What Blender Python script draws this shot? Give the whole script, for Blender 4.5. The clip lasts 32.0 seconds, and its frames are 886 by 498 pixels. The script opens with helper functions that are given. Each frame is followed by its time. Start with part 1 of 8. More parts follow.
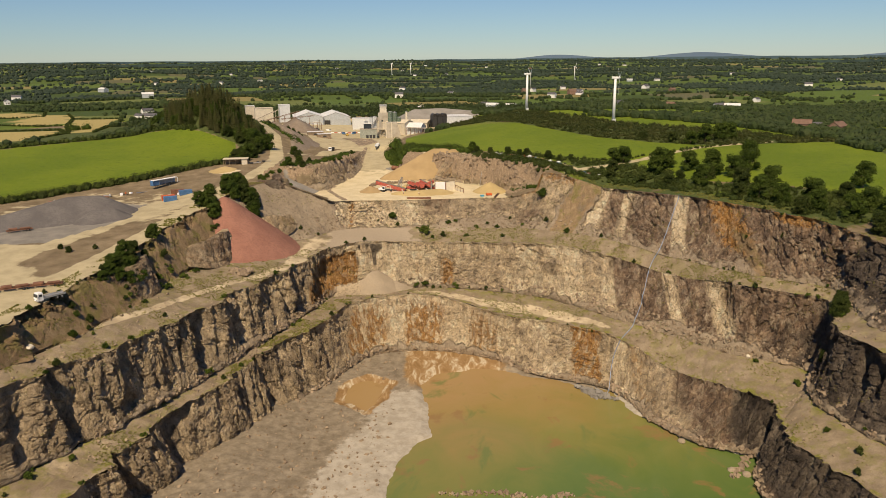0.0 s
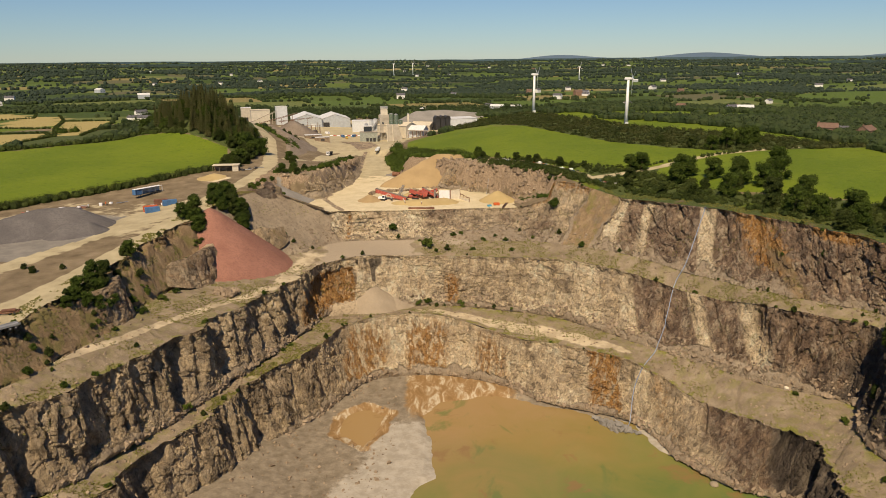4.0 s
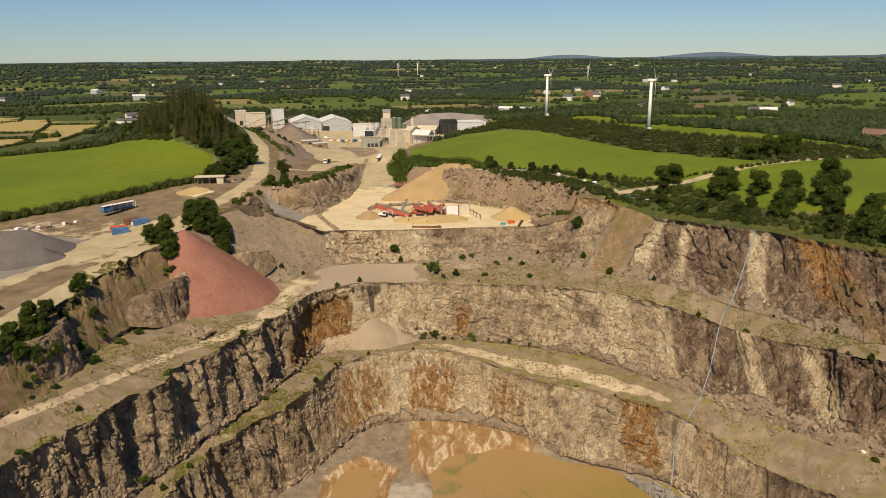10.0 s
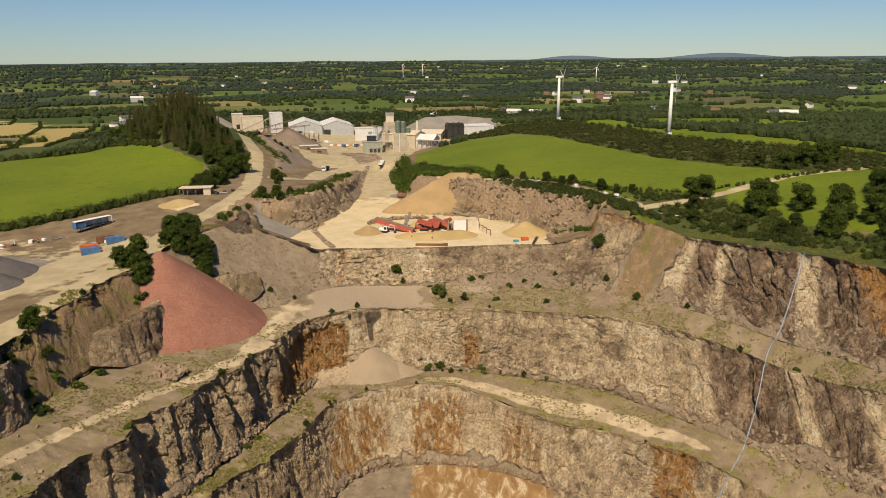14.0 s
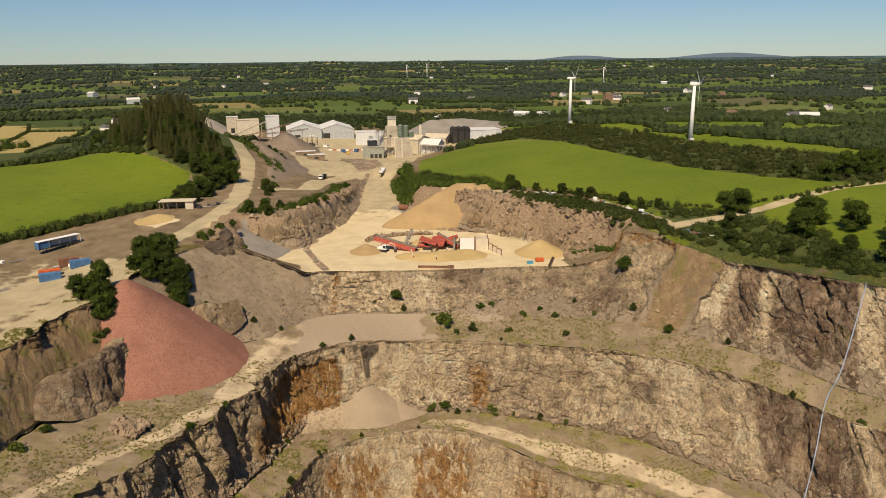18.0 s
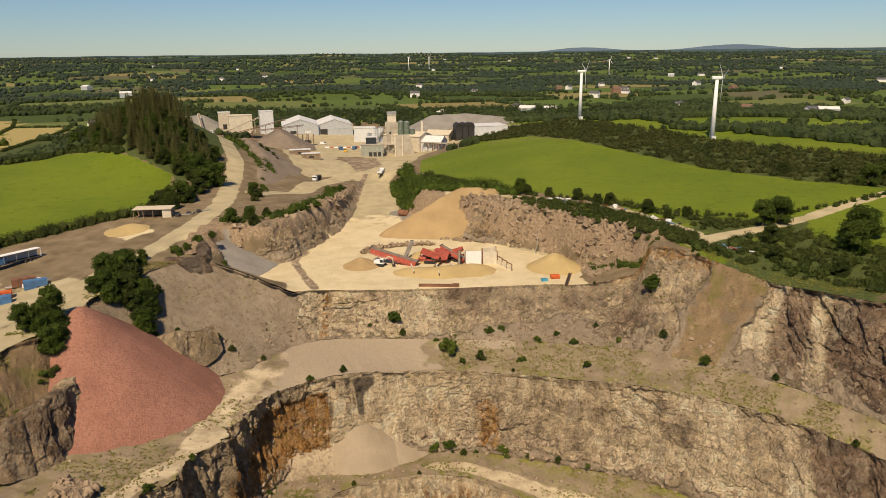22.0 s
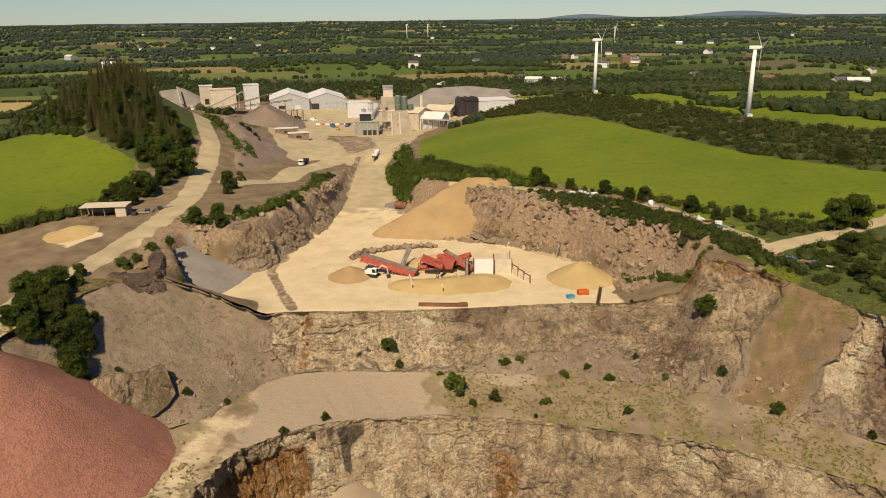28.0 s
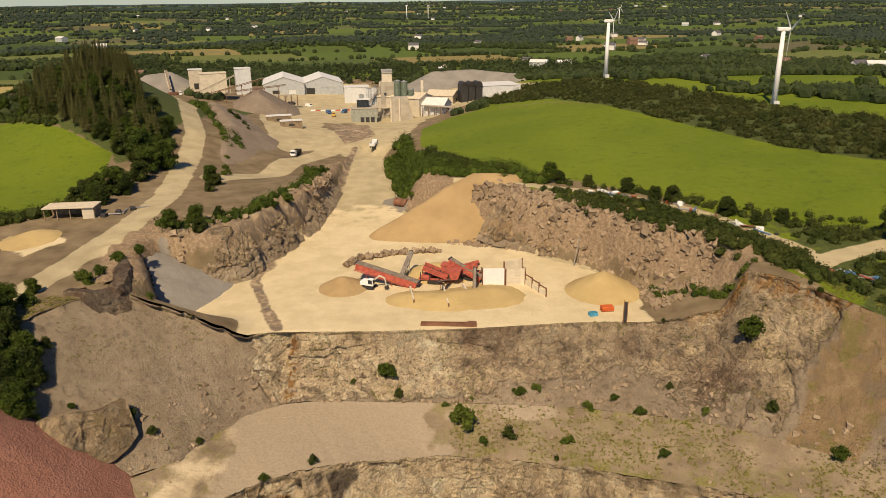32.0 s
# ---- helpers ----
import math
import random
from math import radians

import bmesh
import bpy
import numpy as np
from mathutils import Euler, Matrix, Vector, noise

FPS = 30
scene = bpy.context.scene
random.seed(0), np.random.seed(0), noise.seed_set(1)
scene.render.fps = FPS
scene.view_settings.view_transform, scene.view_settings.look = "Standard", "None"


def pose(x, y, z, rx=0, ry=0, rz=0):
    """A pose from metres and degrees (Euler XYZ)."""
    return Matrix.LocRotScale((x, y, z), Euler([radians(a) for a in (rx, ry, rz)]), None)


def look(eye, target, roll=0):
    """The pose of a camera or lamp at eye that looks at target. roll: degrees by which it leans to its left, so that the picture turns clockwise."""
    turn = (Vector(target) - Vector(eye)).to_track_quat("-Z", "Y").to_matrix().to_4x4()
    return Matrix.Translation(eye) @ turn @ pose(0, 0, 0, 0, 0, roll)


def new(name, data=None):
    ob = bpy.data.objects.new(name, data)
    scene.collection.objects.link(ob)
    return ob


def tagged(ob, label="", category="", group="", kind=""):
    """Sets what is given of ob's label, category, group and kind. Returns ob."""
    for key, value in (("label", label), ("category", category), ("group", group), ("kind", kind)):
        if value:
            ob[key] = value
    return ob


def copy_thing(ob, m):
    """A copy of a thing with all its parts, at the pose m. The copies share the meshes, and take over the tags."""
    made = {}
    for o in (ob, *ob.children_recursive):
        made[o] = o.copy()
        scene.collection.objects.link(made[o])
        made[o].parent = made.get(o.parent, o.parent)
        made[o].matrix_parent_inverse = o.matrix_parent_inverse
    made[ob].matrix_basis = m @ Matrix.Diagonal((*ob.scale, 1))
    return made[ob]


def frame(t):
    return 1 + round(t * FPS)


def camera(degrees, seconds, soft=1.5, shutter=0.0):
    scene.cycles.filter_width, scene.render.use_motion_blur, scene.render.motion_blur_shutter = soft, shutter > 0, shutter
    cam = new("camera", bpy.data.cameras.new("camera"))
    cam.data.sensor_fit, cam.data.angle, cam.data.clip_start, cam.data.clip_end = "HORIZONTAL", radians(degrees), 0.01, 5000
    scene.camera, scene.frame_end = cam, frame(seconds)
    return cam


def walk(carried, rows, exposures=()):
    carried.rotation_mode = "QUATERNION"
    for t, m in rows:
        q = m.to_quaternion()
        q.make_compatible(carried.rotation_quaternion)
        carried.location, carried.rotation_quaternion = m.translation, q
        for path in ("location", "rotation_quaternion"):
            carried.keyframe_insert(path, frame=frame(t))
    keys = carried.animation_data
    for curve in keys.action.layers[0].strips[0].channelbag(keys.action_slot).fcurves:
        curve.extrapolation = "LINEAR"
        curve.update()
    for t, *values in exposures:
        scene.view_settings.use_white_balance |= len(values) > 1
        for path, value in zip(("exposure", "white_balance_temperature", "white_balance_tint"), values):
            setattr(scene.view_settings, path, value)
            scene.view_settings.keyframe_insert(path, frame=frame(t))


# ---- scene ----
cam = camera(62.97, 32.0, soft=0.85)
PATH = [
    (0, (0.02, 0.00, 137.01), (0.05, 96.65, 111.33), -0.41),
    (2, (-0.56, 14.09, 136.79), (-0.68, 110.75, 111.17), -0.40),
    (4, (-1.07, 27.96, 136.63), (-1.31, 124.62, 110.99), -0.39),
    (6, (-1.56, 41.45, 136.56), (-1.94, 138.11, 110.91), -0.39),
    (8, (-2.07, 55.40, 136.55), (-2.64, 152.05, 110.90), -0.41),
    (10, (-2.57, 69.89, 136.50), (-3.45, 166.54, 110.85), -0.43),
    (12, (-3.03, 85.22, 136.39), (-4.28, 181.89, 110.82), -0.44),
    (14, (-3.48, 100.78, 136.25), (-5.06, 197.46, 110.72), -0.45),
    (16, (-3.94, 116.77, 136.23), (-5.82, 213.44, 110.73), -0.47),
    (18, (-4.41, 132.09, 136.36), (-6.57, 228.76, 110.85), -0.50),
    (20, (-4.92, 147.15, 136.46), (-7.33, 243.81, 110.93), -0.52),
    (22, (-5.54, 161.58, 136.37), (-8.00, 257.98, 109.87), -0.56),
    (24, (-6.30, 176.95, 136.21), (-8.68, 273.00, 108.45), -0.64),
    (26, (-7.15, 191.22, 136.12), (-9.50, 286.86, 107.00), -0.67),
    (28, (-8.01, 204.33, 135.98), (-10.38, 299.54, 105.49), -0.68),
    (30, (-8.89, 217.02, 135.62), (-11.25, 311.82, 103.87), -0.69),
    (32, (-9.80, 228.79, 135.09), (-12.18, 323.25, 102.36), -0.67),
]
walk(cam, [(t, look(eye, target, roll)) for t, eye, target, roll in PATH], [(0.0, 0.13, 7550, 13), (20.0, 0.13, 7600, 13), (32.0, 0.14, 8100, 13.5)])

# ---- light: clear midsummer day, sun high on the left ----
SUN_TO = Vector((-0.17, -0.82, 1.0)).normalized()
world = bpy.data.worlds.new("sky")
scene.world = world
world.use_nodes = True
wn = world.node_tree.nodes
sky = wn.new("ShaderNodeTexSky")
sky.sky_type, sky.sun_disc = "NISHITA", False
sky.sun_elevation = math.asin(SUN_TO.z)
sky.sun_rotation = math.atan2(SUN_TO.x, SUN_TO.y)
sky.altitude, sky.air_density, sky.dust_density, sky.ozone_density = 0, 1.0, 0.0, 3.0
wn["Background"].inputs["Strength"].default_value = 0.062
tint = wn.new("ShaderNodeMix")
tint.data_type, tint.blend_type = "RGBA", "MULTIPLY"
tint.inputs["Factor"].default_value = 1.0
tint.inputs["B"].default_value = (0.64, 0.88, 1.23, 1)
world.node_tree.links.new(sky.outputs[0], tint.inputs["A"])
world.node_tree.links.new(tint.outputs["Result"], wn["Background"].inputs["Color"])
sun_data = bpy.data.lights.new("sun", "SUN")
sun_data.energy, sun_data.angle, sun_data.color = 4.6, radians(0.53), (1.0, 0.88, 0.70)
sun = new("sun", sun_data)
sun.matrix_world = look((0, 0, 400), Vector((0, 0, 400)) - SUN_TO)


# ---- numeric helpers ----
def lattice(ix, iy, iz, seed):
    """A repeatable random number in 0..1 for each integer cell."""
    h = (ix.astype(np.int64) * 374761393 + iy.astype(np.int64) * 668265263 + iz.astype(np.int64) * 2147483647 + seed * 1274126177) & 0xFFFFFFFF
    h = ((h ^ (h >> 13)) * 1274126177) & 0xFFFFFFFF
    h = ((h ^ (h >> 16)) * 2246822519) & 0xFFFFFFFF
    return ((h ^ (h >> 15)) & 0xFFFFFF) / float(0xFFFFFF)


def vnoise(x, y, z, seed=0):
    """Smooth value noise in -1..1."""
    x, y, z = np.broadcast_arrays(np.asarray(x, float), np.asarray(y, float), np.asarray(z, float))
    fx, fy, fz = np.floor(x), np.floor(y), np.floor(z)
    u, v, w = x - fx, y - fy, z - fz
    u, v, w = u * u * (3 - 2 * u), v * v * (3 - 2 * v), w * w * (3 - 2 * w)
    out = 0
    for dx in (0, 1):
        for dy in (0, 1):
            for dz in (0, 1):
                wt = (u if dx else 1 - u) * (v if dy else 1 - v) * (w if dz else 1 - w)
                out = out + wt * lattice(fx + dx, fy + dy, fz + dz, seed)
    return out * 2 - 1


def fbm(x, y, z, seed=0, octaves=4):
    out, amp, tot = 0, 1.0, 0
    for k in range(octaves):
        out = out + amp * vnoise(x * 2**k, y * 2**k, z * 2**k, seed + k)
        tot += amp
        amp *= 0.5
    return out / tot


def blocks(x, y, z, seed=0):
    """Blocky cells with straight edges: a random step per cell, in -1..1."""
    row = np.floor(y)
    return lattice(np.floor(x + lattice(row, row * 0, row * 0, seed + 5) * 3), row, np.floor(z), seed) * 2 - 1


def smooth(a, b, x):
    t = np.clip((np.asarray(x, float) - a) / (b - a), 0, 1)
    return t * t * (3 - 2 * t)


def poly_dist(px, py, poly, closed=True):
    """Distance to a polygon's edge; negative inside (closed only)."""
    px, py = np.asarray(px, float), np.asarray(py, float)
    best = np.full(px.shape, 1e18)
    inside = np.zeros(px.shape, bool)
    pts = list(poly)
    pairs = zip(pts, pts[1:] + pts[:1]) if closed else zip(pts[:-1], pts[1:])
    for a, b in pairs:
        ax, ay, bx, by = a[0], a[1], b[0], b[1]
        dx, dy = bx - ax, by - ay
        t = np.clip(((px - ax) * dx + (py - ay) * dy) / (dx * dx + dy * dy + 1e-9), 0, 1)
        best = np.minimum(best, (px - ax - t * dx) ** 2 + (py - ay - t * dy) ** 2)
        if closed:
            cross = (ay > py) != (by > py)
            with np.errstate(divide="ignore", invalid="ignore"):
                xi = (bx - ax) * (py - ay) / ((by - ay) if by != ay else 1e-9) + ax
            inside ^= cross & (px < xi)
    d = np.sqrt(best)
    return np.where(inside, -d, d) if closed else d


def spline(points, per, closed=True):
    """Catmull-Rom through the points; per: samples for each span."""
    p = np.array(points, float)
    n = len(p)
    out = []
    for i in range(n if closed else n - 1):
        a, b, c, d = (p[(i + k) % n] if closed else p[min(max(i + k, 0), n - 1)] for k in (-1, 0, 1, 2))
        count = per[i] if isinstance(per, (list, tuple)) else per
        t = (np.arange(count) / count)[:, None]
        out.append(0.5 * (2 * b + (c - a) * t + (2 * a - 5 * b + 4 * c - d) * t**2 + (3 * b - a - 3 * c + d) * t**3))
    if not closed:
        out.append(p[-1:])
    return np.concatenate(out)


# ---- mesh helpers ----
def mesh_from(name, verts, faces, material=None, attrs=None, smooth_faces=False, parent=None, label=""):
    me = bpy.data.meshes.new(name)
    verts = np.asarray(verts, np.float32)
    faces = np.asarray(faces, np.int32)
    n, k = faces.shape
    me.vertices.add(len(verts))
    me.vertices.foreach_set("co", verts.ravel())
    me.loops.add(n * k)
    me.loops.foreach_set("vertex_index", faces.ravel())
    me.polygons.add(n)
    me.polygons.foreach_set("loop_start", np.arange(0, n * k, k, dtype=np.int32))
    me.polygons.foreach_set("loop_total", np.full(n, k, np.int32))
    me.polygons.foreach_set("use_smooth", np.full(n, smooth_faces))
    me.update(calc_edges=True)
    for key, values in (attrs or {}).items():
        me.attributes.new(key, "FLOAT", "POINT").data.foreach_set("value", np.asarray(values, np.float32).ravel())
    if material:
        me.materials.append(material)
    ob = new(name, me)
    if parent:
        ob.parent = parent
    if label:
        ob["label"] = label
    return ob


def grid_faces(rows, cols, closed=False):
    r, c = np.meshgrid(np.arange(rows - 1), np.arange(cols if closed else cols - 1), indexing="ij")
    r, c = r.ravel(), c.ravel()
    c2 = (c + 1) % cols
    return np.stack([r * cols + c, r * cols + c2, (r + 1) * cols + c2, (r + 1) * cols + c], 1)


def part(name, bm, material, parent=None, label="", smooth_faces=False):
    me = bpy.data.meshes.new(name)
    bm.to_mesh(me)
    bm.free()
    if material:
        me.materials.append(material)
    if smooth_faces:
        me.polygons.foreach_set("use_smooth", [True] * len(me.polygons))
    ob = new(name, me)
    if parent:
        ob.parent = parent
    if label:
        ob["label"] = label
    return ob


def thing(name, m, label, category, group="", kind=""):
    ob = new(name)
    ob.empty_display_size = 0.5
    ob.matrix_basis = m
    return tagged(ob, label, category, group, kind)


def box(bm, x0, y0, z0, x1, y1, z1, m=None, bevel=0.0):
    got = bmesh.ops.create_cube(bm, size=1.0)["verts"]
    for v in got:
        v.co = Vector(((x0 + x1) / 2 + v.co.x * (x1 - x0), (y0 + y1) / 2 + v.co.y * (y1 - y0), (z0 + z1) / 2 + v.co.z * (z1 - z0)))
    if bevel:
        edges = {e for v in got for e in v.link_edges}
        got = bmesh.ops.bevel(bm, geom=list(edges), offset=bevel, segments=1, affect="EDGES")["verts"]
    if m:
        bmesh.ops.transform(bm, matrix=m, verts=got)
    return got


def cylinder(bm, x, y, z0, z1, r0, r1=None, n=16, m=None):
    got = bmesh.ops.create_cone(bm, cap_ends=True, segments=n, radius1=r0, radius2=r0 if r1 is None else r1, depth=z1 - z0, matrix=Matrix.Translation((x, y, (z0 + z1) / 2)))["verts"]
    if m:
        bmesh.ops.transform(bm, matrix=m, verts=got)
    return got


def bar(bm, a, b, w, h=None):
    """A beam of w by h from a to b."""
    a, b = Vector(a), Vector(b)
    m = look((a + b) / 2, b)
    length, h = (b - a).length, h or w
    return box(bm, -w / 2, -h / 2, -length / 2, w / 2, h / 2, length / 2, m)


def prism(bm, outline, y0, y1, m=None):
    """An outline in x and z, drawn out along y."""
    front = [bm.verts.new((x, y0, z)) for x, z in outline]
    back = [bm.verts.new((x, y1, z)) for x, z in outline]
    n = len(outline)
    bm.faces.new(front)
    bm.faces.new(back[::-1])
    for i in range(n):
        bm.faces.new((front[i], back[i], back[(i + 1) % n], front[(i + 1) % n]))
    bmesh.ops.recalc_face_normals(bm, faces=list({f for v in front + back for f in v.link_faces}))
    if m:
        bmesh.ops.transform(bm, matrix=m, verts=front + back)
    return front + back


# ---- materials ----
class Nodes:
    """A short way to write node trees."""

    def __init__(self, name, rough=0.9, metal=0.0):
        self.mat = bpy.data.materials.new(name)
        self.mat.use_nodes = True
        self.t = self.mat.node_tree
        self.bsdf = self.t.nodes["Principled BSDF"]
        self.bsdf.inputs["Roughness"].default_value = rough
        self.bsdf.inputs["Metallic"].default_value = metal
        self.bsdf.inputs["Specular IOR Level"].default_value = 0.25

    def node(self, kind, **given):
        n = self.t.nodes.new(kind)
        for key, value in given.items():
            setattr(n, key, value)
        return n

    def put(self, socket, value):
        if isinstance(value, bpy.types.NodeSocket):
            self.t.links.new(value, socket)
        elif isinstance(value, (tuple, list)) and len(value) == 3 and socket.type == "RGBA":
            socket.default_value = (*value, 1)
        else:
            socket.default_value = value

    def where(self, scale=(1, 1, 1)):
        geo = self.node("ShaderNodeNewGeometry")
        m = self.node("ShaderNodeMapping")
        m.inputs["Scale"].default_value = scale
        self.put(m.inputs["Vector"], geo.outputs["Position"])
        return m.outputs[0]

    def local(self, scale=(1, 1, 1)):
        geo = self.node("ShaderNodeTexCoord")
        m = self.node("ShaderNodeMapping")
        m.inputs["Scale"].default_value = scale
        self.put(m.inputs["Vector"], geo.outputs["Object"])
        return m.outputs[0]

    def noise(self, vec, scale=1.0, detail=4, rough=0.55, distortion=0.0):
        n = self.node("ShaderNodeTexNoise")
        n.inputs["Scale"].default_value, n.inputs["Detail"].default_value = scale, detail
        n.inputs["Roughness"].default_value, n.inputs["Distortion"].default_value = rough, distortion
        self.put(n.inputs["Vector"], vec)
        return n.outputs["Fac"]

    def cells(self, vec, scale=1.0, feature="F1", out="Distance"):
        n = self.node("ShaderNodeTexVoronoi", feature=feature)
        n.inputs["Scale"].default_value = scale
        self.put(n.inputs["Vector"], vec)
        return n.outputs[out]

    def math(self, op, a, b=0.0, clamp=False):
        n = self.node("ShaderNodeMath", operation=op, use_clamp=clamp)
        self.put(n.inputs[0], a), self.put(n.inputs[1], b)
        return n.outputs[0]

    def step(self, value, lo, hi, smooth_it=True):
        n = self.node("ShaderNodeMapRange", interpolation_type="SMOOTHSTEP" if smooth_it else "LINEAR")
        self.put(n.inputs["Value"], value)
        n.inputs["From Min"].default_value, n.inputs["From Max"].default_value = lo, hi
        return n.outputs[0]

    def mix(self, fac, a, b, blend="MIX"):
        n = self.node("ShaderNodeMix", data_type="RGBA", blend_type=blend)
        self.put(n.inputs["Factor"], fac), self.put(n.inputs["A"], a), self.put(n.inputs["B"], b)
        return n.outputs["Result"]

    def ramp(self, fac, *stops):
        n = self.node("ShaderNodeValToRGB")
        e = n.color_ramp.elements
        while len(e) < len(stops):
            e.new(0.5)
        for el, (at, colour) in zip(e, stops):
            el.position, el.color = at, (*colour, 1)
        self.put(n.inputs[0], fac)
        return n.outputs[0]

    def attr(self, name):
        return self.node("ShaderNodeAttribute", attribute_name=name).outputs["Fac"]

    def random(self):
        return self.node("ShaderNodeObjectInfo").outputs["Random"]

    def island(self):
        return self.node("ShaderNodeNewGeometry").outputs["Random Per Island"]

    def height(self):
        s = self.node("ShaderNodeSeparateXYZ")
        self.put(s.inputs[0], self.node("ShaderNodeNewGeometry").outputs["Position"])
        return s.outputs

    def bump(self, value, strength=0.5, distance=0.1, after=None):
        n = self.node("ShaderNodeBump")
        n.inputs["Strength"].default_value, n.inputs["Distance"].default_value = strength, distance
        self.put(n.inputs["Height"], value)
        if after:
            self.put(n.inputs["Normal"], after)
        return n.outputs[0]

    def done(self, colour, normal=None, rough=None):
        self.put(self.bsdf.inputs["Base Color"], colour)
        if normal:
            self.put(self.bsdf.inputs["Normal"], normal)
        if rough is not None:
            self.put(self.bsdf.inputs["Roughness"], rough)
        return self.mat


def plain(name, colour, rough=0.7, metal=0.0, vary=0.18, scale=0.6, dirt=(0.25, 0.2, 0.14), dirt_amount=0.25, bump=0.0):
    """Paint, metal or plastic with dirt and a fine variation."""
    n = Nodes(name, rough, metal)
    v = n.where()
    big, fine = n.noise(v, scale, 5), n.noise(v, scale * 9, 3)
    dark = tuple(c * (1 - vary) for c in colour)
    light = tuple(min(1, c * (1 + vary)) for c in colour)
    c = n.mix(n.step(big, 0.3, 0.7), dark, light)
    c = n.mix(n.math("MULTIPLY", n.step(fine, 0.5, 0.75), dirt_amount), c, dirt)
    nb = n.bump(fine, bump, 0.05) if bump else None
    return n.done(c, nb)


def rock_material():
    """Quarry rock by zone: grey, near-black, purple-brown and buff beds, ochre seepage, pale and soot-dark streaks,
    dusty scree, dry earth.
    """
    n = Nodes("quarry_rock", 0.92)
    v = n.where()
    bend = n.node("ShaderNodeTexNoise")
    bend.inputs["Scale"].default_value, bend.inputs["Detail"].default_value = 0.3, 4
    n.put(bend.inputs["Vector"], v)
    off = n.node("ShaderNodeVectorMath", operation="MULTIPLY_ADD")
    n.put(off.inputs[0], bend.outputs["Color"])
    off.inputs[1].default_value = (5.0, 5.0, 5.0)
    n.put(off.inputs[2], v)

    def bent(scale):
        m = n.node("ShaderNodeMapping")
        m.inputs["Scale"].default_value = scale
        n.put(m.inputs["Vector"], off.outputs[0])
        return m.outputs[0]

    big = n.noise(v, 0.07, 4, 0.6)
    mid = n.noise(n.where((1, 1, 0.6)), 0.3, 7, 0.68)
    fine = n.noise(v, 1.5, 6, 0.72)
    grit = n.noise(v, 5.0, 4, 0.7)
    rib = n.noise(n.where((0.9, 0.9, 0.22)), 1.0, 6, 0.68, 0.8)
    streak = n.noise(n.where((0.24, 0.24, 0.022)), 1.0, 6, 0.66)
    crack = n.cells(bent((0.21, 0.21, 0.10)), 1.0, "DISTANCE_TO_EDGE")
    wobble = n.math("MULTIPLY", n.math("SUBTRACT", mid, 0.5), 1.1)
    bed = n.math("MULTIPLY", n.math("SUBTRACT", big, 0.5), 1.3)

    def zone(name, lo=0.36, hi=0.64):
        return n.step(n.math("ADD", n.attr(name), wobble), lo, hi)

    tone = n.math("ADD", n.math("MULTIPLY", mid, 0.8), n.math("MULTIPLY", n.math("SUBTRACT", rib, 0.5), 0.45))
    tone = n.math("ADD", tone, n.math("MULTIPLY", n.math("SUBTRACT", n.attr("tone"), 0.2), 0.40))
    broad = n.noise(n.where((1, 1, 0.5)), 0.11, 5, 0.6, 0.6)
    tone = n.math("ADD", tone, n.math("MULTIPLY", n.math("SUBTRACT", broad, 0.5), 0.55))
    grey = n.ramp(tone, (0.25, (0.185, 0.140, 0.092)), (0.42, (0.40, 0.305, 0.195)), (0.58, (0.58, 0.445, 0.280)), (0.76, (0.80, 0.635, 0.405)))
    buff = n.ramp(tone, (0.2, (0.340, 0.252, 0.158)), (0.38, (0.640, 0.495, 0.315)), (0.55, (0.815, 0.655, 0.430)), (0.75, (0.87, 0.80, 0.58)))
    wine = n.ramp(tone, (0.25, (0.100, 0.066, 0.045)), (0.45, (0.205, 0.136, 0.090)), (0.6, (0.310, 0.212, 0.138)), (0.8, (0.560, 0.410, 0.258)))
    base = n.mix(n.step(n.math("ADD", n.attr("pale"), n.math("ADD", n.math("MULTIPLY", wobble, 0.6), bed)), 0.3, 0.7), grey, buff)
    base = n.mix(n.step(n.math("ADD", n.attr("dark"), n.math("ADD", n.math("MULTIPLY", wobble, 0.6), bed)), 0.3, 0.75), base, wine)
    base = n.mix(n.math("MULTIPLY", n.step(streak, 0.54, 0.64), 0.75), base, n.mix(n.step(rib, 0.35, 0.65), (0.40, 0.31, 0.205), (0.60, 0.49, 0.34)))
    base = n.mix(n.math("MULTIPLY", n.step(streak, 0.45, 0.33), n.math("SUBTRACT", 0.55, n.math("MULTIPLY", n.attr("pale"), 0.4), True)), base, (0.085, 0.068, 0.055))
    drip = n.noise(n.where((0.55, 0.55, 0.035)), 1.0, 5, 0.65)
    ochre = n.math("MULTIPLY", n.attr("ochre"), n.step(n.math("ADD", drip, n.math("MULTIPLY", n.attr("ochre"), 0.10)), 0.51, 0.62))
    base = n.mix(ochre, base, n.ramp(rib, (0.3, (0.15, 0.065, 0.022)), (0.46, (0.38, 0.185, 0.055)), (0.62, (0.55, 0.32, 0.12))))
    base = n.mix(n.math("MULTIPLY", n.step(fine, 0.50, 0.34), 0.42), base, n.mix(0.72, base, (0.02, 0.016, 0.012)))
    base = n.mix(n.math("MULTIPLY", n.step(fine, 0.56, 0.72), 0.35), base, (0.50, 0.42, 0.31))
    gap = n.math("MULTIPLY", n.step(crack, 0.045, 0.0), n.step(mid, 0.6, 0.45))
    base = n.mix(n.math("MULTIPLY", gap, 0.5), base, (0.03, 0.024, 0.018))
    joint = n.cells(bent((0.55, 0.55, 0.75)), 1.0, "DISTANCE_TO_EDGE")
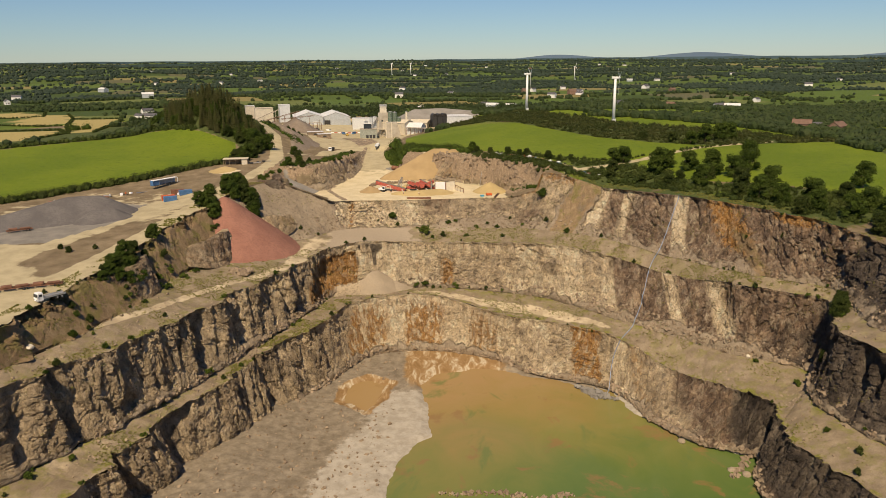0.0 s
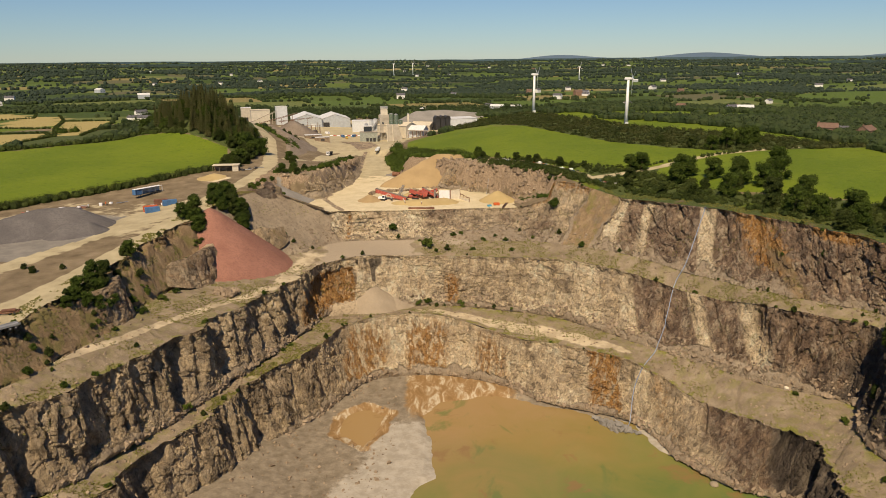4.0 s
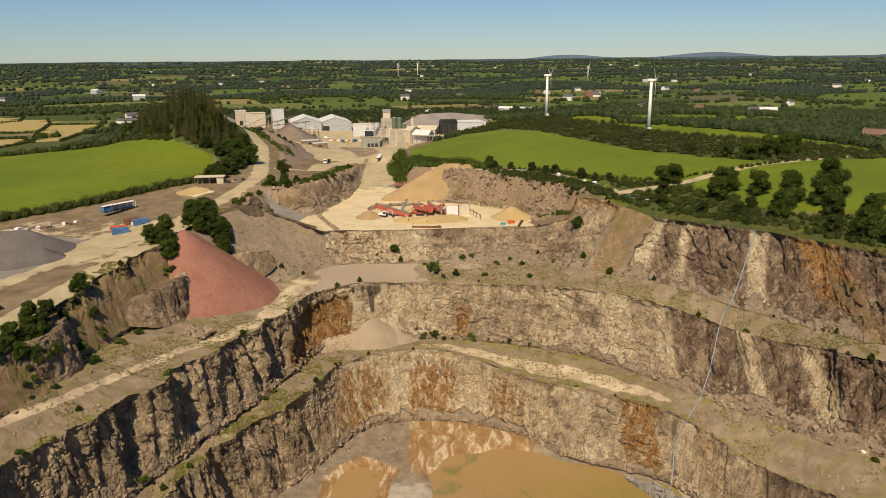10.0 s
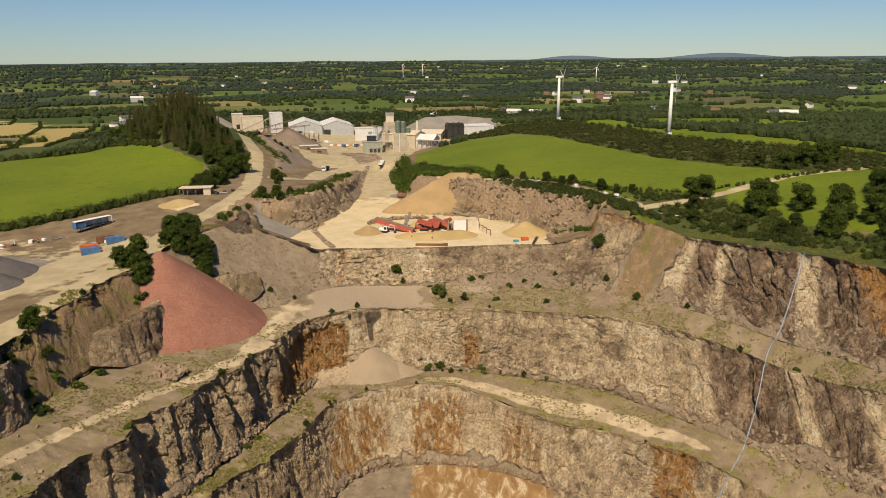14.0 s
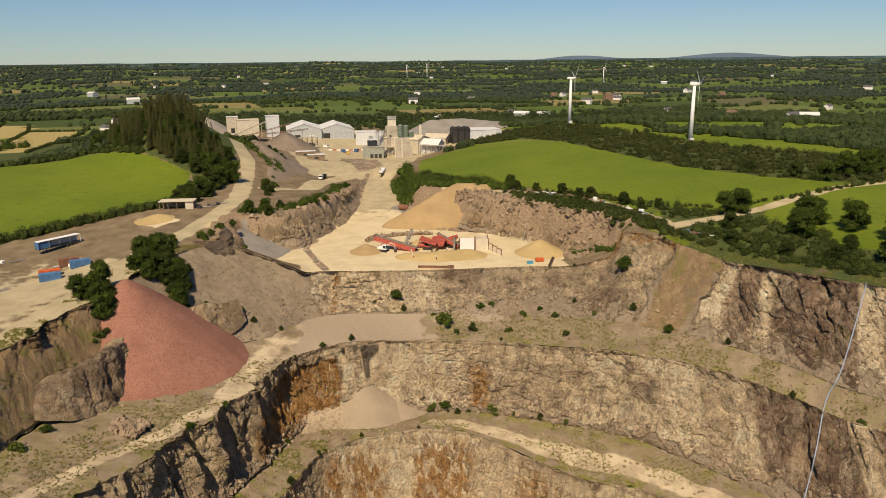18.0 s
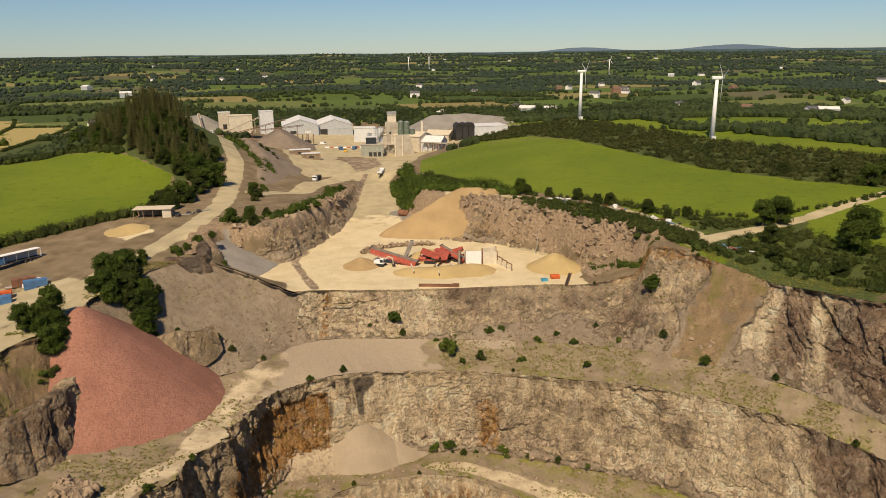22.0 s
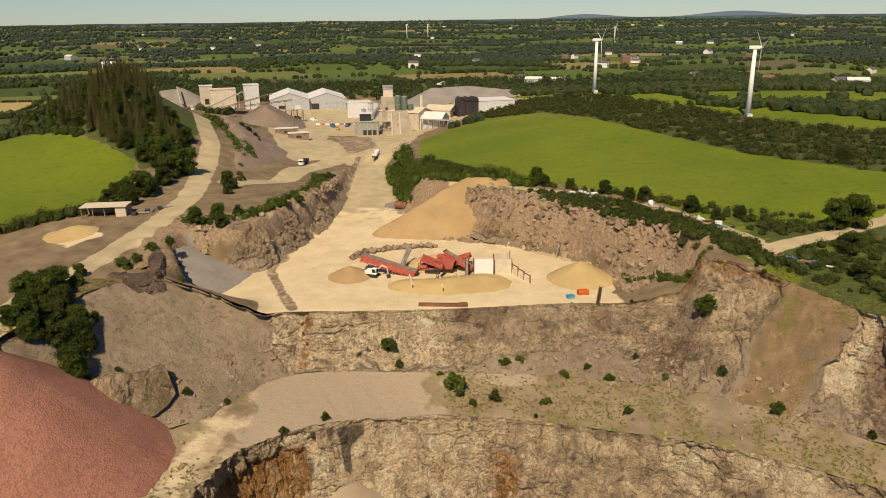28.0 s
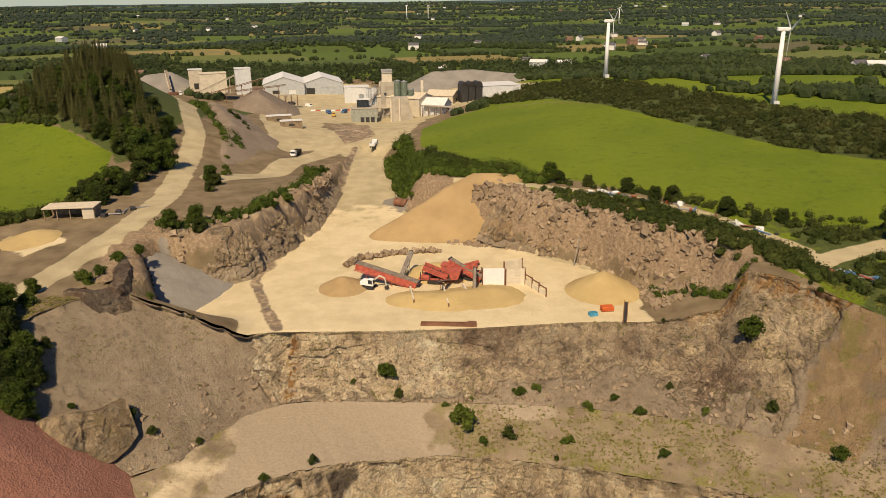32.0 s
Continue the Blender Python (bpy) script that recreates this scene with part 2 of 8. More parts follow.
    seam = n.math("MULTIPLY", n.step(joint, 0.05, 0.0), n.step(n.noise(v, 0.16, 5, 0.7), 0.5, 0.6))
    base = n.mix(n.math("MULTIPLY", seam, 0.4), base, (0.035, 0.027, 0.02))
    chip = n.node("ShaderNodeSeparateColor")
    n.put(chip.inputs[0], n.cells(bent((0.75, 0.75, 0.42)), 1.0, "F1", "Color"))
    base = n.mix(n.math("MULTIPLY", n.step(chip.outputs[0], 0.55, 0.95), 0.42), base, n.mix(0.6, base, (0.03, 0.025, 0.02)))
    base = n.mix(n.math("MULTIPLY", n.step(chip.outputs[1], 0.6, 0.95), 0.30), base, (0.55, 0.455, 0.33))
    black = n.step(n.math("ADD", n.attr("near_black"), n.math("MULTIPLY", n.math("ADD", wobble, bed), 0.6)), 0.35, 0.65)
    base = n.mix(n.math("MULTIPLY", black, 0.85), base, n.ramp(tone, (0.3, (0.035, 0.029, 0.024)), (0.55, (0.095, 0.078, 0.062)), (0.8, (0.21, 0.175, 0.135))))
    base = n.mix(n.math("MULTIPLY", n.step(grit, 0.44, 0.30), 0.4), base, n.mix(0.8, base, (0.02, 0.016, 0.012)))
    base = n.mix(n.math("MULTIPLY", n.step(grit, 0.56, 0.72), 0.35), base, n.mix(0.5, base, (0.75, 0.64, 0.48)))
    rubble = n.ramp(n.math("ADD", n.math("MULTIPLY", big, 0.5), n.math("MULTIPLY", mid, 0.5)), (0.35, (0.225, 0.175, 0.118)), (0.5, (0.305, 0.240, 0.165)), (0.65, (0.41, 0.335, 0.235)))
    rubble = n.mix(n.math("MULTIPLY", n.step(grit, 0.5, 0.68), 0.4), rubble, (0.40, 0.34, 0.255))
    rubble = n.mix(n.math("MULTIPLY", n.step(grit, 0.45, 0.32), 0.45), rubble, (0.10, 0.08, 0.058))
    rill = n.noise(n.where((0.7, 0.7, 0.10)), 1.0, 5, 0.65, 0.5)
    rubble = n.mix(n.math("MULTIPLY", n.step(rill, 0.48, 0.34), 0.5), rubble, (0.115, 0.092, 0.066))
    rubble = n.mix(n.math("MULTIPLY", n.step(rill, 0.56, 0.68), 0.4), rubble, (0.37, 0.305, 0.215))
    loose = n.step(n.math("ADD", n.attr("scree"), n.math("MULTIPLY", wobble, 0.6)), 0.35, 0.65)
    base = n.mix(loose, base, rubble)
    soil = n.ramp(mid, (0.3, (0.195, 0.130, 0.072)), (0.5, (0.293, 0.202, 0.111)), (0.7, (0.390, 0.286, 0.169)))
    soil = n.mix(n.math("MULTIPLY", n.step(n.noise(v, 0.16, 6, 0.7), 0.5, 0.6), 0.75), soil, (0.205, 0.18, 0.055))
    soil = n.mix(n.math("MULTIPLY", n.step(grit, 0.48, 0.34), 0.5), soil, (0.08, 0.06, 0.035))
    base = n.mix(zone("earth"), base, soil)
    hard = n.math("SUBTRACT", 1.0, n.math("MULTIPLY", loose, 0.8))
    bump = n.bump(n.math("MULTIPLY", rib, hard), 0.8, 0.6)
    bump = n.bump(n.math("MULTIPLY", mid, hard), 0.9, 1.4, bump)
    bump = n.bump(n.math("MULTIPLY", fine, hard), 1.0, 1.3, bump)
    bump = n.bump(n.math("MULTIPLY", n.step(joint, 0.0, 0.12), hard), 0.7, 0.5, bump)
    bump = n.bump(grit, 1.0, 0.42, bump)
    bump = n.bump(n.math("MULTIPLY", n.cells(bent((0.75, 0.75, 0.42))), hard), 0.3, 0.5, bump)
    return n.done(base, bump)


def ground_material():
    """The ground sheet: turf, crop stubble, pale haul roads, sand, dark stone dust, scrub, by zone."""
    n = Nodes("ground", 0.95)
    v = n.where()
    big, mid, fine = n.noise(v, 0.02, 4), n.noise(v, 0.15, 5, 0.6), n.noise(v, 1.2, 5, 0.7)
    wob = n.math("MULTIPLY", n.math("SUBTRACT", mid, 0.5), 0.9)

    def zone(name):
        return n.step(n.math("ADD", n.attr(name), wob), 0.42, 0.58)

    tuft = n.noise(v, 0.5, 6, 0.75)
    turf = n.mix(n.step(big, 0.35, 0.65), (0.098, 0.150, 0.006), (0.138, 0.188, 0.010))
    turf = n.mix(n.math("MULTIPLY", n.step(tuft, 0.5, 0.66), 0.45), turf, (0.180, 0.210, 0.020))
    turf = n.mix(n.math("MULTIPLY", n.step(tuft, 0.44, 0.30), 0.5), turf, (0.055, 0.095, 0.008))
    clump = n.noise(n.where((1, 1, 0.2)), 0.28, 7, 0.8)
    turf = n.mix(n.math("MULTIPLY", n.step(clump, 0.47, 0.36), 0.55), turf, (0.045, 0.075, 0.006))
    turf = n.mix(n.math("MULTIPLY", n.step(fine, 0.45, 0.7), 0.35), turf, (0.10, 0.14, 0.010))
    earth = n.ramp(mid, (0.3, (0.13, 0.095, 0.055)), (0.5, (0.20, 0.15, 0.09)), (0.72, (0.28, 0.215, 0.135)))
    earth = n.mix(n.math("MULTIPLY", n.step(fine, 0.52, 0.7), 0.5), earth, (0.13, 0.13, 0.05))
    road = n.mix(n.step(mid, 0.3, 0.7), (0.38, 0.32, 0.195), (0.50, 0.425, 0.265))
    road = n.mix(n.math("MULTIPLY", n.step(fine, 0.5, 0.75), 0.25), road, (0.31, 0.245, 0.15))
    sand = n.mix(n.step(mid, 0.3, 0.7), (0.56, 0.465, 0.285), (0.68, 0.575, 0.37))
    dust = n.mix(n.step(mid, 0.3, 0.7), (0.19, 0.175, 0.15), (0.27, 0.245, 0.205))
    scrub = n.mix(n.step(fine, 0.3, 0.7), (0.035, 0.055, 0.012), (0.09, 0.11, 0.03))
    hay = n.mix(n.step(fine, 0.3, 0.7), (0.30, 0.24, 0.08), (0.42, 0.34, 0.14))
    xyz = n.height()
    u = n.math("ADD", n.math("MULTIPLY", xyz[0], 0.0063), n.math("MULTIPLY", xyz[1], 0.0023))
    w = n.math("ADD", n.math("MULTIPLY", xyz[0], -0.0034), n.math("MULTIPLY", xyz[1], 0.0094))
    u = n.math("ADD", u, n.math("MULTIPLY", n.math("SINE", n.math("MULTIPLY", xyz[1], 0.0059)), 0.18))
    w = n.math("ADD", w, n.math("MULTIPLY", n.math("SINE", n.math("MULTIPLY", xyz[0], 0.0048)), 0.25))
    row = n.math("FLOOR", w)
    col = n.math("FLOOR", n.math("ADD", u, n.math("MULTIPLY", row, 0.37)))
    cell = n.node("ShaderNodeCombineXYZ")
    n.put(cell.inputs[0], row), n.put(cell.inputs[1], col)
    rnd = n.node("ShaderNodeTexWhiteNoise", noise_dimensions="2D")
    n.put(rnd.inputs["Vector"], cell.outputs[0])
    fields = n.ramp(rnd.outputs["Value"], (0.0, (0.045, 0.075, 0.012)), (0.18, (0.075, 0.115, 0.016)), (0.36, (0.085, 0.135, 0.020)), (0.5, (0.105, 0.150, 0.024)), (0.62, (0.075, 0.11, 0.025)), (0.74, (0.14, 0.165, 0.045)), (0.88, (0.26, 0.21, 0.08)), (0.95, (0.12, 0.11, 0.055)))
    fields.node.color_ramp.interpolation = "CONSTANT"
    fields = n.mix(n.math("MULTIPLY", n.step(mid, 0.3, 0.7), 0.4), fields, (0.055, 0.075, 0.02))
    turf = n.mix(n.attr("far"), turf, fields)
    stone = n.ramp(fine, (0.25, (0.13, 0.090, 0.056)), (0.5, (0.27, 0.195, 0.125)), (0.75, (0.42, 0.32, 0.21)))
    earth = n.mix(zone("rocky"), earth, stone)
    c = n.mix(zone("grass"), earth, turf)
    c = n.mix(zone("scrub"), c, scrub)
    c = n.mix(zone("hay"), c, hay)
    c = n.mix(zone("dust"), c, dust)
    c = n.mix(zone("road"), c, road)
    c = n.mix(zone("sand"), c, sand)
    wet = n.ramp(n.noise(v, 0.25, 5, 0.65, 1.0), (0.35, (0.15, 0.125, 0.105)), (0.5, (0.25, 0.185, 0.12)), (0.62, (0.40, 0.31, 0.20)), (0.7, (0.58, 0.53, 0.45)))
    c = n.mix(zone("wet"), c, wet)
    grit = n.noise(v, 3.2, 4, 0.72)
    c = n.mix(n.math("MULTIPLY", n.step(grit, 0.46, 0.32), 0.35), c, n.mix(0.6, c, (0.03, 0.03, 0.015)))
    c = n.mix(n.math("MULTIPLY", n.step(grit, 0.55, 0.7), 0.25), c, n.mix(0.4, c, (0.70, 0.62, 0.42)))
    return n.done(c, n.bump(grit, 0.7, 0.3, n.bump(fine, 0.6, 0.25)))


def bench_material():
    n = Nodes("bench_gravel", 0.95)
    v = n.where()
    mid, fine = n.noise(v, 0.16, 5, 0.6), n.noise(v, 1.5, 6, 0.7)
    c = n.ramp(mid, (0.28, (0.165, 0.125, 0.080)), (0.5, (0.245, 0.19, 0.125)), (0.72, (0.325, 0.26, 0.175)))
    c = n.mix(n.math("MULTIPLY", n.step(fine, 0.5, 0.75), 0.5), c, (0.16, 0.135, 0.10))
    grit = n.noise(v, 4.5, 4, 0.7)
    c = n.mix(n.math("MULTIPLY", n.step(grit, 0.46, 0.3), 0.5), c, (0.09, 0.07, 0.05))
    c = n.mix(n.math("MULTIPLY", n.step(grit, 0.55, 0.7), 0.4), c, (0.48, 0.40, 0.29))
    weeds = n.math("MULTIPLY", n.attr("weeds"), n.step(n.noise(v, 0.22, 6, 0.72), 0.47, 0.58))
    c = n.mix(n.math("MULTIPLY", weeds, 0.8), c, n.mix(n.step(fine, 0.35, 0.65), (0.12, 0.13, 0.025), (0.24, 0.215, 0.06)))
    apron = n.step(n.math("ADD", n.attr("apron"), n.math("MULTIPLY", n.math("SUBTRACT", mid, 0.5), 0.5)), 0.4, 0.6)
    c = n.mix(apron, c, n.mix(n.step(fine, 0.35, 0.65), (0.31, 0.252, 0.180), (0.37, 0.302, 0.215)))
    track = n.step(n.math("ADD", n.attr("track"), n.math("MULTIPLY", n.math("SUBTRACT", mid, 0.5), 0.7)), 0.4, 0.6)
    c = n.mix(n.math("MULTIPLY", track, 0.85), c, n.mix(n.step(mid, 0.4, 0.6), (0.42, 0.34, 0.22), (0.58, 0.48, 0.32)))
    return n.done(c, n.bump(fine, 0.8, 0.3))


def floor_material():
    n = Nodes("pit_floor_silt", 0.85)
    v = n.where()
    big, mid, fine = n.noise(v, 0.05, 4), n.noise(v, 0.3, 5, 0.65), n.noise(v, 2.0, 5, 0.7)
    c = n.ramp(mid, (0.3, (0.155, 0.125, 0.085)), (0.5, (0.23, 0.188, 0.132)), (0.7, (0.31, 0.258, 0.185)))
    c = n.mix(n.math("MULTIPLY", n.step(fine, 0.55, 0.72), 0.5), c, (0.12, 0.10, 0.075))
    silt = n.mix(n.step(mid, 0.35, 0.65), (0.33, 0.29, 0.225), (0.43, 0.385, 0.31))
    c = n.mix(n.step(n.math("ADD", n.attr("silt"), n.math("MULTIPLY", n.math("SUBTRACT", mid, 0.5), 0.6)), 0.35, 0.6), c, silt)
    mud = n.ramp(n.noise(n.where((0.25, 0.09, 0.2)), 1.0, 6, 0.65, 1.2), (0.3, (0.20, 0.115, 0.045)), (0.48, (0.29, 0.175, 0.075)), (0.56, (0.38, 0.27, 0.15)), (0.62, (0.55, 0.47, 0.33)), (0.68, (0.33, 0.21, 0.10)))
    c = n.mix(n.step(n.math("ADD", n.attr("mud"), n.math("MULTIPLY", n.math("SUBTRACT", mid, 0.5), 0.6)), 0.35, 0.6), c, mud)
    return n.done(c, n.bump(fine, 0.6, 0.2))


def water_material():
    """Opaque, silt-laden water: ochre by the seep, green in the deep."""
    n = Nodes("pond_water", 0.12)
    n.bsdf.inputs["Specular IOR Level"].default_value = 0.3
    xyz = n.height()
    v = n.where()
    wob = n.math("MULTIPLY", n.math("SUBTRACT", n.noise(v, 0.035, 5, 0.6, 0.8), 0.5), 75.0)
    run = n.math("ADD", n.math("ADD", n.math("MULTIPLY", xyz[1], 1.0), n.math("MULTIPLY", xyz[0], -0.42)), wob)
    c = n.ramp(n.step(run, 150, 285, False), (0.0, (0.065, 0.130, 0.035)), (0.3, (0.12, 0.165, 0.042)), (0.55, (0.20, 0.19, 0.055)), (0.78, (0.28, 0.20, 0.07)), (1.0, (0.33, 0.215, 0.095)))
    c = n.mix(n.math("MULTIPLY", n.step(n.noise(v, 0.06, 5, 0.65, 0.6), 0.56, 0.68), 0.75), c, (0.25, 0.145, 0.06))
    c = n.mix(n.math("MULTIPLY", n.step(n.noise(n.where((0.05, 0.025, 1)), 1.0, 5, 0.6, 1.0), 0.56, 0.66), 0.7), c, (0.12, 0.165, 0.05))
    return n.done(c, n.bump(n.noise(v, 0.7, 3), 0.04, 0.05))


def leaf_material(name, dark, light, tip):
    n = Nodes(name, 0.75)
    n.bsdf.inputs["Specular IOR Level"].default_value = 0.15
    v = n.where()
    c = n.mix(n.island(), dark, light)
    c = n.mix(n.step(n.noise(v, 0.12, 4), 0.35, 0.7), c, n.mix(0.5, c, tip))
    c = n.mix(n.math("MULTIPLY", n.step(n.noise(v, 1.5, 3), 0.6, 0.75), 0.5), c, tip)
    return n.done(c, n.bump(n.noise(v, 2.5, 3), 0.8, 0.4))


def heap_material(name, dark, light, speck, size=1.0, rough=0.95):
    n = Nodes(name, rough)
    v = n.where()
    c = n.mix(n.step(n.noise(v, 0.12, 4), 0.3, 0.7), dark, light)
    stones = n.cells(v, 1.4 / size, "F1", "Color")
    sep = n.node("ShaderNodeSeparateColor")
    n.put(sep.inputs[0], stones)
    c = n.mix(n.math("MULTIPLY", n.step(sep.outputs[0], 0.4, 0.9), 0.55), c, speck)
    b = n.bump(n.cells(v, 1.4 / size), 0.7, 0.3 * size)
    return n.done(c, n.bump(n.noise(v, 0.6, 4), 0.5, 0.5, b))


ROCK, GROUND, BENCH, FLOOR_MAT, WATER = rock_material(), ground_material(), bench_material(), floor_material(), water_material()
# Backdrop ridges: distance haze is painted in as blue, stronger with each ridge.
HILL_WOOD = plain("far_wood_hazed", (0.040, 0.066, 0.062), 0.95, scale=0.02, vary=0.35, dirt=(0.09, 0.12, 0.07), dirt_amount=0.5)
HILL_NEAR = plain("ridge_wood_hazed", (0.06, 0.10, 0.12), 0.95, scale=0.004, vary=0.25, dirt=(0.11, 0.14, 0.12), dirt_amount=0.4)
HILL_FAR = plain("hill_haze_blue", (0.13, 0.19, 0.27), 0.95, scale=0.002, vary=0.06, dirt_amount=0.0)
LEAF_TREE = leaf_material("leaves_broad", (0.0194, 0.0352, 0.0053), (0.0546, 0.0862, 0.0106), (0.0748, 0.1012, 0.0158))
LEAF_DARK = leaf_material("leaves_hedge", (0.0162, 0.027, 0.0054), (0.0432, 0.063, 0.0108), (0.072, 0.0828, 0.0198))
LEAF_PINE = leaf_material("needles", (0.052, 0.060, 0.018), (0.098, 0.108, 0.032), (0.135, 0.118, 0.045))
LEAF_HEATH = leaf_material("leaves_gorse", (0.016, 0.027, 0.006), (0.042, 0.056, 0.012), (0.078, 0.074, 0.022))
LEAF_SHRUB = leaf_material("leaves_shrub", (0.035, 0.060, 0.008), (0.085, 0.120, 0.016), (0.12, 0.145, 0.03))
# For trees beyond 1100 m: the blue of haze is painted into the leaf colour.
LEAF_HAZED = leaf_material("leaves_hazed", (0.0176, 0.032, 0.0208), (0.0352, 0.0528, 0.0336), (0.0496, 0.064, 0.04))
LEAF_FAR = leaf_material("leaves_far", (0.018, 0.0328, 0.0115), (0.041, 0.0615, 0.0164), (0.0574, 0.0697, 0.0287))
BARK = plain("bark", (0.12, 0.09, 0.06), 0.9, bump=0.6, scale=2)
RED_STONE = heap_material("red_stone", (0.27, 0.125, 0.088), (0.33, 0.158, 0.112), (0.19, 0.090, 0.066), 0.5)
SAND = heap_material("sand", (0.40, 0.295, 0.135), (0.50, 0.375, 0.175), (0.42, 0.31, 0.145), 0.25)
SAND_BROWN = heap_material("damp_sand", (0.315, 0.22, 0.11), (0.41, 0.29, 0.145), (0.34, 0.235, 0.12), 0.25)
GREY_STONE = heap_material("grey_stone", (0.21, 0.195, 0.17), (0.28, 0.26, 0.23), (0.20, 0.19, 0.165), 0.22)
DARK_STONE = heap_material("dark_stone", (0.11, 0.10, 0.095), (0.16, 0.145, 0.135), (0.09, 0.085, 0.08), 0.5)
BROWN_STONE = heap_material("brown_stone", (0.20, 0.155, 0.115), (0.26, 0.21, 0.16), (0.16, 0.13, 0.10), 0.6)
BUFF_STONE = heap_material("buff_stone", (0.30, 0.242, 0.168), (0.37, 0.30, 0.21), (0.27, 0.215, 0.15), 0.22)
RUBBLE = heap_material("pale_rubble", (0.30, 0.235, 0.155), (0.42, 0.335, 0.225), (0.19, 0.145, 0.095), 1.1)
WHITE = plain("white_paint", (0.78, 0.78, 0.76), 0.5, vary=0.05, dirt_amount=0.12)


# ---- the pit: nested lines round the bowl, left side, far side, right side, near side ----
FLOOR = [(-108, 110), (-92, 178), (-87, 202), (-74, 232), (-60, 264), (-49, 288), (-41, 306), (-36, 314), (-25, 321), (0, 321), (24, 311), (40, 295), (70, 279), (80, 252), (92, 235), (109, 224), (101, 203), (110, 150), (90, 60), (0, 30), (-90, 50)]
LOWER_CREST = [(-118, 110, 26), (-98, 174, 25), (-92.7, 200, 25), (-78, 236, 26), (-69, 262, 27), (-53.5, 287, 27), (-47, 311, 26), (-42, 321, 26), (-32, 328, 26), (-5, 334, 25), (28, 314, 22), (46, 308, 21), (72, 287, 22), (91, 266, 16), (105, 240, 20), (114.5, 228, 20), (110, 205, 19), (120, 150, 20), (95, 50, 22), (0, 20, 25), (-98, 40, 26)]
MID_TOE = [(-136, 110, 28), (-113, 176, 28), (-99, 200, 28), (-86.5, 231, 27), (-72.5, 268, 27), (-62, 296, 27), (-54.5, 327, 26), (-48, 337, 26), (-36, 340, 25), (-8, 347, 25), (22, 340, 25), (48, 329, 25), (72, 307, 24), (96, 281, 24), (112, 263, 24), (134, 246, 24), (124, 219, 24), (138, 150, 24), (110, 30, 24), (0, 0, 26), (-115, 25, 28)]
MID_CREST = [(-138, 110, 53), (-116, 178, 53), (-102, 202, 52), (-90.5, 231, 51), (-77, 270, 50), (-66, 298, 49.3), (-58, 330, 48.5), (-52, 341, 48), (-40, 347, 49), (-10, 354, 47), (21, 347, 48), (50, 335, 50), (76, 322, 48), (101, 298, 45), (119, 272, 49), (142, 252, 49), (131, 221, 49), (146, 150, 50), (118, 20, 50), (0, -12, 50), (-124, 12, 53)]
UPPER_TOE = [(-150, 110, 55), (-121, 183, 55), (-112, 208, 55), (-106, 239, 54.5), (-105.5, 266, 54), (-100, 296, 52.5), (-85, 326, 51), (-66, 346, 51), (-52, 367, 50.5), (-14, 368, 51), (22, 364, 51.5), (51, 352, 53), (78, 331, 53), (104, 303, 51), (123, 277, 52), (146, 256, 52), (139, 219, 52), (152, 150, 53), (124, 10, 53), (0, -22, 53), (-134, 2, 55)]
RIM = [(-145, 110), (-124, 184), (-119.5, 212), (-116, 245), (-114, 275), (-110, 305), (-102, 342), (-89, 374), (-55, 377), (-14, 379), (28, 383), (57, 376), (80, 351), (110, 321), (130, 297), (150, 268), (153, 220), (160, 150), (130, 4), (0, -30), (-128, -6)]
PLATFORM = [(-79, 384), (-85, 393), (-90, 404), (-89, 409), (-81, 407), (-71, 410), (-65, 427), (-59, 449), (-57, 473), (-57.5, 505), (-58, 532), (-56.3, 572.8), (-36.8, 539.7), (-30.4, 501.2), (-31, 476), (-19, 463), (-9, 450), (2, 438), (23.2, 421.5), (34.1, 408), (46, 397), (52, 387), (47, 379), (38, 376), (26.5, 377.2), (-14.6, 372.8), (-55.7, 370), (-87, 369)]
HEIGHTS = [(-127, 196, 66), (-121, 256, 68), (-111, 322, 72.3), (-109, 365, 74.4), (-104, 440, 76.6), (-120, 535, 79), (-196, 695, 78), (-135, 352, 69.6), (-166, 289, 69.5), (-190, 306, 69.5), (-150, 376, 71.5), (-118, 410, 75.4), (-122, 428, 76.2), (-135, 470, 77), (-200, 362, 70), (-222, 553, 80.5), (-278, 456, 77), (-112, 484, 77), (55, 371, 78), (80, 351, 74), (119, 312, 75.5), (151, 270, 74), (149, 344, 82), (24, 454, 79), (97, 404, 80), (113, 434, 84), (53, 573, 86), (80, 680, 89.5), (134, 565, 88.5), (-28, 560, 75), (-98, 784, 65), (32, 694, 78)]
HEIGHTS += [(-50, 660, 66), (-60, 560, 67), (250, 300, 80), (-250, 200, 72), (-100, 330, 73), (-98, 348, 74), (-104, 290, 70.5), (-88, 376, 74.4), (-80, 420, 76.6), (-66, 450, 76), (-62, 480, 74), (-88, 508, 69.5), (-86, 550, 68.5), (-110, 540, 78), (-128, 600, 79), (-100, 640, 69), (-110, 720, 66)]


def solve_heights():
    p = np.array(HEIGHTS, float)
    d = np.hypot(p[:, None, 0] - p[None, :, 0], p[:, None, 1] - p[None, :, 1])
    n = len(p)
    a = np.zeros((n + 1, n + 1))
    a[:n, :n], a[:n, n], a[n, :n] = d + np.eye(n) * -1.0, 1, 1
    return p, np.linalg.solve(a, np.r_[p[:, 2], 0])


HP, HW = solve_heights()


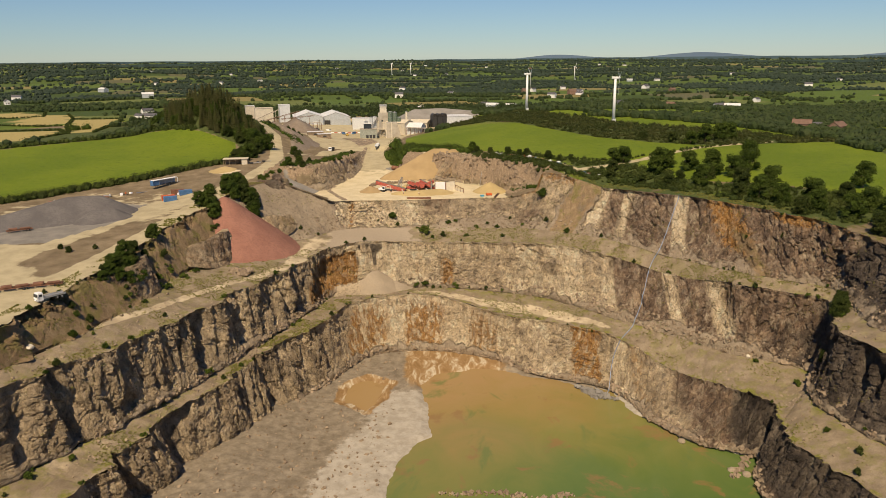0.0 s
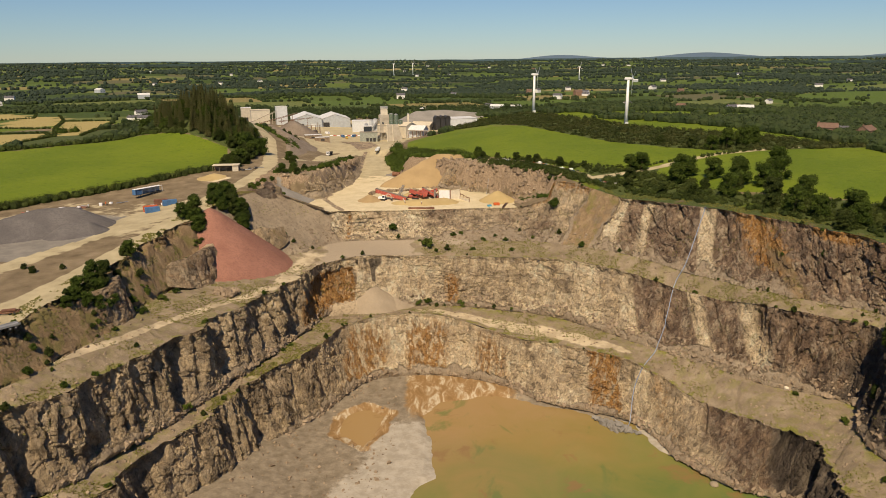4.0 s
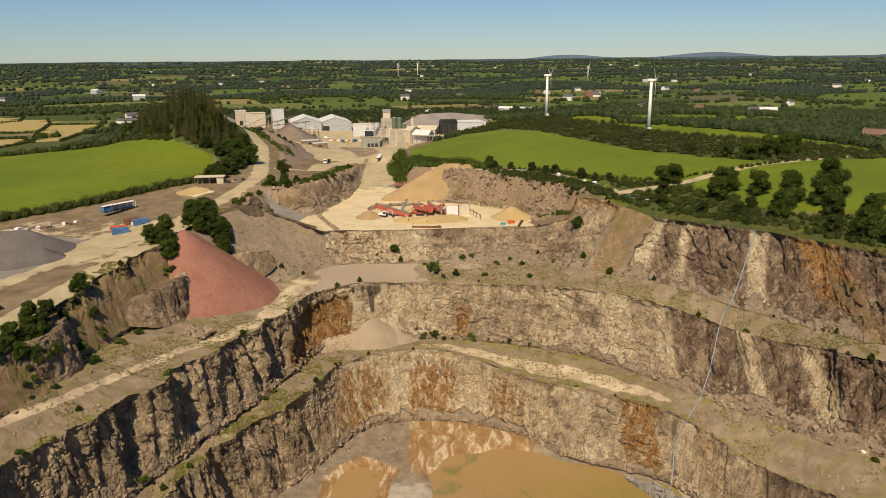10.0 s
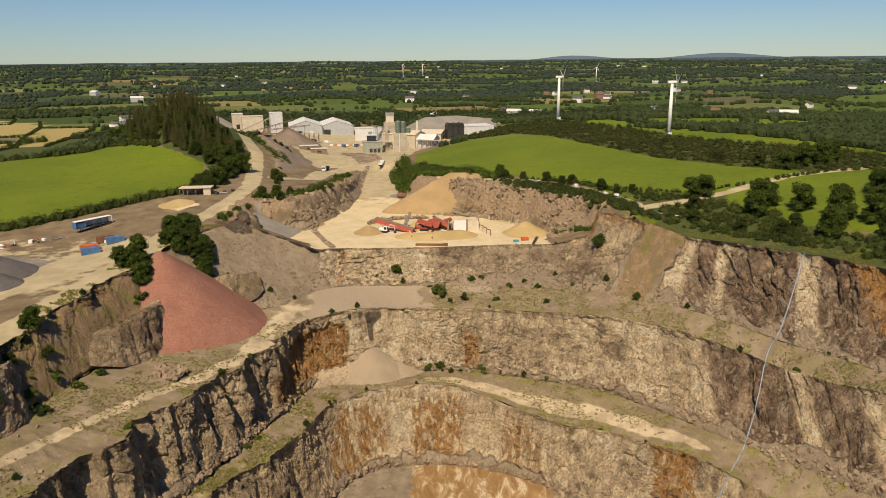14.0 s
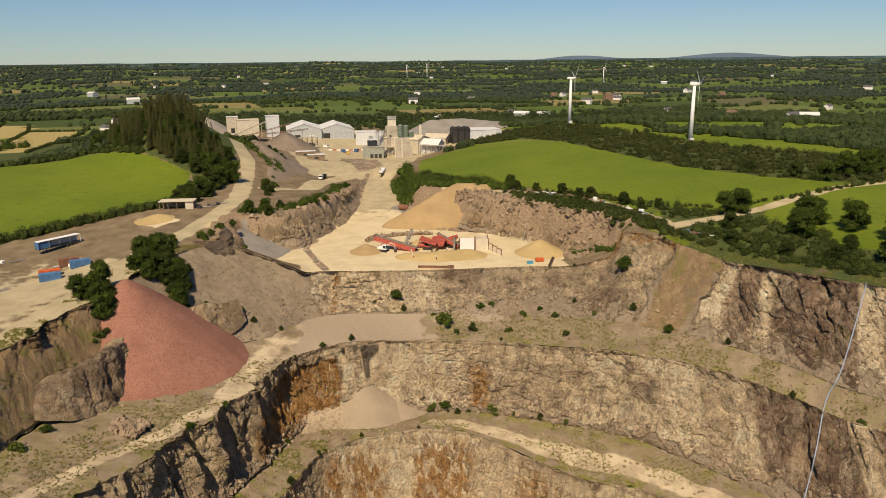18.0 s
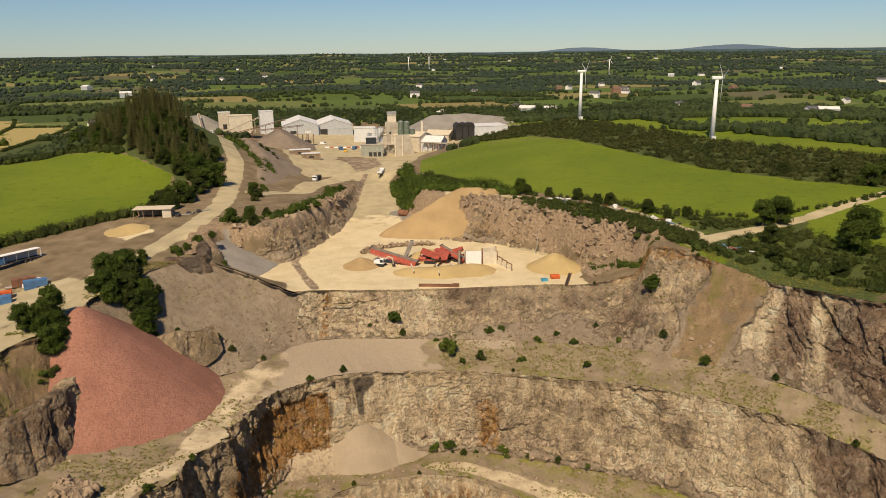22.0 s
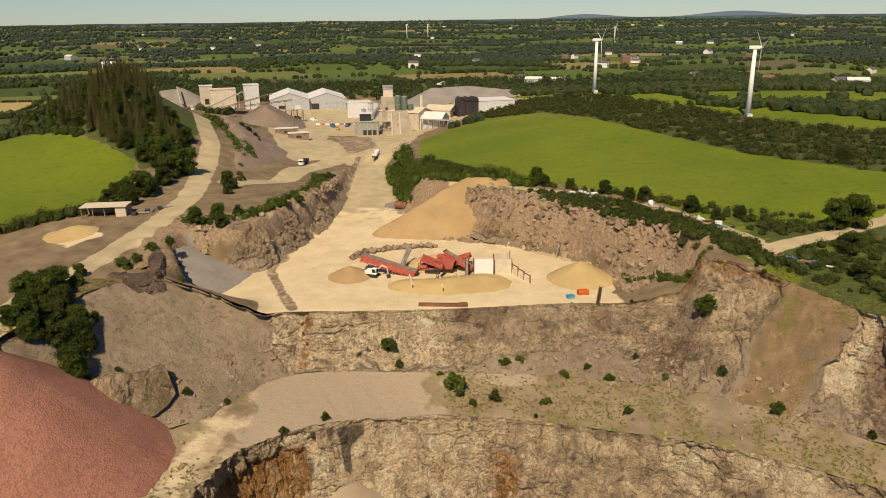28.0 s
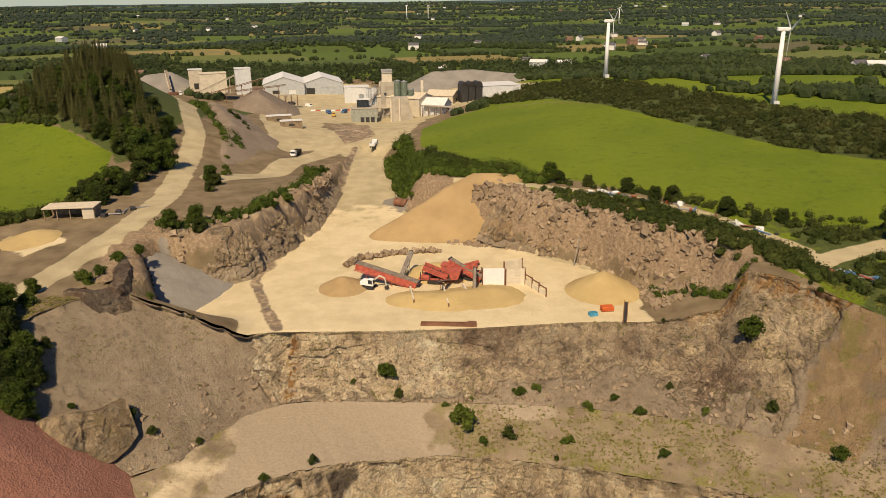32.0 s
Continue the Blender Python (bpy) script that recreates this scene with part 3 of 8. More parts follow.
def land(x, y):
    """Height of the open ground outside the pit."""
    x, y = np.asarray(x, float), np.asarray(y, float)
    h = np.full(x.shape, HW[-1])
    for (px, py, _), w in zip(HP, HW[:-1]):
        h = h + w * np.hypot(x - px, y - py)
    r = np.hypot(x, y - 400)
    far = 74 + 15 * fbm(x / 460, y / 380, 0.5, 31, 3) * smooth(500, 1100, r) + 37 * smooth(900, 4700, r)
    h = h + (far - h) * smooth(300, 640, r)
    h = h + 24 * np.exp(-(((x + 174 + 0.35 * (y - 560)) / 36) ** 2) - ((y - 580) / 60) ** 2)
    d = poly_dist(x, y, PLATFORM)
    floor = 63.6 + 3.0 * smooth(450, 570, y) + 10.5 * np.clip((-58 - x) / 27, 0, 1) * smooth(388, 377, y) * smooth(340, 350, y) + 5.0 * smooth(33, 54, x)
    wide = np.where(x < -45, 3.6, 11 - 3.5 * smooth(-4, 8, x))
    cut = smooth(0.3, 1.0, (d + 1.6 * fbm(x / 9, y / 9, 0.5, 8, 3)) / wide + 0.25)
    return np.where(d < 40, floor + (h - floor) * cut, h)


def ground_z(x, y):
    return float(land(np.array([x]), np.array([y]))[0])


ROAD = [(-127, 150), (-127, 196), (-125, 225), (-120, 256), (-115, 287), (-111, 323), (-109, 365), (-105, 392), (-102, 420), (-103, 450), (-112, 490), (-122, 533), (-150, 600), (-196, 695)]
TRACK_RIGHT = [(66, 378), (71, 383), (79, 388), (92, 393), (112, 402), (150, 425), (200, 440)]
TRACK_JUNK = [(-10, 466), (8, 457), (30, 443), (45, 430), (58, 414), (71, 390)]
YARD_ROAD = [(-97, 480), (-84, 500), (-82, 530), (-72, 560), (-62, 590), (-90, 560), (-112, 620), (-128, 680)]
FIELD_LEFT = [(-215, 346), (-199, 364), (-184, 380), (-172, 392), (-160, 403), (-150, 415), (-140, 427), (-134, 440), (-132, 466), (-141, 496), (-173, 520), (-222, 553), (-262, 528), (-330, 470), (-340, 330)]
FIELD_RIGHT = [(-29, 592), (-27, 540), (3, 484), (24, 460), (45, 438), (70, 412), (92, 402), (116, 408), (158, 424), (128, 444), (101, 475), (62, 562), (39, 626), (8, 650), (-14, 630)]
FIELD_FAR_RIGHT = [(104, 384), (112, 396), (150, 418), (190, 430), (232, 430), (240, 350), (196, 290), (165, 318), (128, 340)]
YARD_LEFT = [(-128, 140), (-119, 250), (-112, 330), (-108, 372), (-112, 420), (-130, 424), (-150, 404), (-178, 378), (-205, 340), (-200, 200), (-180, 140)]
PLANT = [(-58, 540), (-72, 575), (-84, 560), (-100, 600), (-135, 690), (-170, 760), (-100, 830), (0, 790), (50, 760), (44, 705), (-2, 690), (-28, 640), (-38, 560)]
SCRUB = [(-30, 520), (-20, 485), (5, 470), (28, 452), (50, 434), (66, 400), (60, 378), (84, 356), (112, 327), (134, 300), (156, 268), (260, 260), (260, 300), (196, 286), (165, 315), (126, 336), (118, 362), (100, 392), (74, 412), (45, 437), (24, 456), (3, 480), (-24, 535)]
BROW = [(-2, 468), (30, 440), (52, 419), (70, 388), (66, 378), (58, 398), (36, 430), (12, 450)]
HAY_A = [(-356, 700), (-395, 785), (-349, 787), (-317, 709), (-286, 599), (-304, 596)]
HAY_B = [(-455, 777), (-460, 845), (-437, 859), (-402, 799), (-372, 699), (-420, 720)]
HAY_C = [(-400, 634), (-335, 630), (-308, 590), (-311, 543), (-350, 530), (-400, 560)]
HAY_D = [(-525, 895), (-479, 884), (-455, 831), (-475, 810), (-520, 830)]
GREEN_STRIP = [(-350, 500), (-284, 512), (-294, 567), (-280, 623), (-261, 601), (-250, 560), (-262, 530), (-330, 472)]
HEATH = [(10, 656), (41, 632), (64, 566), (104, 479), (130, 449), (160, 430), (240, 436), (200, 480), (133, 550), (84, 660), (44, 730), (6, 740), (4, 690)]


def zones(x, y):
    """What covers the ground, as weights by kind."""
    def inside(poly, soft=2.5):
        return smooth(soft, -soft, poly_dist(x, y, poly))

    def along(line, half, soft=2.5):
        return smooth(half + soft, half - soft, poly_dist(x, y, line, False))

    r = np.hypot(x, y - 400)
    plat = poly_dist(x, y, PLATFORM) + 30 * smooth(33, 38, x + 2 * fbm(x / 6, y / 6, 0.5, 57, 3)) + 30 * smooth(-58, -66, x) * smooth(386, 380, y)
    road = np.maximum.reduce([along(ROAD, 4.2 + 2.4 * smooth(385, 345, y)), along(TRACK_RIGHT, 2.6, 1.8), along(TRACK_JUNK, 2.0, 1.8), along(YARD_ROAD, 6), smooth(3, -2, plat), ((0.50 + 0.22 * smooth(310, 250, y)) * inside(YARD_LEFT, 5) * (0.35 + 0.65 * smooth(378, 355, y)) + 0.55 * along([(-190, 262), (-158, 285), (-134, 318), (-122, 350)], 9, 6)) * (1 - inside([(-150, 250), (-126, 226), (-120, 262), (-118, 292), (-132, 296), (-140, 274)], 3)), 0.85 * inside(PLANT, 6)])
    road = road * (1 - 0.8 * inside([(-88, 645), (-70, 648), (-64, 625), (-74, 605), (-84, 618)], 4))
    dust = np.maximum.reduce([inside([(-150, 270), (-136, 300), (-140, 340), (-176, 350), (-196, 300), (-180, 262)], 5), inside([(-38, 470), (-28, 462), (-30, 500), (-40, 490)], 3), 0.8 * inside([(-84, 384), (-74, 386), (-74, 402), (-92, 414)], 3)])
    sand = np.maximum.reduce([0.75 * smooth(3, -3, plat) * smooth(520, 450, y) * smooth(-88, -70, x), inside([(-45, 384), (8, 381), (34, 396), (22, 418), (-21, 428), (-45, 414)], 5), 0.8 * inside([(-135, 412), (-124, 420), (-113, 408), (-120, 398)], 4)])
    grass = np.maximum.reduce([smooth(420, 520, r), inside(FIELD_LEFT), inside(FIELD_RIGHT), inside(FIELD_FAR_RIGHT), 0.85 * inside(SCRUB), 0.9 * inside(BROW), smooth(60, 72, x) * smooth(335, 350, y), smooth(-6, 6, x) * smooth(462, 474, y)])
    scrub = np.maximum.reduce([0.55 * inside(SCRUB, 4), 0.52 * inside(BROW, 4), 0.62 * smooth(60, 74, x) * smooth(420, 396, y) * smooth(255, 270, y) * (1 - inside(FIELD_FAR_RIGHT, 5)), inside(HEATH, 5), 0.8 * smooth(-125, -135, x) * smooth(470, 500, y) * smooth(700, 640, y) * (1 - inside(FIELD_LEFT))])
    road = np.where(road > 0.5, np.maximum(road, dust * 0), road) * (1 - 0.999 * (dust > 0.9))
    return {"grass": grass, "road": road, "sand": sand, "dust": dust, "scrub": scrub, "hay": np.maximum.reduce([inside(HAY_A, 4), inside(HAY_B, 4), inside(HAY_C, 4), inside(HAY_D, 4)]), "far": smooth(430, 560, r) * (1 - inside(FIELD_LEFT)) * (1 - inside(FIELD_RIGHT)), "wet": np.maximum(0.85 * along([(-60, 570), (-59, 540), (-56, 487), (-58, 464), (-62, 446), (-66, 428), (-65, 408), (-57, 390), (-52, 379)], 1.6, 2.4), 0.62 * inside([(-70, 440), (-62, 437), (-61, 416), (-70, 410), (-76, 420)], 5)) + 0.9 * inside([(-84, 642), (-62, 640), (-52, 590), (-66, 574), (-74, 600)], 4)}


PER = [12, 66, 72, 104, 112, 84, 62, 48, 62, 78, 72, 66, 78, 78, 62, 56, 50, 14, 10, 10, 10]


def ring(points, per=PER):
    pts = [(*p, 1.0) if len(p) == 2 else p for p in points]
    return spline(pts, per)


def ridged(x, y, z, seed):
    return 1 - 2 * np.abs(vnoise(x, y, z, seed))


def teeth(s, width, seed):
    """Slanting buttresses: a slow rise to each prow, then a quick step back."""
    q = s / width + 0.9 * vnoise(s / (2.3 * width), 0.5, 0.5, seed)
    cell = np.floor(q)
    u = q - cell
    rise = np.where(u < 0.7, u / 0.7, (1 - u) / 0.3)
    return (0.5 - rise) * (0.35 + 1.0 * lattice(cell, cell * 0, cell * 0, seed + 1))


def facets(u, v, seed, tilt=1.0):
    """Broken blocks: a step and a tilted plane for each uneven cell, how near the cell's edge is, and a random tone."""
    iu, iv = np.floor(u), np.floor(v)
    best, second = np.full(u.shape, 1e9), np.full(u.shape, 1e9)
    value, tone = np.zeros(u.shape), np.zeros(u.shape)
    for dx in (-1, 0, 1):
        for dy in (-1, 0, 1):
            cx, cy = iu + dx, iv + dy
            a, b = (lattice(cx, cy, cx * 0, seed + k) for k in (0, 1))
            du, dv = u - cx - a, v - cy - b
            d = du * du + dv * dv
            near = d < best
            second = np.where(near, best, np.minimum(second, d))
            step, gu, gv = (lattice(cx, cy, cx * 0, seed + k) - 0.5 for k in (2, 3, 4))
            value = np.where(near, 1.3 * step + tilt * (gu * du + (gv + 0.25) * dv), value)
            tone = np.where(near, step + 0.5, tone)
            best = np.where(near, d, best)
    return value, np.sqrt(second) - np.sqrt(best), tone


def crag(s, z, big, col):
    """How far rock stands back along a face: buttresses, clefts, columns, broken beds and cracks. Returns the depth and a tone for each block."""
    sw = s + 1.6 * fbm(s / 8, z / 9, 0.5, 65, 3)
    zw = z + 1.2 * fbm(s / 6, z / 7, 0.5, 66, 3)
    d = big * (1.6 * fbm(sw / 15, z / 60, 0.5, 3, 2) + 2.5 * (0.25 + 0.75 * col) * teeth(sw + z / 9, 21.0, 5) + 0.9 * (0.2 + 0.8 * col) * teeth(sw - z / 6, 7.6, 15))
    cleft = ridged(sw / 11 + 0.02 * z, z / 60, 0.5, 4)
    d = d + 2.4 * big * (0.3 + 0.7 * col) * smooth(0.72, 1.0, cleft) * smooth(-0.2, 0.3, vnoise(s / 21, z / 14, 0.5, 14))
    column, ec, tc = facets(sw / 2.6 + z / 30, zw / 7.5, 210)
    shard, es, ts = facets(sw / 1.2, zw / 2.4, 220)
    bed, eb, tb = facets(sw / 4.6 + 0.5 * fbm(s / 3, z / 3, 0.5, 68, 2), (zw + 0.12 * sw) / 2.3, 230)
    chip, ep, tp = facets(sw / 1.7, zw / 1.0, 240)
    rough = 0.28 + 0.75 * smooth(-0.2, 0.5, vnoise(s / 13, z / 8, 0.5, 69))
    lay = 1 - col
    d = d + col * (1.15 * column + 0.75 * shard) + lay * rough * (1.0 * bed + 0.75 * chip)
    d = d + col * (0.8 * smooth(0.10, 0.0, ec) + 0.35 * smooth(0.12, 0.0, es)) + lay * rough * (0.8 * smooth(0.09, 0.0, eb) + 0.35 * smooth(0.12, 0.0, ep))
    d = d + 0.55 * fbm(s / 2.2, z / 2.2, 0.5, 10, 4)
    return d, col * (0.6 * tc + 0.4 * ts) + lay * (0.6 * tb + 0.4 * tp)


TRACK_LEFT = [(-124, 200), (-113, 212), (-105, 228), (-96, 249), (-84, 274), (-75, 287), (-67, 305), (-66, 325), (-60, 345)]


def pit():
    rim = ring(RIM)
    rim[:, 2] = land(rim[:, 0], rim[:, 1])
    lines = [ring(FLOOR), ring(LOWER_CREST), ring(MID_TOE), ring(MID_CREST), ring(UPPER_TOE), rim]
    cols = len(rim)
    tang = sum(np.roll(l, -1, 0)[:, :2] - np.roll(l, 1, 0)[:, :2] for l in lines)
    tang = sum(np.roll(tang, k, 0) for k in range(-9, 10, 3))
    nrm = np.stack([-tang[:, 1], tang[:, 0]], 1)
    nrm /= np.linalg.norm(nrm, axis=1)[:, None]
    nrm *= np.sign(((lines[3][:, :2] - np.array([0.0, 200.0])) * nrm).sum(1).mean())
    arc = np.r_[0, np.cumsum(np.linalg.norm(np.diff(lines[3][:, :2], axis=0), axis=1))]
    apron = rim.copy()
    apron[:, :2] += nrm * 9
    apron[:, 2] = land(apron[:, 0], apron[:, 1])
    lines.append(apron)
    names = ["lower_rock_face", "lower_bench", "middle_rock_face", "middle_bench", "upper_rock_face", "rim_verge"]
    counts = [64, 16, 68, 14, 60, 9]
    weight = [0.3, 0.85, 0.4, 0.85, 0.35, 0.8, 0.0]
    for k, name in enumerate(names):
        a, b, rows = lines[k], lines[k + 1], counts[k]
        face = k % 2 == 0
        t = np.linspace(0, 1, rows)[:, None] * np.ones((1, cols))
        p = a[None] * (1 - t[..., None]) + b[None] * t[..., None]
        x0, y0 = p[..., 0].copy(), p[..., 1].copy()
        s = np.broadcast_to(arc[None], t.shape)
        left = smooth(-40, -62, x0)
        right = smooth(60, 85, x0)
        # scree that leans on the foot of the faces
        foot = 0.10 + 0.16 * fbm(s / 17, k * 3.3, 0.5, 41, 3)
        if k == 4:
            foot = foot + 0.95 * smooth(-104, -98, x0) * smooth(-50, -61, x0 + 3 * fbm(s / 5, 4 * t, 0.5, 73, 3)) * smooth(325, 345, y0)
            foot = foot + 0.24 * smooth(-10, 2, x0) * smooth(36, 24, x0) + 0.10 * smooth(20, 30, x0) * smooth(56, 44, x0) - 0.02 * smooth(-20, -40, x0) * smooth(-60, -48, x0)
            foot = foot + 0.05 * smooth(95, 80, x0) * smooth(48, 60, x0) + (0.85 + 0.5 * vnoise(s / 11, 2 * t, 0.5, 88)) * smooth(-78, -84, x0) * smooth(345, 335, y0)
            sx = x0 - 15 * t + 2.5 * fbm(s / 4, 5 * t, 0.5, 74, 3)
            slab = smooth(52, 55, sx) * smooth(66, 63, sx)
            foot = foot + 1.1 * slab
        if k == 2:
            foot = foot + 0.25 * right * smooth(250, 270, y0) * (0.5 + vnoise(s / 14, 0.5, 0.5, 44))
        foot = foot * (1 - (0.95 * np.exp(-(((x0 + 49) / 3.5) ** 2)) if k == 4 else 0))
        soft_edge = 0.18 if k == 4 else 0.09
        scree = smooth(foot + soft_edge, foot - soft_edge, t + (0.3 if k == 4 else 0.12) * fbm(s / 3.5, 6 * t, 0.5, 76, 4)) * (1.0 if face else 0.0)
        w = weight[k] * (1 - t) + weight[k + 1] * t
        edge = smooth(-58, -48, x0) * smooth(32, 26, x0) * smooth(340, 352, y0)
        w = w * (1 - 0.65 * edge * (t if k == 4 else 1 - t if k == 5 else 0))
        if face:
            lean = (t**1.25 - t) * -0.45
            p[..., :2] += lean[..., None] * (b - a)[None, :, :2]
            w = w + 0.4 * np.sin(np.pi * t)
        z = p[..., 2]
        big = (0.55 + 1.0 * left + 0.55 * right + 0.5 * smooth(100, 112, x0) * smooth(262, 240, y0)) * np.ones(t.shape)
        column = np.clip(0.15 + 0.85 * left + 0.75 * smooth(98, 112, x0) * smooth(300, 262, y0) + 0.35 * right, 0, 1)
        d, block = crag(s, z, big, column)
        d = d * (1.45 if k == 4 else 1.0)
        if not face:
            d = d * (0.05 + 0.6 * (2 * t - 1) ** 6)
        ends = smooth(0.0, 0.07, t) * smooth(1.0, 0.93, t)
        d = d * (1 - (0.9 if k == 4 else 0.8) * scree * ends)
        d = d + scree * ends * 0.35 * ridged(s / 3.1 + 0.5 * fbm(s / 6, z / 9, 0.5, 71, 2), z / 40, 0.5, 72)
        d = d + (1.6 if k == 4 else 0.7) * (1 - scree) * ends
        if k == 2:
            d = d + 1.6 * smooth(-60, -56, x0) * smooth(-40, -44, x0) * smooth(0.22, 0.36, t) * smooth(0.84, 0.72, t + 0.10 * fbm(s / 4, 0.5, 0.5, 79, 2)) * smooth(320, 330, y0)
        if k == 4:
            d = d + 3.0 * np.exp(-(((x0 + 49.5) / 1.7) ** 2)) * smooth(0.1, 0.3, t)
        p[..., :2] += (d * w)[..., None] * nrm[None]
        p[..., 2] += w * (0.4 * fbm(s / 5, z / 6, k, 9, 3)) * (1 - scree) * (1 - t if k == 4 else t if k == 5 else 1)
        p[..., :2] -= (scree * np.sin(np.pi * np.clip(t / np.maximum(foot + 0.1, 0.1), 0, 1)) * (0.5 if k == 4 else 1.2))[..., None] * nrm[None]
        if not face:
            p[..., 2] += np.sin(np.pi * t) * (1 - 0.9 * smooth(-64, -58, x0) * smooth(-10, -18, x0) * smooth(325, 335, y0)) * (0.7 * fbm(p[..., 0] / 6, p[..., 1] / 6, 0.5, 12, 4) + 0.25 * vnoise(p[..., 0] / 1.3, p[..., 1] / 1.3, 0.5, 13))
        if k == 5:
            p[..., 2] = np.where(t > 0, land(p[..., 0], p[..., 1]) + 0.12 - 1.1 * smooth(0.72, 1.0, t), p[..., 2])
        x, y = p[..., 0], p[..., 1]
        zero = np.zeros(t.shape)
        # rock goes near-black at the near right end, less on the side walls
        at = {"tone": block, "ochre": zero, "dark": zero, "pale": zero, "weeds": zero, "track": zero, "scree": scree, "earth": zero, "apron": zero, "near_black": 0.75 * smooth(98, 108, x) * smooth(268, 240, y) + 0.24 * left * smooth(316, 285, y) + 0.14 * right}
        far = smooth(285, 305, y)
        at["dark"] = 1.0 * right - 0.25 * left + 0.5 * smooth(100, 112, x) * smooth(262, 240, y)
        at["pale"] = 0.58 * smooth(-48, -40, x) * smooth(70, 50, x) - 0.15 * left
        def spot(c, w):
            return np.exp(-(((x - c) / w) ** 2))

        if k == 0:
            at["ochre"] = (0.95 * smooth(-46, -42, x) * smooth(-24, -29, x) + 0.95 * smooth(-21, -17, x) * smooth(3, -3, x) + 0.8 * smooth(10, 14, x) * smooth(28, 22, x)) * far * smooth(1.05, 0.7, t) + 1.2 * smooth(55, 58, x) * smooth(69, 66, x) + 0.5 * spot(80, 3)
            at["pale"] = at["pale"] + 0.75 * smooth(-45, -38, x) * smooth(24, 10, x) * far + 0.9 * spot(74, 3.2) - 0.1 * spot(40, 12) + 0.4 * spot(88, 5)
            at["dark"] = at["dark"] * smooth(80, 100, x)
        if k == 2:
            at["ochre"] = 1.9 * smooth(-61, -57, x) * smooth(-40, -45, x) * smooth(0.86, 0.74, t) * far + 1.7 * spot(2, 2.8) * smooth(0.75, 0.5, t) * far + 0.6 * spot(-12, 2) * smooth(0.6, 0.4, t)
            soot = smooth(-45, -43, x) * smooth(-29, -31, x) * far * smooth(0.42, 0.55, t) * smooth(1.0, 0.9, t)
            at["near_black"] = at["near_black"] + 0.62 * soot * smooth(-0.25, 0.2, vnoise(s / 1.7, t * 2, 0.5, 87))
            at["pale"] = at["pale"] + 0.7 * smooth(-58, -50, x) * smooth(2, -8, x) + 0.5 * spot(62, 5) - 0.25 * spot(22, 16)
            stripe = spot(61, 4) + spot(75, 3) + spot(98, 2.6) + spot(112, 3)
            at["dark"] = at["dark"] + 0.35 * spot(86, 6) - 1.2 * stripe
            at["pale"] = at["pale"] + 0.7 * stripe
        if k == 4:
            at["pale"] = 0.85 * smooth(-60, -54, x) * smooth(-18, -26, x) + 0.22 * smooth(-26, -18, x) * smooth(70, 50, x)
            at["dark"] = at["dark"] + 0.75 * np.exp(-(((x + 4) / 12) ** 2)) * smooth(0.3, 0.45, t) + 0.4 * spot(28, 8) * smooth(0.4, 0.6, t)
            at["ochre"] = 2.3 * np.exp(-(((x - 121 - 3 * (1 - t)) / 4.2) ** 2)) * smooth(0.15, 0.45, t) + 0.9 * smooth(34, 55, x) * smooth(0.75, 0.95, t) * smooth(88, 70, x) + 2.0 * smooth(134, 139, x) * smooth(150, 144, x) * smooth(0.78, 0.9, t) + 0.7 * smooth(128, 140, x) * smooth(0.85, 1, t) + 1.2 * spot(-48.2, 1.3)
            stripe = np.exp(-(((x - 70 - 11 * t) / 2.8) ** 2)) + np.exp(-(((x - 103 - 6 * t) / 2.8) ** 2)) + 0.8 * np.exp(-(((x - 82 - 9 * t) / 2.2) ** 2))
            at["dark"] = at["dark"] - 1.3 * stripe + 0.5 * spot(44, 13)
            at["pale"] = at["pale"] + 1.4 * spot(-48, 6) + 0.8 * stripe + 0.6 * smooth(-46, -40, x) * smooth(0, -20, x) + 0.7 * np.exp(-(((x - 70 - 11 * t) / 2.4) ** 2)) + 0.8 * np.exp(-(((x - 103 - 6 * t) / 2.4) ** 2))
            at["earth"] = (0.85 + 0.5 * fbm(s / 8, 3 * t, 0.5, 89, 2)) * smooth(-84, -90, x) * smooth(338, 322, y) + 0.30 * smooth(-54, -64, x) * smooth(325, 340, y) * (0.8 + 0.9 * fbm(s / 9, 3 * t, 0.5, 75, 3)) + 0.65 * slab + 0.75 * np.exp(-(((x - 122 - 5 * (1 - t)) / 4.0) ** 2)) * smooth(0.9, 0.4, t)
        at["weeds"] = 0.35 + 0.65 * smooth(0.55, 1.0, np.abs(t - 0.5) * 2)
        if k == 1:
            at["track"] = np.exp(-(((t - 0.35) / 0.22) ** 2)) * smooth(-22, -10, x) * smooth(100, 70, x) * far + 0.35 * left
            at["weeds"] = at["weeds"] * 1.4
        if k == 3:
            at["track"] = 1.1 * np.exp(-(((poly_dist(x, y, TRACK_LEFT, False)) / 1.9) ** 2)) * smooth(-58, -66, x)
            at["weeds"] = at["weeds"] * (1 - at["track"])
            at["track"] = at["track"] + 0.5 * smooth(-78, -62, x) * smooth(-50, -58, x) * far
            xa = x + 9 * fbm(x / 8, y / 8, 0.5, 55, 4)
            at["apron"] = 0.85 * smooth(-62, -52, xa) * smooth(-6, -18, xa) * far + spot(4, 8) * far * smooth(0.5, 0.9, t)
        if k == 5:
            at = zones(x, y)
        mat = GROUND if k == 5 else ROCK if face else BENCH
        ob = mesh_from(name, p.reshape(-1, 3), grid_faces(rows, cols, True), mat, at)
        label = ("weathered brown quarry rock face with cracks and ledges", "stony quarry bench with gravel and weeds", "grassy and gravelly verge along the quarry rim")[0 if face else 2 if k == 5 else 1]
        tagged(ob, label, "rock face" if face else "ground", kind="structure")
    return rim


RIM_LINE = pit()


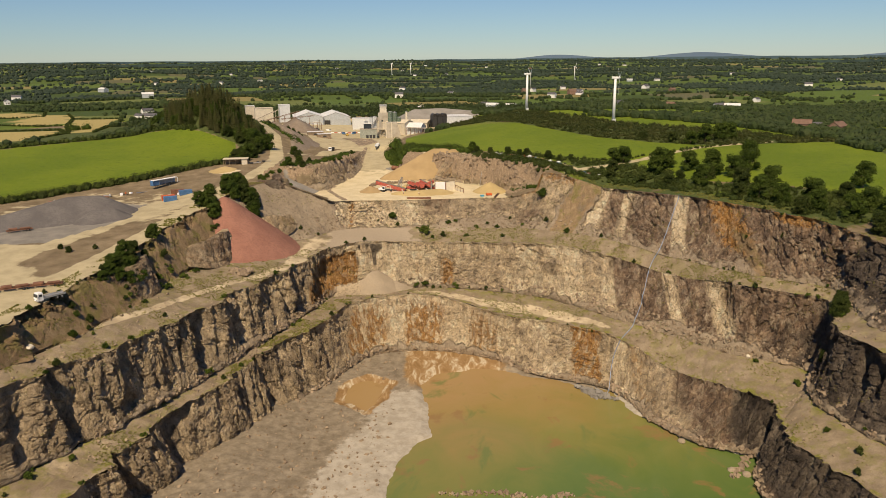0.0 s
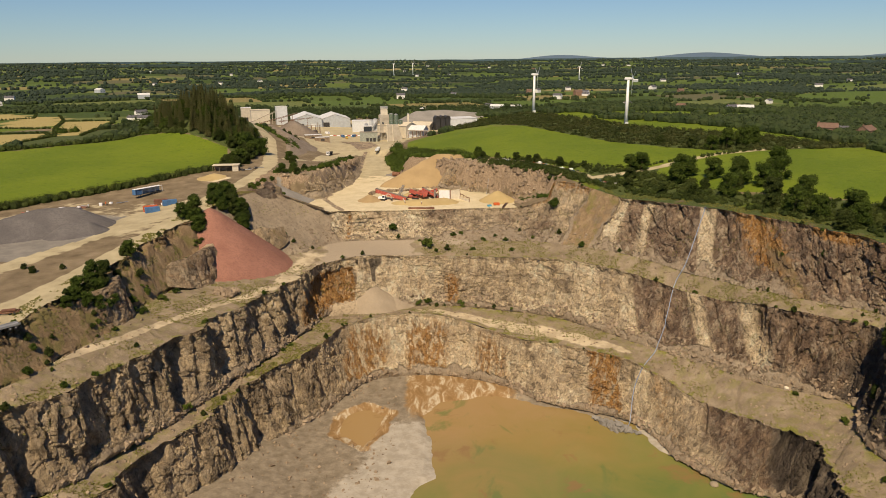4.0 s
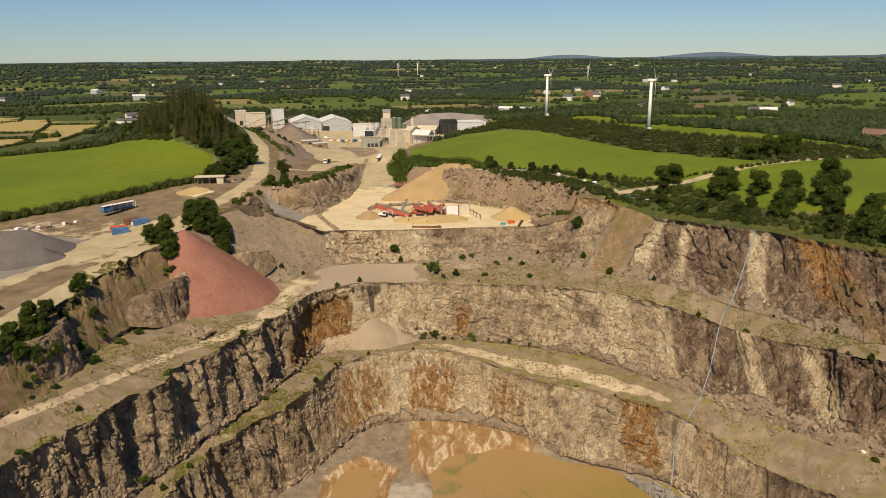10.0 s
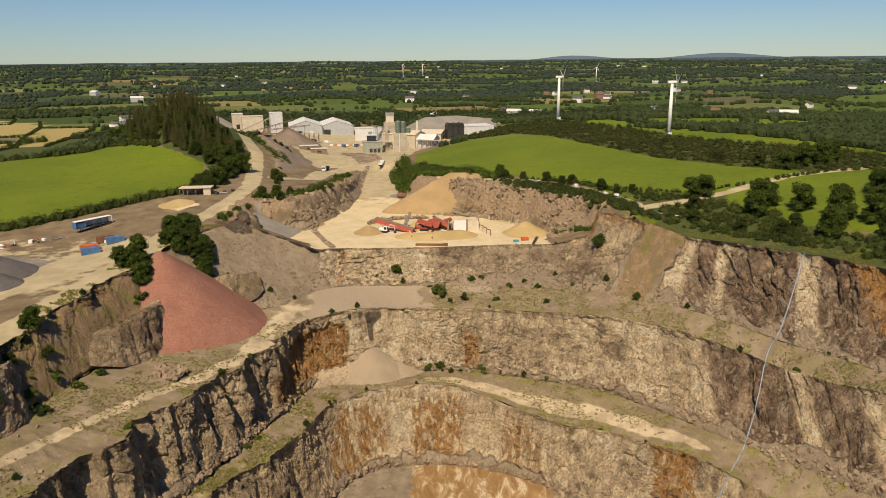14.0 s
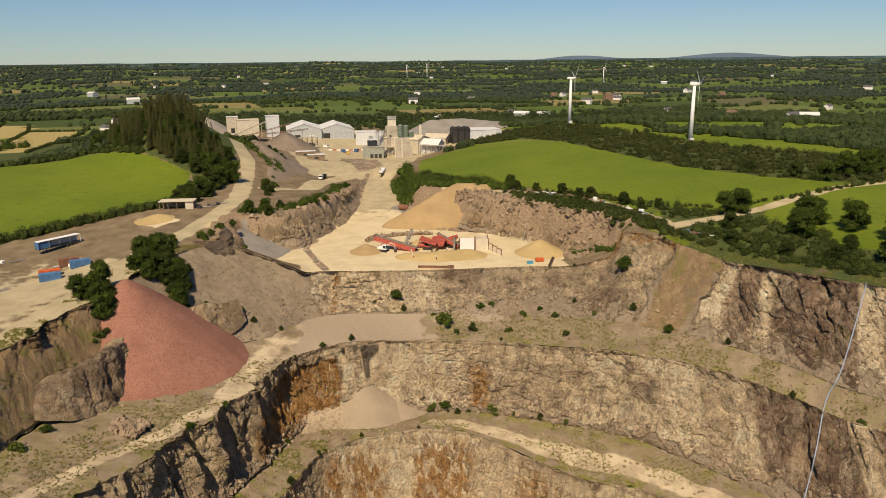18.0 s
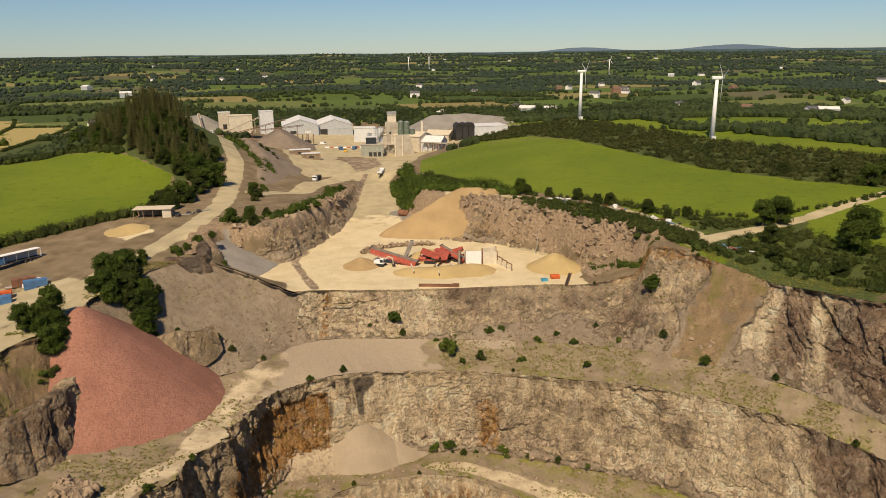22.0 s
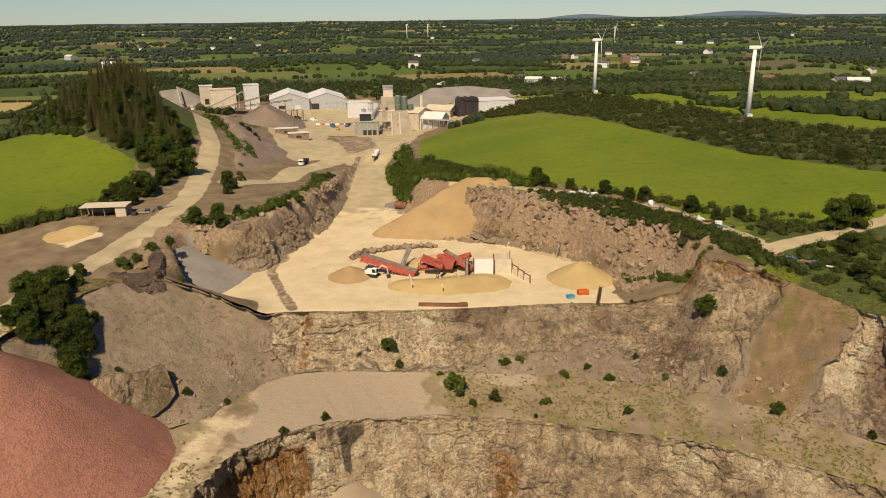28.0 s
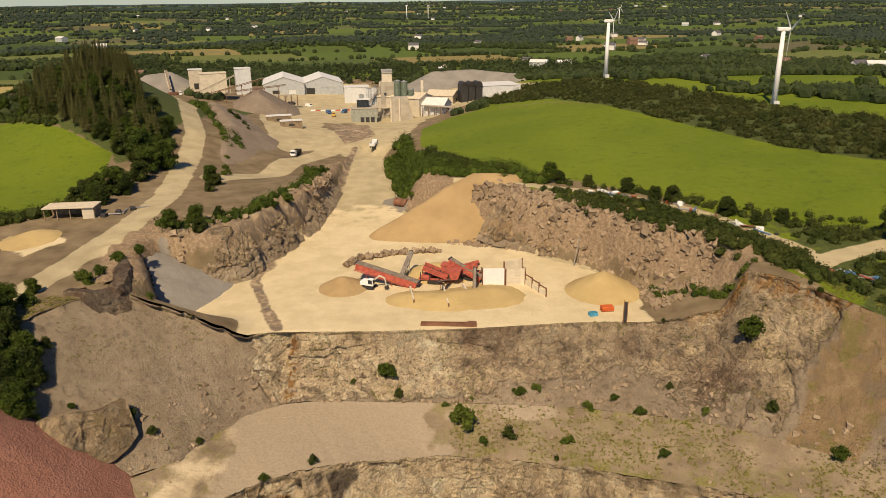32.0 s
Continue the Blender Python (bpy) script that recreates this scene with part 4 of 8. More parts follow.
def outcrop(name, toe, top, label, back=5.0, dark=0.5, ochre=0.0, earth=0.0, seed=0.0, rows=30, amp=0.6, foot=0.0):
    """A free rock face between a foot line and a brow line, with a brow that runs back into the slope."""
    n = max(12, int(sum(math.dist(a[:2], b[:2]) for a, b in zip(toe[:-1], toe[1:])) / 0.55 / (len(toe) - 1)))
    a, b = spline(toe, n, False), spline(top, n, False)
    cols = len(a)
    tang = np.gradient(b[:, :2], axis=0) + np.gradient(a[:, :2], axis=0)
    nrm = np.stack([-tang[:, 1], tang[:, 0]], 1)
    nrm /= np.linalg.norm(nrm, axis=1)[:, None]
    nrm *= np.sign(((b - a)[:, :2] * nrm).sum() or 1)
    arc = np.r_[0, np.cumsum(np.linalg.norm(np.diff(b[:, :2], axis=0), axis=1))] + 500 + seed
    t = np.linspace(0, 1, rows)[:, None] * np.ones((1, cols))
    p = a[None] * (1 - t[..., None]) + b[None] * t[..., None]
    fade = np.sin(np.pi * np.clip((np.arange(cols) + 0.5) / cols, 0, 1)) ** 0.5
    d, block = crag(arc[None] + 0 * t, p[..., 2], 1.0 + 0 * t, 0.6 + 0 * t)
    d = amp * d * (0.3 + 0.7 * np.sin(np.pi * np.clip(t, 0.1, 0.9)))
    block = np.concatenate([block, block[-1:], block[-1:]])
    p[..., :2] += (d * fade)[..., None] * nrm[None]
    p[..., 2] += amp * 0.9 * fbm(arc[None] / 6 + 0 * t, t * 2, 0.5, 96, 3) * t
    loose = smooth(foot + 0.15, foot - 0.15, t + 0.5 * fbm(arc[None] / 5 + 0 * t, 4 * t, 0.5, 95, 3)) if foot else 0 * t
    loose = np.concatenate([loose, loose[-1:], loose[-1:]])
    tail = p[-1:].copy()
    tail[..., :2] += back * nrm[None]
    tail[..., 2] -= 1.6
    mid = (p[-1:] * 0.5 + tail * 0.5)
    mid[..., 2] += 0.7
    p = np.concatenate([p, mid, tail])
    one = np.ones(p.shape[:2])
    ob = mesh_from(name, p.reshape(-1, 3), grid_faces(rows + 2, cols), ROCK, {"tone": block, "ochre": ochre * one, "dark": dark * one, "pale": 0 * one, "scree": loose, "earth": earth * one, "near_black": 0.6 * max(dark, 0) * one})
    return tagged(ob, label, "rock face", kind="structure")


outcrop("cutting_rock_face", [(-98, 419, 66), (-89, 408, 63.5), (-80, 404, 62.6), (-69, 408, 62.6), (-63, 425, 62.6), (-57, 447, 62.8), (-54.5, 471, 63.3), (-54.5, 498, 64.3)], [(-98, 424, 76.5), (-90, 414, 76.8), (-81, 412, 76.8), (-74, 415, 76.8), (-70, 427, 76.6), (-64, 448, 76.2), (-61, 470, 75), (-61, 498, 73)], "dark broken rock cutting beside the haul road", dark=0.25, earth=0.30, amp=1.5, rows=40, foot=0.42)
outcrop("knoll_rock_face", [(-96, 370, 71), (-87, 368, 68), (-80, 371, 65), (-79.5, 379, 63.5), (-83, 388, 63), (-90, 400, 63)], [(-97, 374, 75.2), (-90, 372, 75.8), (-85, 374, 76.4), (-85, 380, 76.6), (-88, 388, 76.4), (-95, 399, 75.8)], "dark rock knob above blue-grey gravel", dark=0.9, seed=60, back=4)
outcrop("knoll_rock_face", [(-113, 227, 54), (-110, 236, 53.5), (-106, 244, 53.5), (-104, 254, 53.5), (-109, 264, 54), (-113, 271, 55)], [(-115, 232, 62), (-113, 240, 65), (-109.5, 247, 66), (-108.5, 254, 66), (-111.5, 262, 66), (-115, 269, 65)], "dark rock knob with bushes beside the track", dark=0.5, seed=120, back=5, ochre=0.25, amp=1.0)
outcrop("knoll_rock_face", [(-104, 284, 55), (-97, 288, 53), (-91.5, 296, 51), (-90.5, 306, 50), (-93, 316, 50), (-97, 324, 52)], [(-107.5, 290, 60.5), (-102, 295, 62), (-96.5, 301, 63), (-95, 308, 63.5), (-96.5, 317, 63.5), (-100, 325, 65)], "dark cracked rock knob beside the red mound", dark=0.5, seed=200, back=5, ochre=0.2, amp=1.0)
outcrop("knoll_rock_face", [(-90, 338, 57), (-82, 336.5, 54), (-75, 342, 54), (-72, 348, 56)], [(-89, 343, 62), (-83, 342, 63.5), (-78, 346, 62.5), (-75, 351, 62)], "broken rock rib sticking out of the spoil slope", dark=0.3, earth=0.45, seed=260, back=3, amp=0.7, rows=22)
outcrop("platform_rock_face", [(-5, 440, 65), (6, 434, 63.8), (23, 423, 64), (36, 409, 64.5), (47, 399, 66.5), (55, 387, 69)], [(2, 449, 77.5), (12, 441, 78.5), (30, 428, 78.5), (44, 413, 78.5), (54, 402, 78.5), (62, 388, 78)], "tumbled brown rock slope behind the platform", dark=0.3, ochre=0.35, earth=0.22, seed=300, back=4, amp=1.7, rows=40, foot=0.12)


# ---- pit floor and pond ----
POND = [(-20, 190), (-19, 215), (-14, 230), (-5, 243), (-6, 258), (-8, 272), (-10, 286), (-2, 299), (20, 304), (32, 298), (50, 290), (72, 279), (74, 262), (88, 240), (112, 225), (103, 205), (100, 150), (20, 150)]
PUDDLE = [(-44, 270), (-30, 260), (-24, 272), (-22, 288), (-34, 296), (-43, 288)]


def pit_floor():
    xs, ys = np.arange(-125, 130, 1.4), np.arange(20, 345, 1.4)
    x, y = np.meshgrid(xs, ys)
    wob = 2.5 * fbm(x / 7, y / 7, 0.5, 14, 4)
    d = poly_dist(x, y, POND) + wob
    d2 = poly_dist(x, y, PUDDLE) + wob
    shelf = smooth(270, 300, y) * smooth(45, 10, x) * smooth(-25, -10, x)
    z = -0.9 + 1.9 * smooth(-5, 5, d) - 1.15 * smooth(2, -4, d2) + 0.55 * shelf * smooth(0, -6, d)
    z = z + 5.5 * smooth(-42, -78, x) * smooth(0, 30, d) + 0.22 * fbm(x / 3, y / 3, 0.5, 15, 4) * (1 + smooth(-40, -60, x))
    bar_line = poly_dist(x, y, [(-2, 206), (18, 206), (30, 203), (42, 205)], False)
    z = z + 0.75 * smooth(2.2, 0.3, bar_line + wob * 0.4)
    mud = smooth(4, -2, d2) + shelf
    f = grid_faces(len(ys), len(xs))
    ob = mesh_from("pit_floor", np.stack([x, y, z], -1).reshape(-1, 3), f, FLOOR_MAT, {"mud": np.clip(mud, 0, 1), "silt": smooth(34, 14, d) * smooth(290, 268, y)})
    tagged(ob, "grey-brown silty quarry floor with ochre mud", "ground", kind="structure")


pit_floor()
mesh_from("pond_water", [(-62, 20, 0), (130, 20, 0), (130, 325, 0), (-62, 325, 0)], [(0, 1, 2, 3)], WATER)
tagged(bpy.data.objects["pond_water"], "shallow murky green and ochre quarry pond", "water", kind="structure")


# ---- open ground, one sheet to the horizon ----
def axis(a, b, step, lo, hi, grow=1.09, most=24.0, until=2300):
    out = list(np.arange(a, b + 0.01, step))
    s, v = step, out[0]
    while v > lo:
        s = min(s * grow, most if abs(v) < until else 90)
        v -= s
        out.insert(0, v)
    s, v = step, out[-1]
    while v < hi:
        s = min(s * grow, most if abs(v) < until else 90)
        v += s
        out.append(v)
    return np.array(out)


def ground():
    xs = axis(-150, 150, 1.5, -4850, 4850)
    ys = axis(340, 600, 1.5, -900, 4850)
    x, y = np.meshgrid(xs, ys)
    z = land(x, y)
    plat = poly_dist(x, y, PLATFORM)
    slope = smooth(0, 3, plat) * smooth(15, 8, plat) * smooth(560, 500, y)
    z = z + slope * (1.5 * fbm(x / 4, y / 4, 0.5, 21, 4) + 0.8 * blocks(x / 2.2, y / 2.2, 0.5 + 0 * x, 23)) + 0.12 * fbm(x / 6, y / 6, 0.5, 22, 3)
    din = poly_dist(x, y, [tuple(p[:2]) for p in RIM_LINE[::4]])
    f = grid_faces(len(ys), len(xs))
    ok = (din > 4.0).ravel()[f].all(1)
    at = zones(x, y)
    at["rocky"] = slope
    ob = mesh_from("ground", np.stack([x, y, z], -1).reshape(-1, 3), f[ok], GROUND, at, True)
    tagged(ob, "green farmland, quarry yard and pale haul roads", "ground", kind="structure")


ground()


def hills():
    """The last ridges, where the land ends; their blue is distance haze put into the colour."""
    az = np.radians(np.linspace(-75, 75, 400))
    low = 121 + 9 * smooth(-0.1, 0.5, az) + 5 * fbm(az * 14, 0.5, 0.5, 51, 4)
    high = 112 + 26 * np.exp(-(((az - 0.155) / 0.05) ** 2)) + 34 * np.exp(-(((az - 0.335) / 0.06) ** 2)) + 30 * np.exp(-(((az - 0.56) / 0.05) ** 2)) + 8 * smooth(0.0, 0.2, az) + 2 * fbm(az * 30, 0.5, 0.5, 52, 4)
    wood = 109 + 9 * fbm(az * 9, 0.5, 0.5, 53, 5) + 3 * fbm(az * 90, 0.5, 0.5, 54, 3)
    for name, r, top, mat, label in (("wooded_ridge", 3900, wood, HILL_WOOD, "dark wooded rise far across the farmland"), ("near_ridge", 4700, low, HILL_NEAR, "long wooded ridge on the horizon"), ("far_hills", 4850, high, HILL_FAR, "low hills on the horizon, coloured haze blue")):
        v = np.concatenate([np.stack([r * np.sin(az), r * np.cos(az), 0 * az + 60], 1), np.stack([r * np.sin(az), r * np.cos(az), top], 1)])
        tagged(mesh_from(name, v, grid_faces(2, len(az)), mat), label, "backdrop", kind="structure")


hills()


# ---- plants ----
def ico(sub):
    bm = bmesh.new()
    bmesh.ops.create_icosphere(bm, subdivisions=sub, radius=1.0)
    v = np.array([q.co[:] for q in bm.verts])
    f = np.array([[q.index for q in face.verts] for face in bm.faces])
    bm.free()
    return v, f


ICO1, ICO2 = ico(1), ico(2)


def foliage(name, centres, radii, mat, leaves=60, leaf=0.6, sub=2, seed=0, parent=None, core=0.62, low=-0.5):
    """Clumps of small leaf sprays round uneven cores, as one mesh."""
    rng = np.random.default_rng(seed)
    c, r = np.asarray(centres, float), np.asarray(radii, float)
    n = len(c)
    vs, fs, base = [], [], 0
    if sub:
        tv, tf = ICO2 if sub == 2 else ICO1
        ang = rng.uniform(0, 6.28, n)
        rot = np.stack([np.cos(ang), np.sin(ang)], 1)
        p = np.broadcast_to(tv[None], (n, len(tv), 3)).copy()
        x = p[..., 0] * rot[:, None, 0] - p[..., 1] * rot[:, None, 1]
        y = p[..., 0] * rot[:, None, 1] + p[..., 1] * rot[:, None, 0]
        p[..., 0], p[..., 1] = x, y
        lump = 1 + 0.34 * vnoise(p[..., 0] * 1.7 + np.arange(n)[:, None] * 3.7, p[..., 1] * 1.7, p[..., 2] * 1.7, seed + 3)
        p = p * lump[..., None] * core * r[:, None] + c[:, None]
        vs.append(p.reshape(-1, 3))
        fs.append((tf[None] + (np.arange(n) * len(tv))[:, None, None]).reshape(-1, 3))
        base = n * len(tv)
    if leaves:
        m = n * leaves
        d = rng.normal(size=(m, 3))
        d /= np.linalg.norm(d, axis=1)[:, None]
        d[:, 2] = np.where(d[:, 2] < low, -d[:, 2], d[:, 2])
        at = np.repeat(c, leaves, 0) + d * np.repeat(r, leaves, 0) * rng.uniform(0.6, 1.15, m)[:, None]
        size = leaf * rng.uniform(0.6, 1.4, m)
        a = rng.normal(size=(m, 3)) + d * 0.2
        b = rng.normal(size=(m, 3))
        a /= np.linalg.norm(a, axis=1)[:, None]
        b /= np.linalg.norm(b, axis=1)[:, None]
        tri = np.stack([at + a * size[:, None] * 0.6, at - a * size[:, None] * 0.45 + b * size[:, None] * 0.45, at - a * size[:, None] * 0.3 - b * size[:, None] * 0.5], 1)
        vs.append(tri.reshape(-1, 3))
        fs.append(base + np.arange(m * 3).reshape(-1, 3))
    return mesh_from(name, np.concatenate(vs), np.concatenate(fs), mat, parent=parent)


def broadleaf(seed, label, h=11.0, spread=5.2, mat=None):
    rng = np.random.default_rng(seed)
    t = thing("broadleaf_tree", pose(0, 0, -500), label, "tree", "broadleaf trees")
    bm = bmesh.new()
    cylinder(bm, 0, 0, -0.6, h * 0.55, 0.38, 0.16, 8)
    for k in range(5):
        a = k * 1.26 + rng.uniform(-0.3, 0.3)
        bar(bm, (0, 0, h * (0.22 + 0.05 * k)), (math.cos(a) * spread * 0.55, math.sin(a) * spread * 0.55, h * (0.45 + 0.05 * k)), 0.14)
    part("trunk", bm, BARK, t)
    n = 34
    u = rng.uniform(0, 1, n)
    ang = rng.uniform(0, 6.28, n)
    z = h * (0.10 + 0.78 * u)
    rad = spread * (0.72 - 0.5 * np.abs(u - 0.35)) * np.sqrt(rng.uniform(0.15, 1, n))
    c = np.stack([np.cos(ang) * rad, np.sin(ang) * rad, z], 1)
    size = rng.uniform(0.7, 1.25, n) * spread * 0.32
    foliage("crown", c, np.stack([size, size, size * 0.85], 1), mat or LEAF_TREE, 170, 0.46, 1, seed, t, 0.66)
    return t


def conifer(seed):
    rng = np.random.default_rng(seed)
    h = 14.0
    t = thing("conifer_tree", pose(0, 0, -500), "dark green conifer in a dense plantation", "tree", "conifer plantation")
    bm = bmesh.new()
    cylinder(bm, 0, 0, -0.6, h * 0.96, 0.24, 0.03, 7)
    part("trunk", bm, BARK, t)
    vs = []
    for k in range(900):
        u = rng.uniform(0.0, 1.0) ** 1.2
        z = h * (0.14 + 0.86 * u)
        rad = (2.9 * (1 - u) ** 0.75 * (0.8 + 0.25 * math.sin(z * 4.4)) + 0.12) * rng.uniform(0.65, 1.1)
        a = rng.uniform(0, 6.283)
        d, side = Vector((math.cos(a), math.sin(a), 0)), Vector((-math.sin(a), math.cos(a), 0))
        w = 0.16 + 0.26 * (1 - u)
        tip = d * rad + Vector((0, 0, z - 0.30 * rad))
        back = d * rad * 0.15 + Vector((0, 0, z))
        vs += [tip[:], (back + side * w)[:], (back - side * w)[:]]
    mesh_from("crown", vs, np.arange(len(vs)).reshape(-1, 3), LEAF_PINE, parent=t)
    return t


def shrub(seed, mat, label):
    rng = np.random.default_rng(seed)
    t = thing("shrub", pose(0, 0, -500), label, "shrub", "shrubs on the benches")
    bm = bmesh.new()
    for k in range(4):
        a = k * 1.6
        bar(bm, (0, 0, -0.3), (math.cos(a) * 0.5, math.sin(a) * 0.5, 0.9), 0.06)
    part("stem", bm, BARK, t)
    n = 11
    ang, rad = rng.uniform(0, 6.28, n), rng.uniform(0.1, 1.15, n)
    c = np.stack([np.cos(ang) * rad, np.sin(ang) * rad * 0.75, rng.uniform(0.25, 1.5, n) * (1.15 - 0.5 * rad)], 1)
    s = rng.uniform(0.28, 0.62, n)
    foliage("crown", c, np.stack([s, s, s * 0.9], 1), mat, 70, 0.24, 1, seed, t, 0.62)
    return t


def scaled(x, y, z, turn, s, sz=None):
    return pose(x, y, z, 0, 0, turn) @ Matrix.Diagonal((s, s, sz or s, 1))


rng = np.random.default_rng(5)
TREES = [broadleaf(11, "tall spreading broadleaf tree in full summer leaf"), broadleaf(12, "round-crowned broadleaf tree beside the field", 9.5, 5.4), broadleaf(13, "bushy dark broadleaf tree on rough ground", 8, 4.8, LEAF_DARK)]
SHRUBS = [shrub(21, LEAF_SHRUB, "bright green shrub growing out of broken rock"), shrub(22, LEAF_TREE, "dark green shrub growing on a stony ledge"), shrub(23, LEAF_DARK, "low dense thorn bush on gravel")]
CONIFERS = [conifer(31), conifer(32)]


from mathutils.bvhtree import BVHTree


def tree_of(*names):
    verts, polys = [], []
    for name in names:
        me = bpy.data.objects[name].data
        off = len(verts)
        verts += [v.co.copy() for v in me.vertices]
        polys += [[i + off for i in p.vertices] for p in me.polygons]
    return BVHTree.FromPolygons(verts, polys)


PIT_BVH = tree_of("lower_rock_face", "lower_bench", "middle_rock_face", "middle_bench", "upper_rock_face", "rim_verge")
def plant(kind, x, y, s, z=None, sz=None):
    if poly_dist(np.array([x]), np.array([y]), FIELD_LEFT)[0] < 3:
        return
    if z is None:
        pit_hit = PIT_BVH.ray_cast(Vector((x, y, 200)), Vector((0, 0, -1)))[0]
        z = pit_hit.z if pit_hit else ground_z(x, y)
    copy_thing(kind, scaled(x, y, z - 0.15, rng.uniform(0, 360), s, sz))


# trees along the right-hand rim and field edges
for x, y, s, k in ((108, 366, 0.95, 0), (122, 336, 1.1, 1), (163, 384, 1.1, 1), (136, 306, 1.05, 0), (143, 300, 0.95, 1), (155, 298, 1.15, 1), (186, 316, 1.1, 0), (144, 284, 0.9, 2), (152, 288, 0.95, 1), (94, 396, 0.85, 0), (90, 380, 0.7, 2), (160, 276, 1.1, 1), (166, 262, 1.2, 0), (158, 252, 1.1, 2), (172, 285, 1.0, 1), (160, 238, 1.1, 1), (165, 225, 1.2, 0), (131, 316, 0.7, 2), (170, 300, 0.9, 2), (116, 350, 0.6, 2)):
    plant(TREES[k], x, y, s)
for x, y, s, k in ((19, 457, 0.62, 0), (22, 455, 0.5, 2), (30, 449, 0.45, 2), (40, 440, 0.55, 2), (50, 428, 0.6, 2), (46, 431, 0.5, 2), (61, 415, 0.62, 2), (73, 409, 0.45, 2), (66, 408, 0.4, 2), (4, 470, 0.5, 2), (100, 406, 0.4, 2), (-8, 480, 0.5, 2)):
    plant(TREES[k], x, y, s)
for x, y, s, k in ((100, 398, 1.0, 1), (112, 372, 1.15, 0), (118, 378, 1.0, 1), (126, 368, 1.1, 1), (132, 352, 1.2, 0), (140, 345, 1.1, 1), (128, 345, 0.9, 2), (150, 352, 1.2, 1), (138, 330, 1.0, 2), (148, 322, 1.1, 1), (86, 366, 0.6, 2), (98, 352, 0.6, 2), (108, 342, 0.7, 2), (150, 438, 0.9, 1), (142, 447, 0.8, 2), (160, 442, 1.1, 0), (172, 448, 1.2, 1), (128, 462, 0.7, 2), (180, 455, 1.1, 1)):
    plant(TREES[k], x, y, s)
for x, y, s in ((137, 236, 0.8), (140, 241, 0.7), (133, 233, 0.6), (143, 246, 0.65)):
    plant(TREES[2], x, y, s)
# left side: road trees, clumps over the red heap, along the rock outcrops
for x, y, s, k in ((-116, 485, 1.15, 1), (-120, 478, 1.0, 1), (-126, 488, 1.2, 0), (-119, 468, 0.85, 2), (-127, 441, 0.7, 2), (-121, 440, 0.6, 0), (-104.2, 374.6, 0.4, 1), (-102, 347, 0.72, 0), (-98, 350, 0.7, 2), (-100, 344, 0.6, 1), (-96, 347, 0.62, 2), (-95, 353, 0.6, 1), (-106.8, 327.6, 0.85, 0), (-107, 322, 0.75, 1), (-104, 326, 0.6, 2), (-104, 320, 0.62, 1), (-101, 316, 0.42, 2), (-103, 323, 0.7, 2), (-97, 474, 0.62, 1), (-93, 468, 0.5, 2), (-88, 414, 0.6, 0), (-83, 420, 0.6, 1), (-80, 413, 0.5, 2), (-92, 458, 0.45, 2), (-138, 258, 0.3, 2), (-143, 262, 0.25, 2)):
    plant(TREES[k], x, y, s)
for n, poly in ((24, [(-115, 232), (-110, 238), (-107, 250), (-110, 262), (-116, 266), (-118, 250)]), (20, [(-112, 362), (-106, 346), (-99, 341), (-91, 342), (-90, 349), (-97, 357), (-105, 366)]), (8, [(-109, 318), (-104, 316), (-102, 326), (-108, 334), (-112, 328)]), (4, [(-116, 276), (-113, 273), (-112, 279), (-115, 282)])):
    lo, hi = np.array(poly).min(0), np.array(poly).max(0)
    while n:
        x, y = rng.uniform(lo, hi)
        if poly_dist(np.array([x]), np.array([y]), poly)[0] < 0:
            plant(TREES[n % 3], x, y, rng.uniform(0.36, 0.62) * (1.35 if y > 300 else 1.0))
            n -= 1
# conifers on the knoll, broadleaf skirts round its foot
count = 0
while count < 300:
    x, y = rng.uniform(-235, -125), rng.uniform(500, 690)
    axis_x = -172 - 0.35 * (y - 560)
    if abs(x - axis_x) < 36 + 6 * rng.random() and (x - (-0.55 * (y - 500) - 116)) < -6:
        plant(CONIFERS[count % 2], x, y, rng.uniform(0.8, 1.15))
        count += 1
for n, poly in ((60, [(-200, 566), (-172, 530), (-150, 506), (-130, 490), (-116, 476), (-112, 490), (-124, 520), (-160, 560)]), (8, [(-128, 440), (-120, 438), (-114, 462), (-122, 470)])):
    lo, hi = np.array(poly).min(0), np.array(poly).max(0)
    while n:
        x, y = rng.uniform(lo, hi)
        if poly_dist(np.array([x]), np.array([y]), poly)[0] < 0 and poly_dist(np.array([x]), np.array([y]), ROAD, False)[0] > 8:
            plant(TREES[n % 3], x, y, rng.uniform(0.55, 1.0))
            n -= 1
for k in range(46):
    y = rng.uniform(470, 640)
    x = -172 - 0.35 * (y - 560) - 36 - 14 * rng.random() if k % 2 else rng.uniform(-205, -128)
    y = y if k % 2 else rng.uniform(500, 530) - 0.45 * (x + 140)
    plant(TREES[int(rng.integers(0, 3))], x, y, rng.uniform(0.45, 0.95))


# shrubs that hold on to the faces and benches
LEDGE = [(-34, 365, 62), (-27, 364, 60), (-25, 364, 61), (-10, 361, 53), (-8, 361, 53), (-24, 367, 55), (7, 366, 60), (3, 366, 56), (33, 364, 62), (40, 358, 57), (29, 349, 53), (52, 355, 58), (61, 347, 53), (23, 365, 55), (-68, 348, 60), (-73, 350, 62), (-82, 347, 66), (-94, 358, 68), (-89, 344, 62), (49, 366, 70), (42, 370, 72), (12, 356, 52), (-5, 356, 52), (0, 358, 52), (-13, 346, 26), (-9, 346, 26), (-5, 345, 26), (6, 344, 26), (13, 342, 26), (21, 339, 26), (29, 337, 26)]
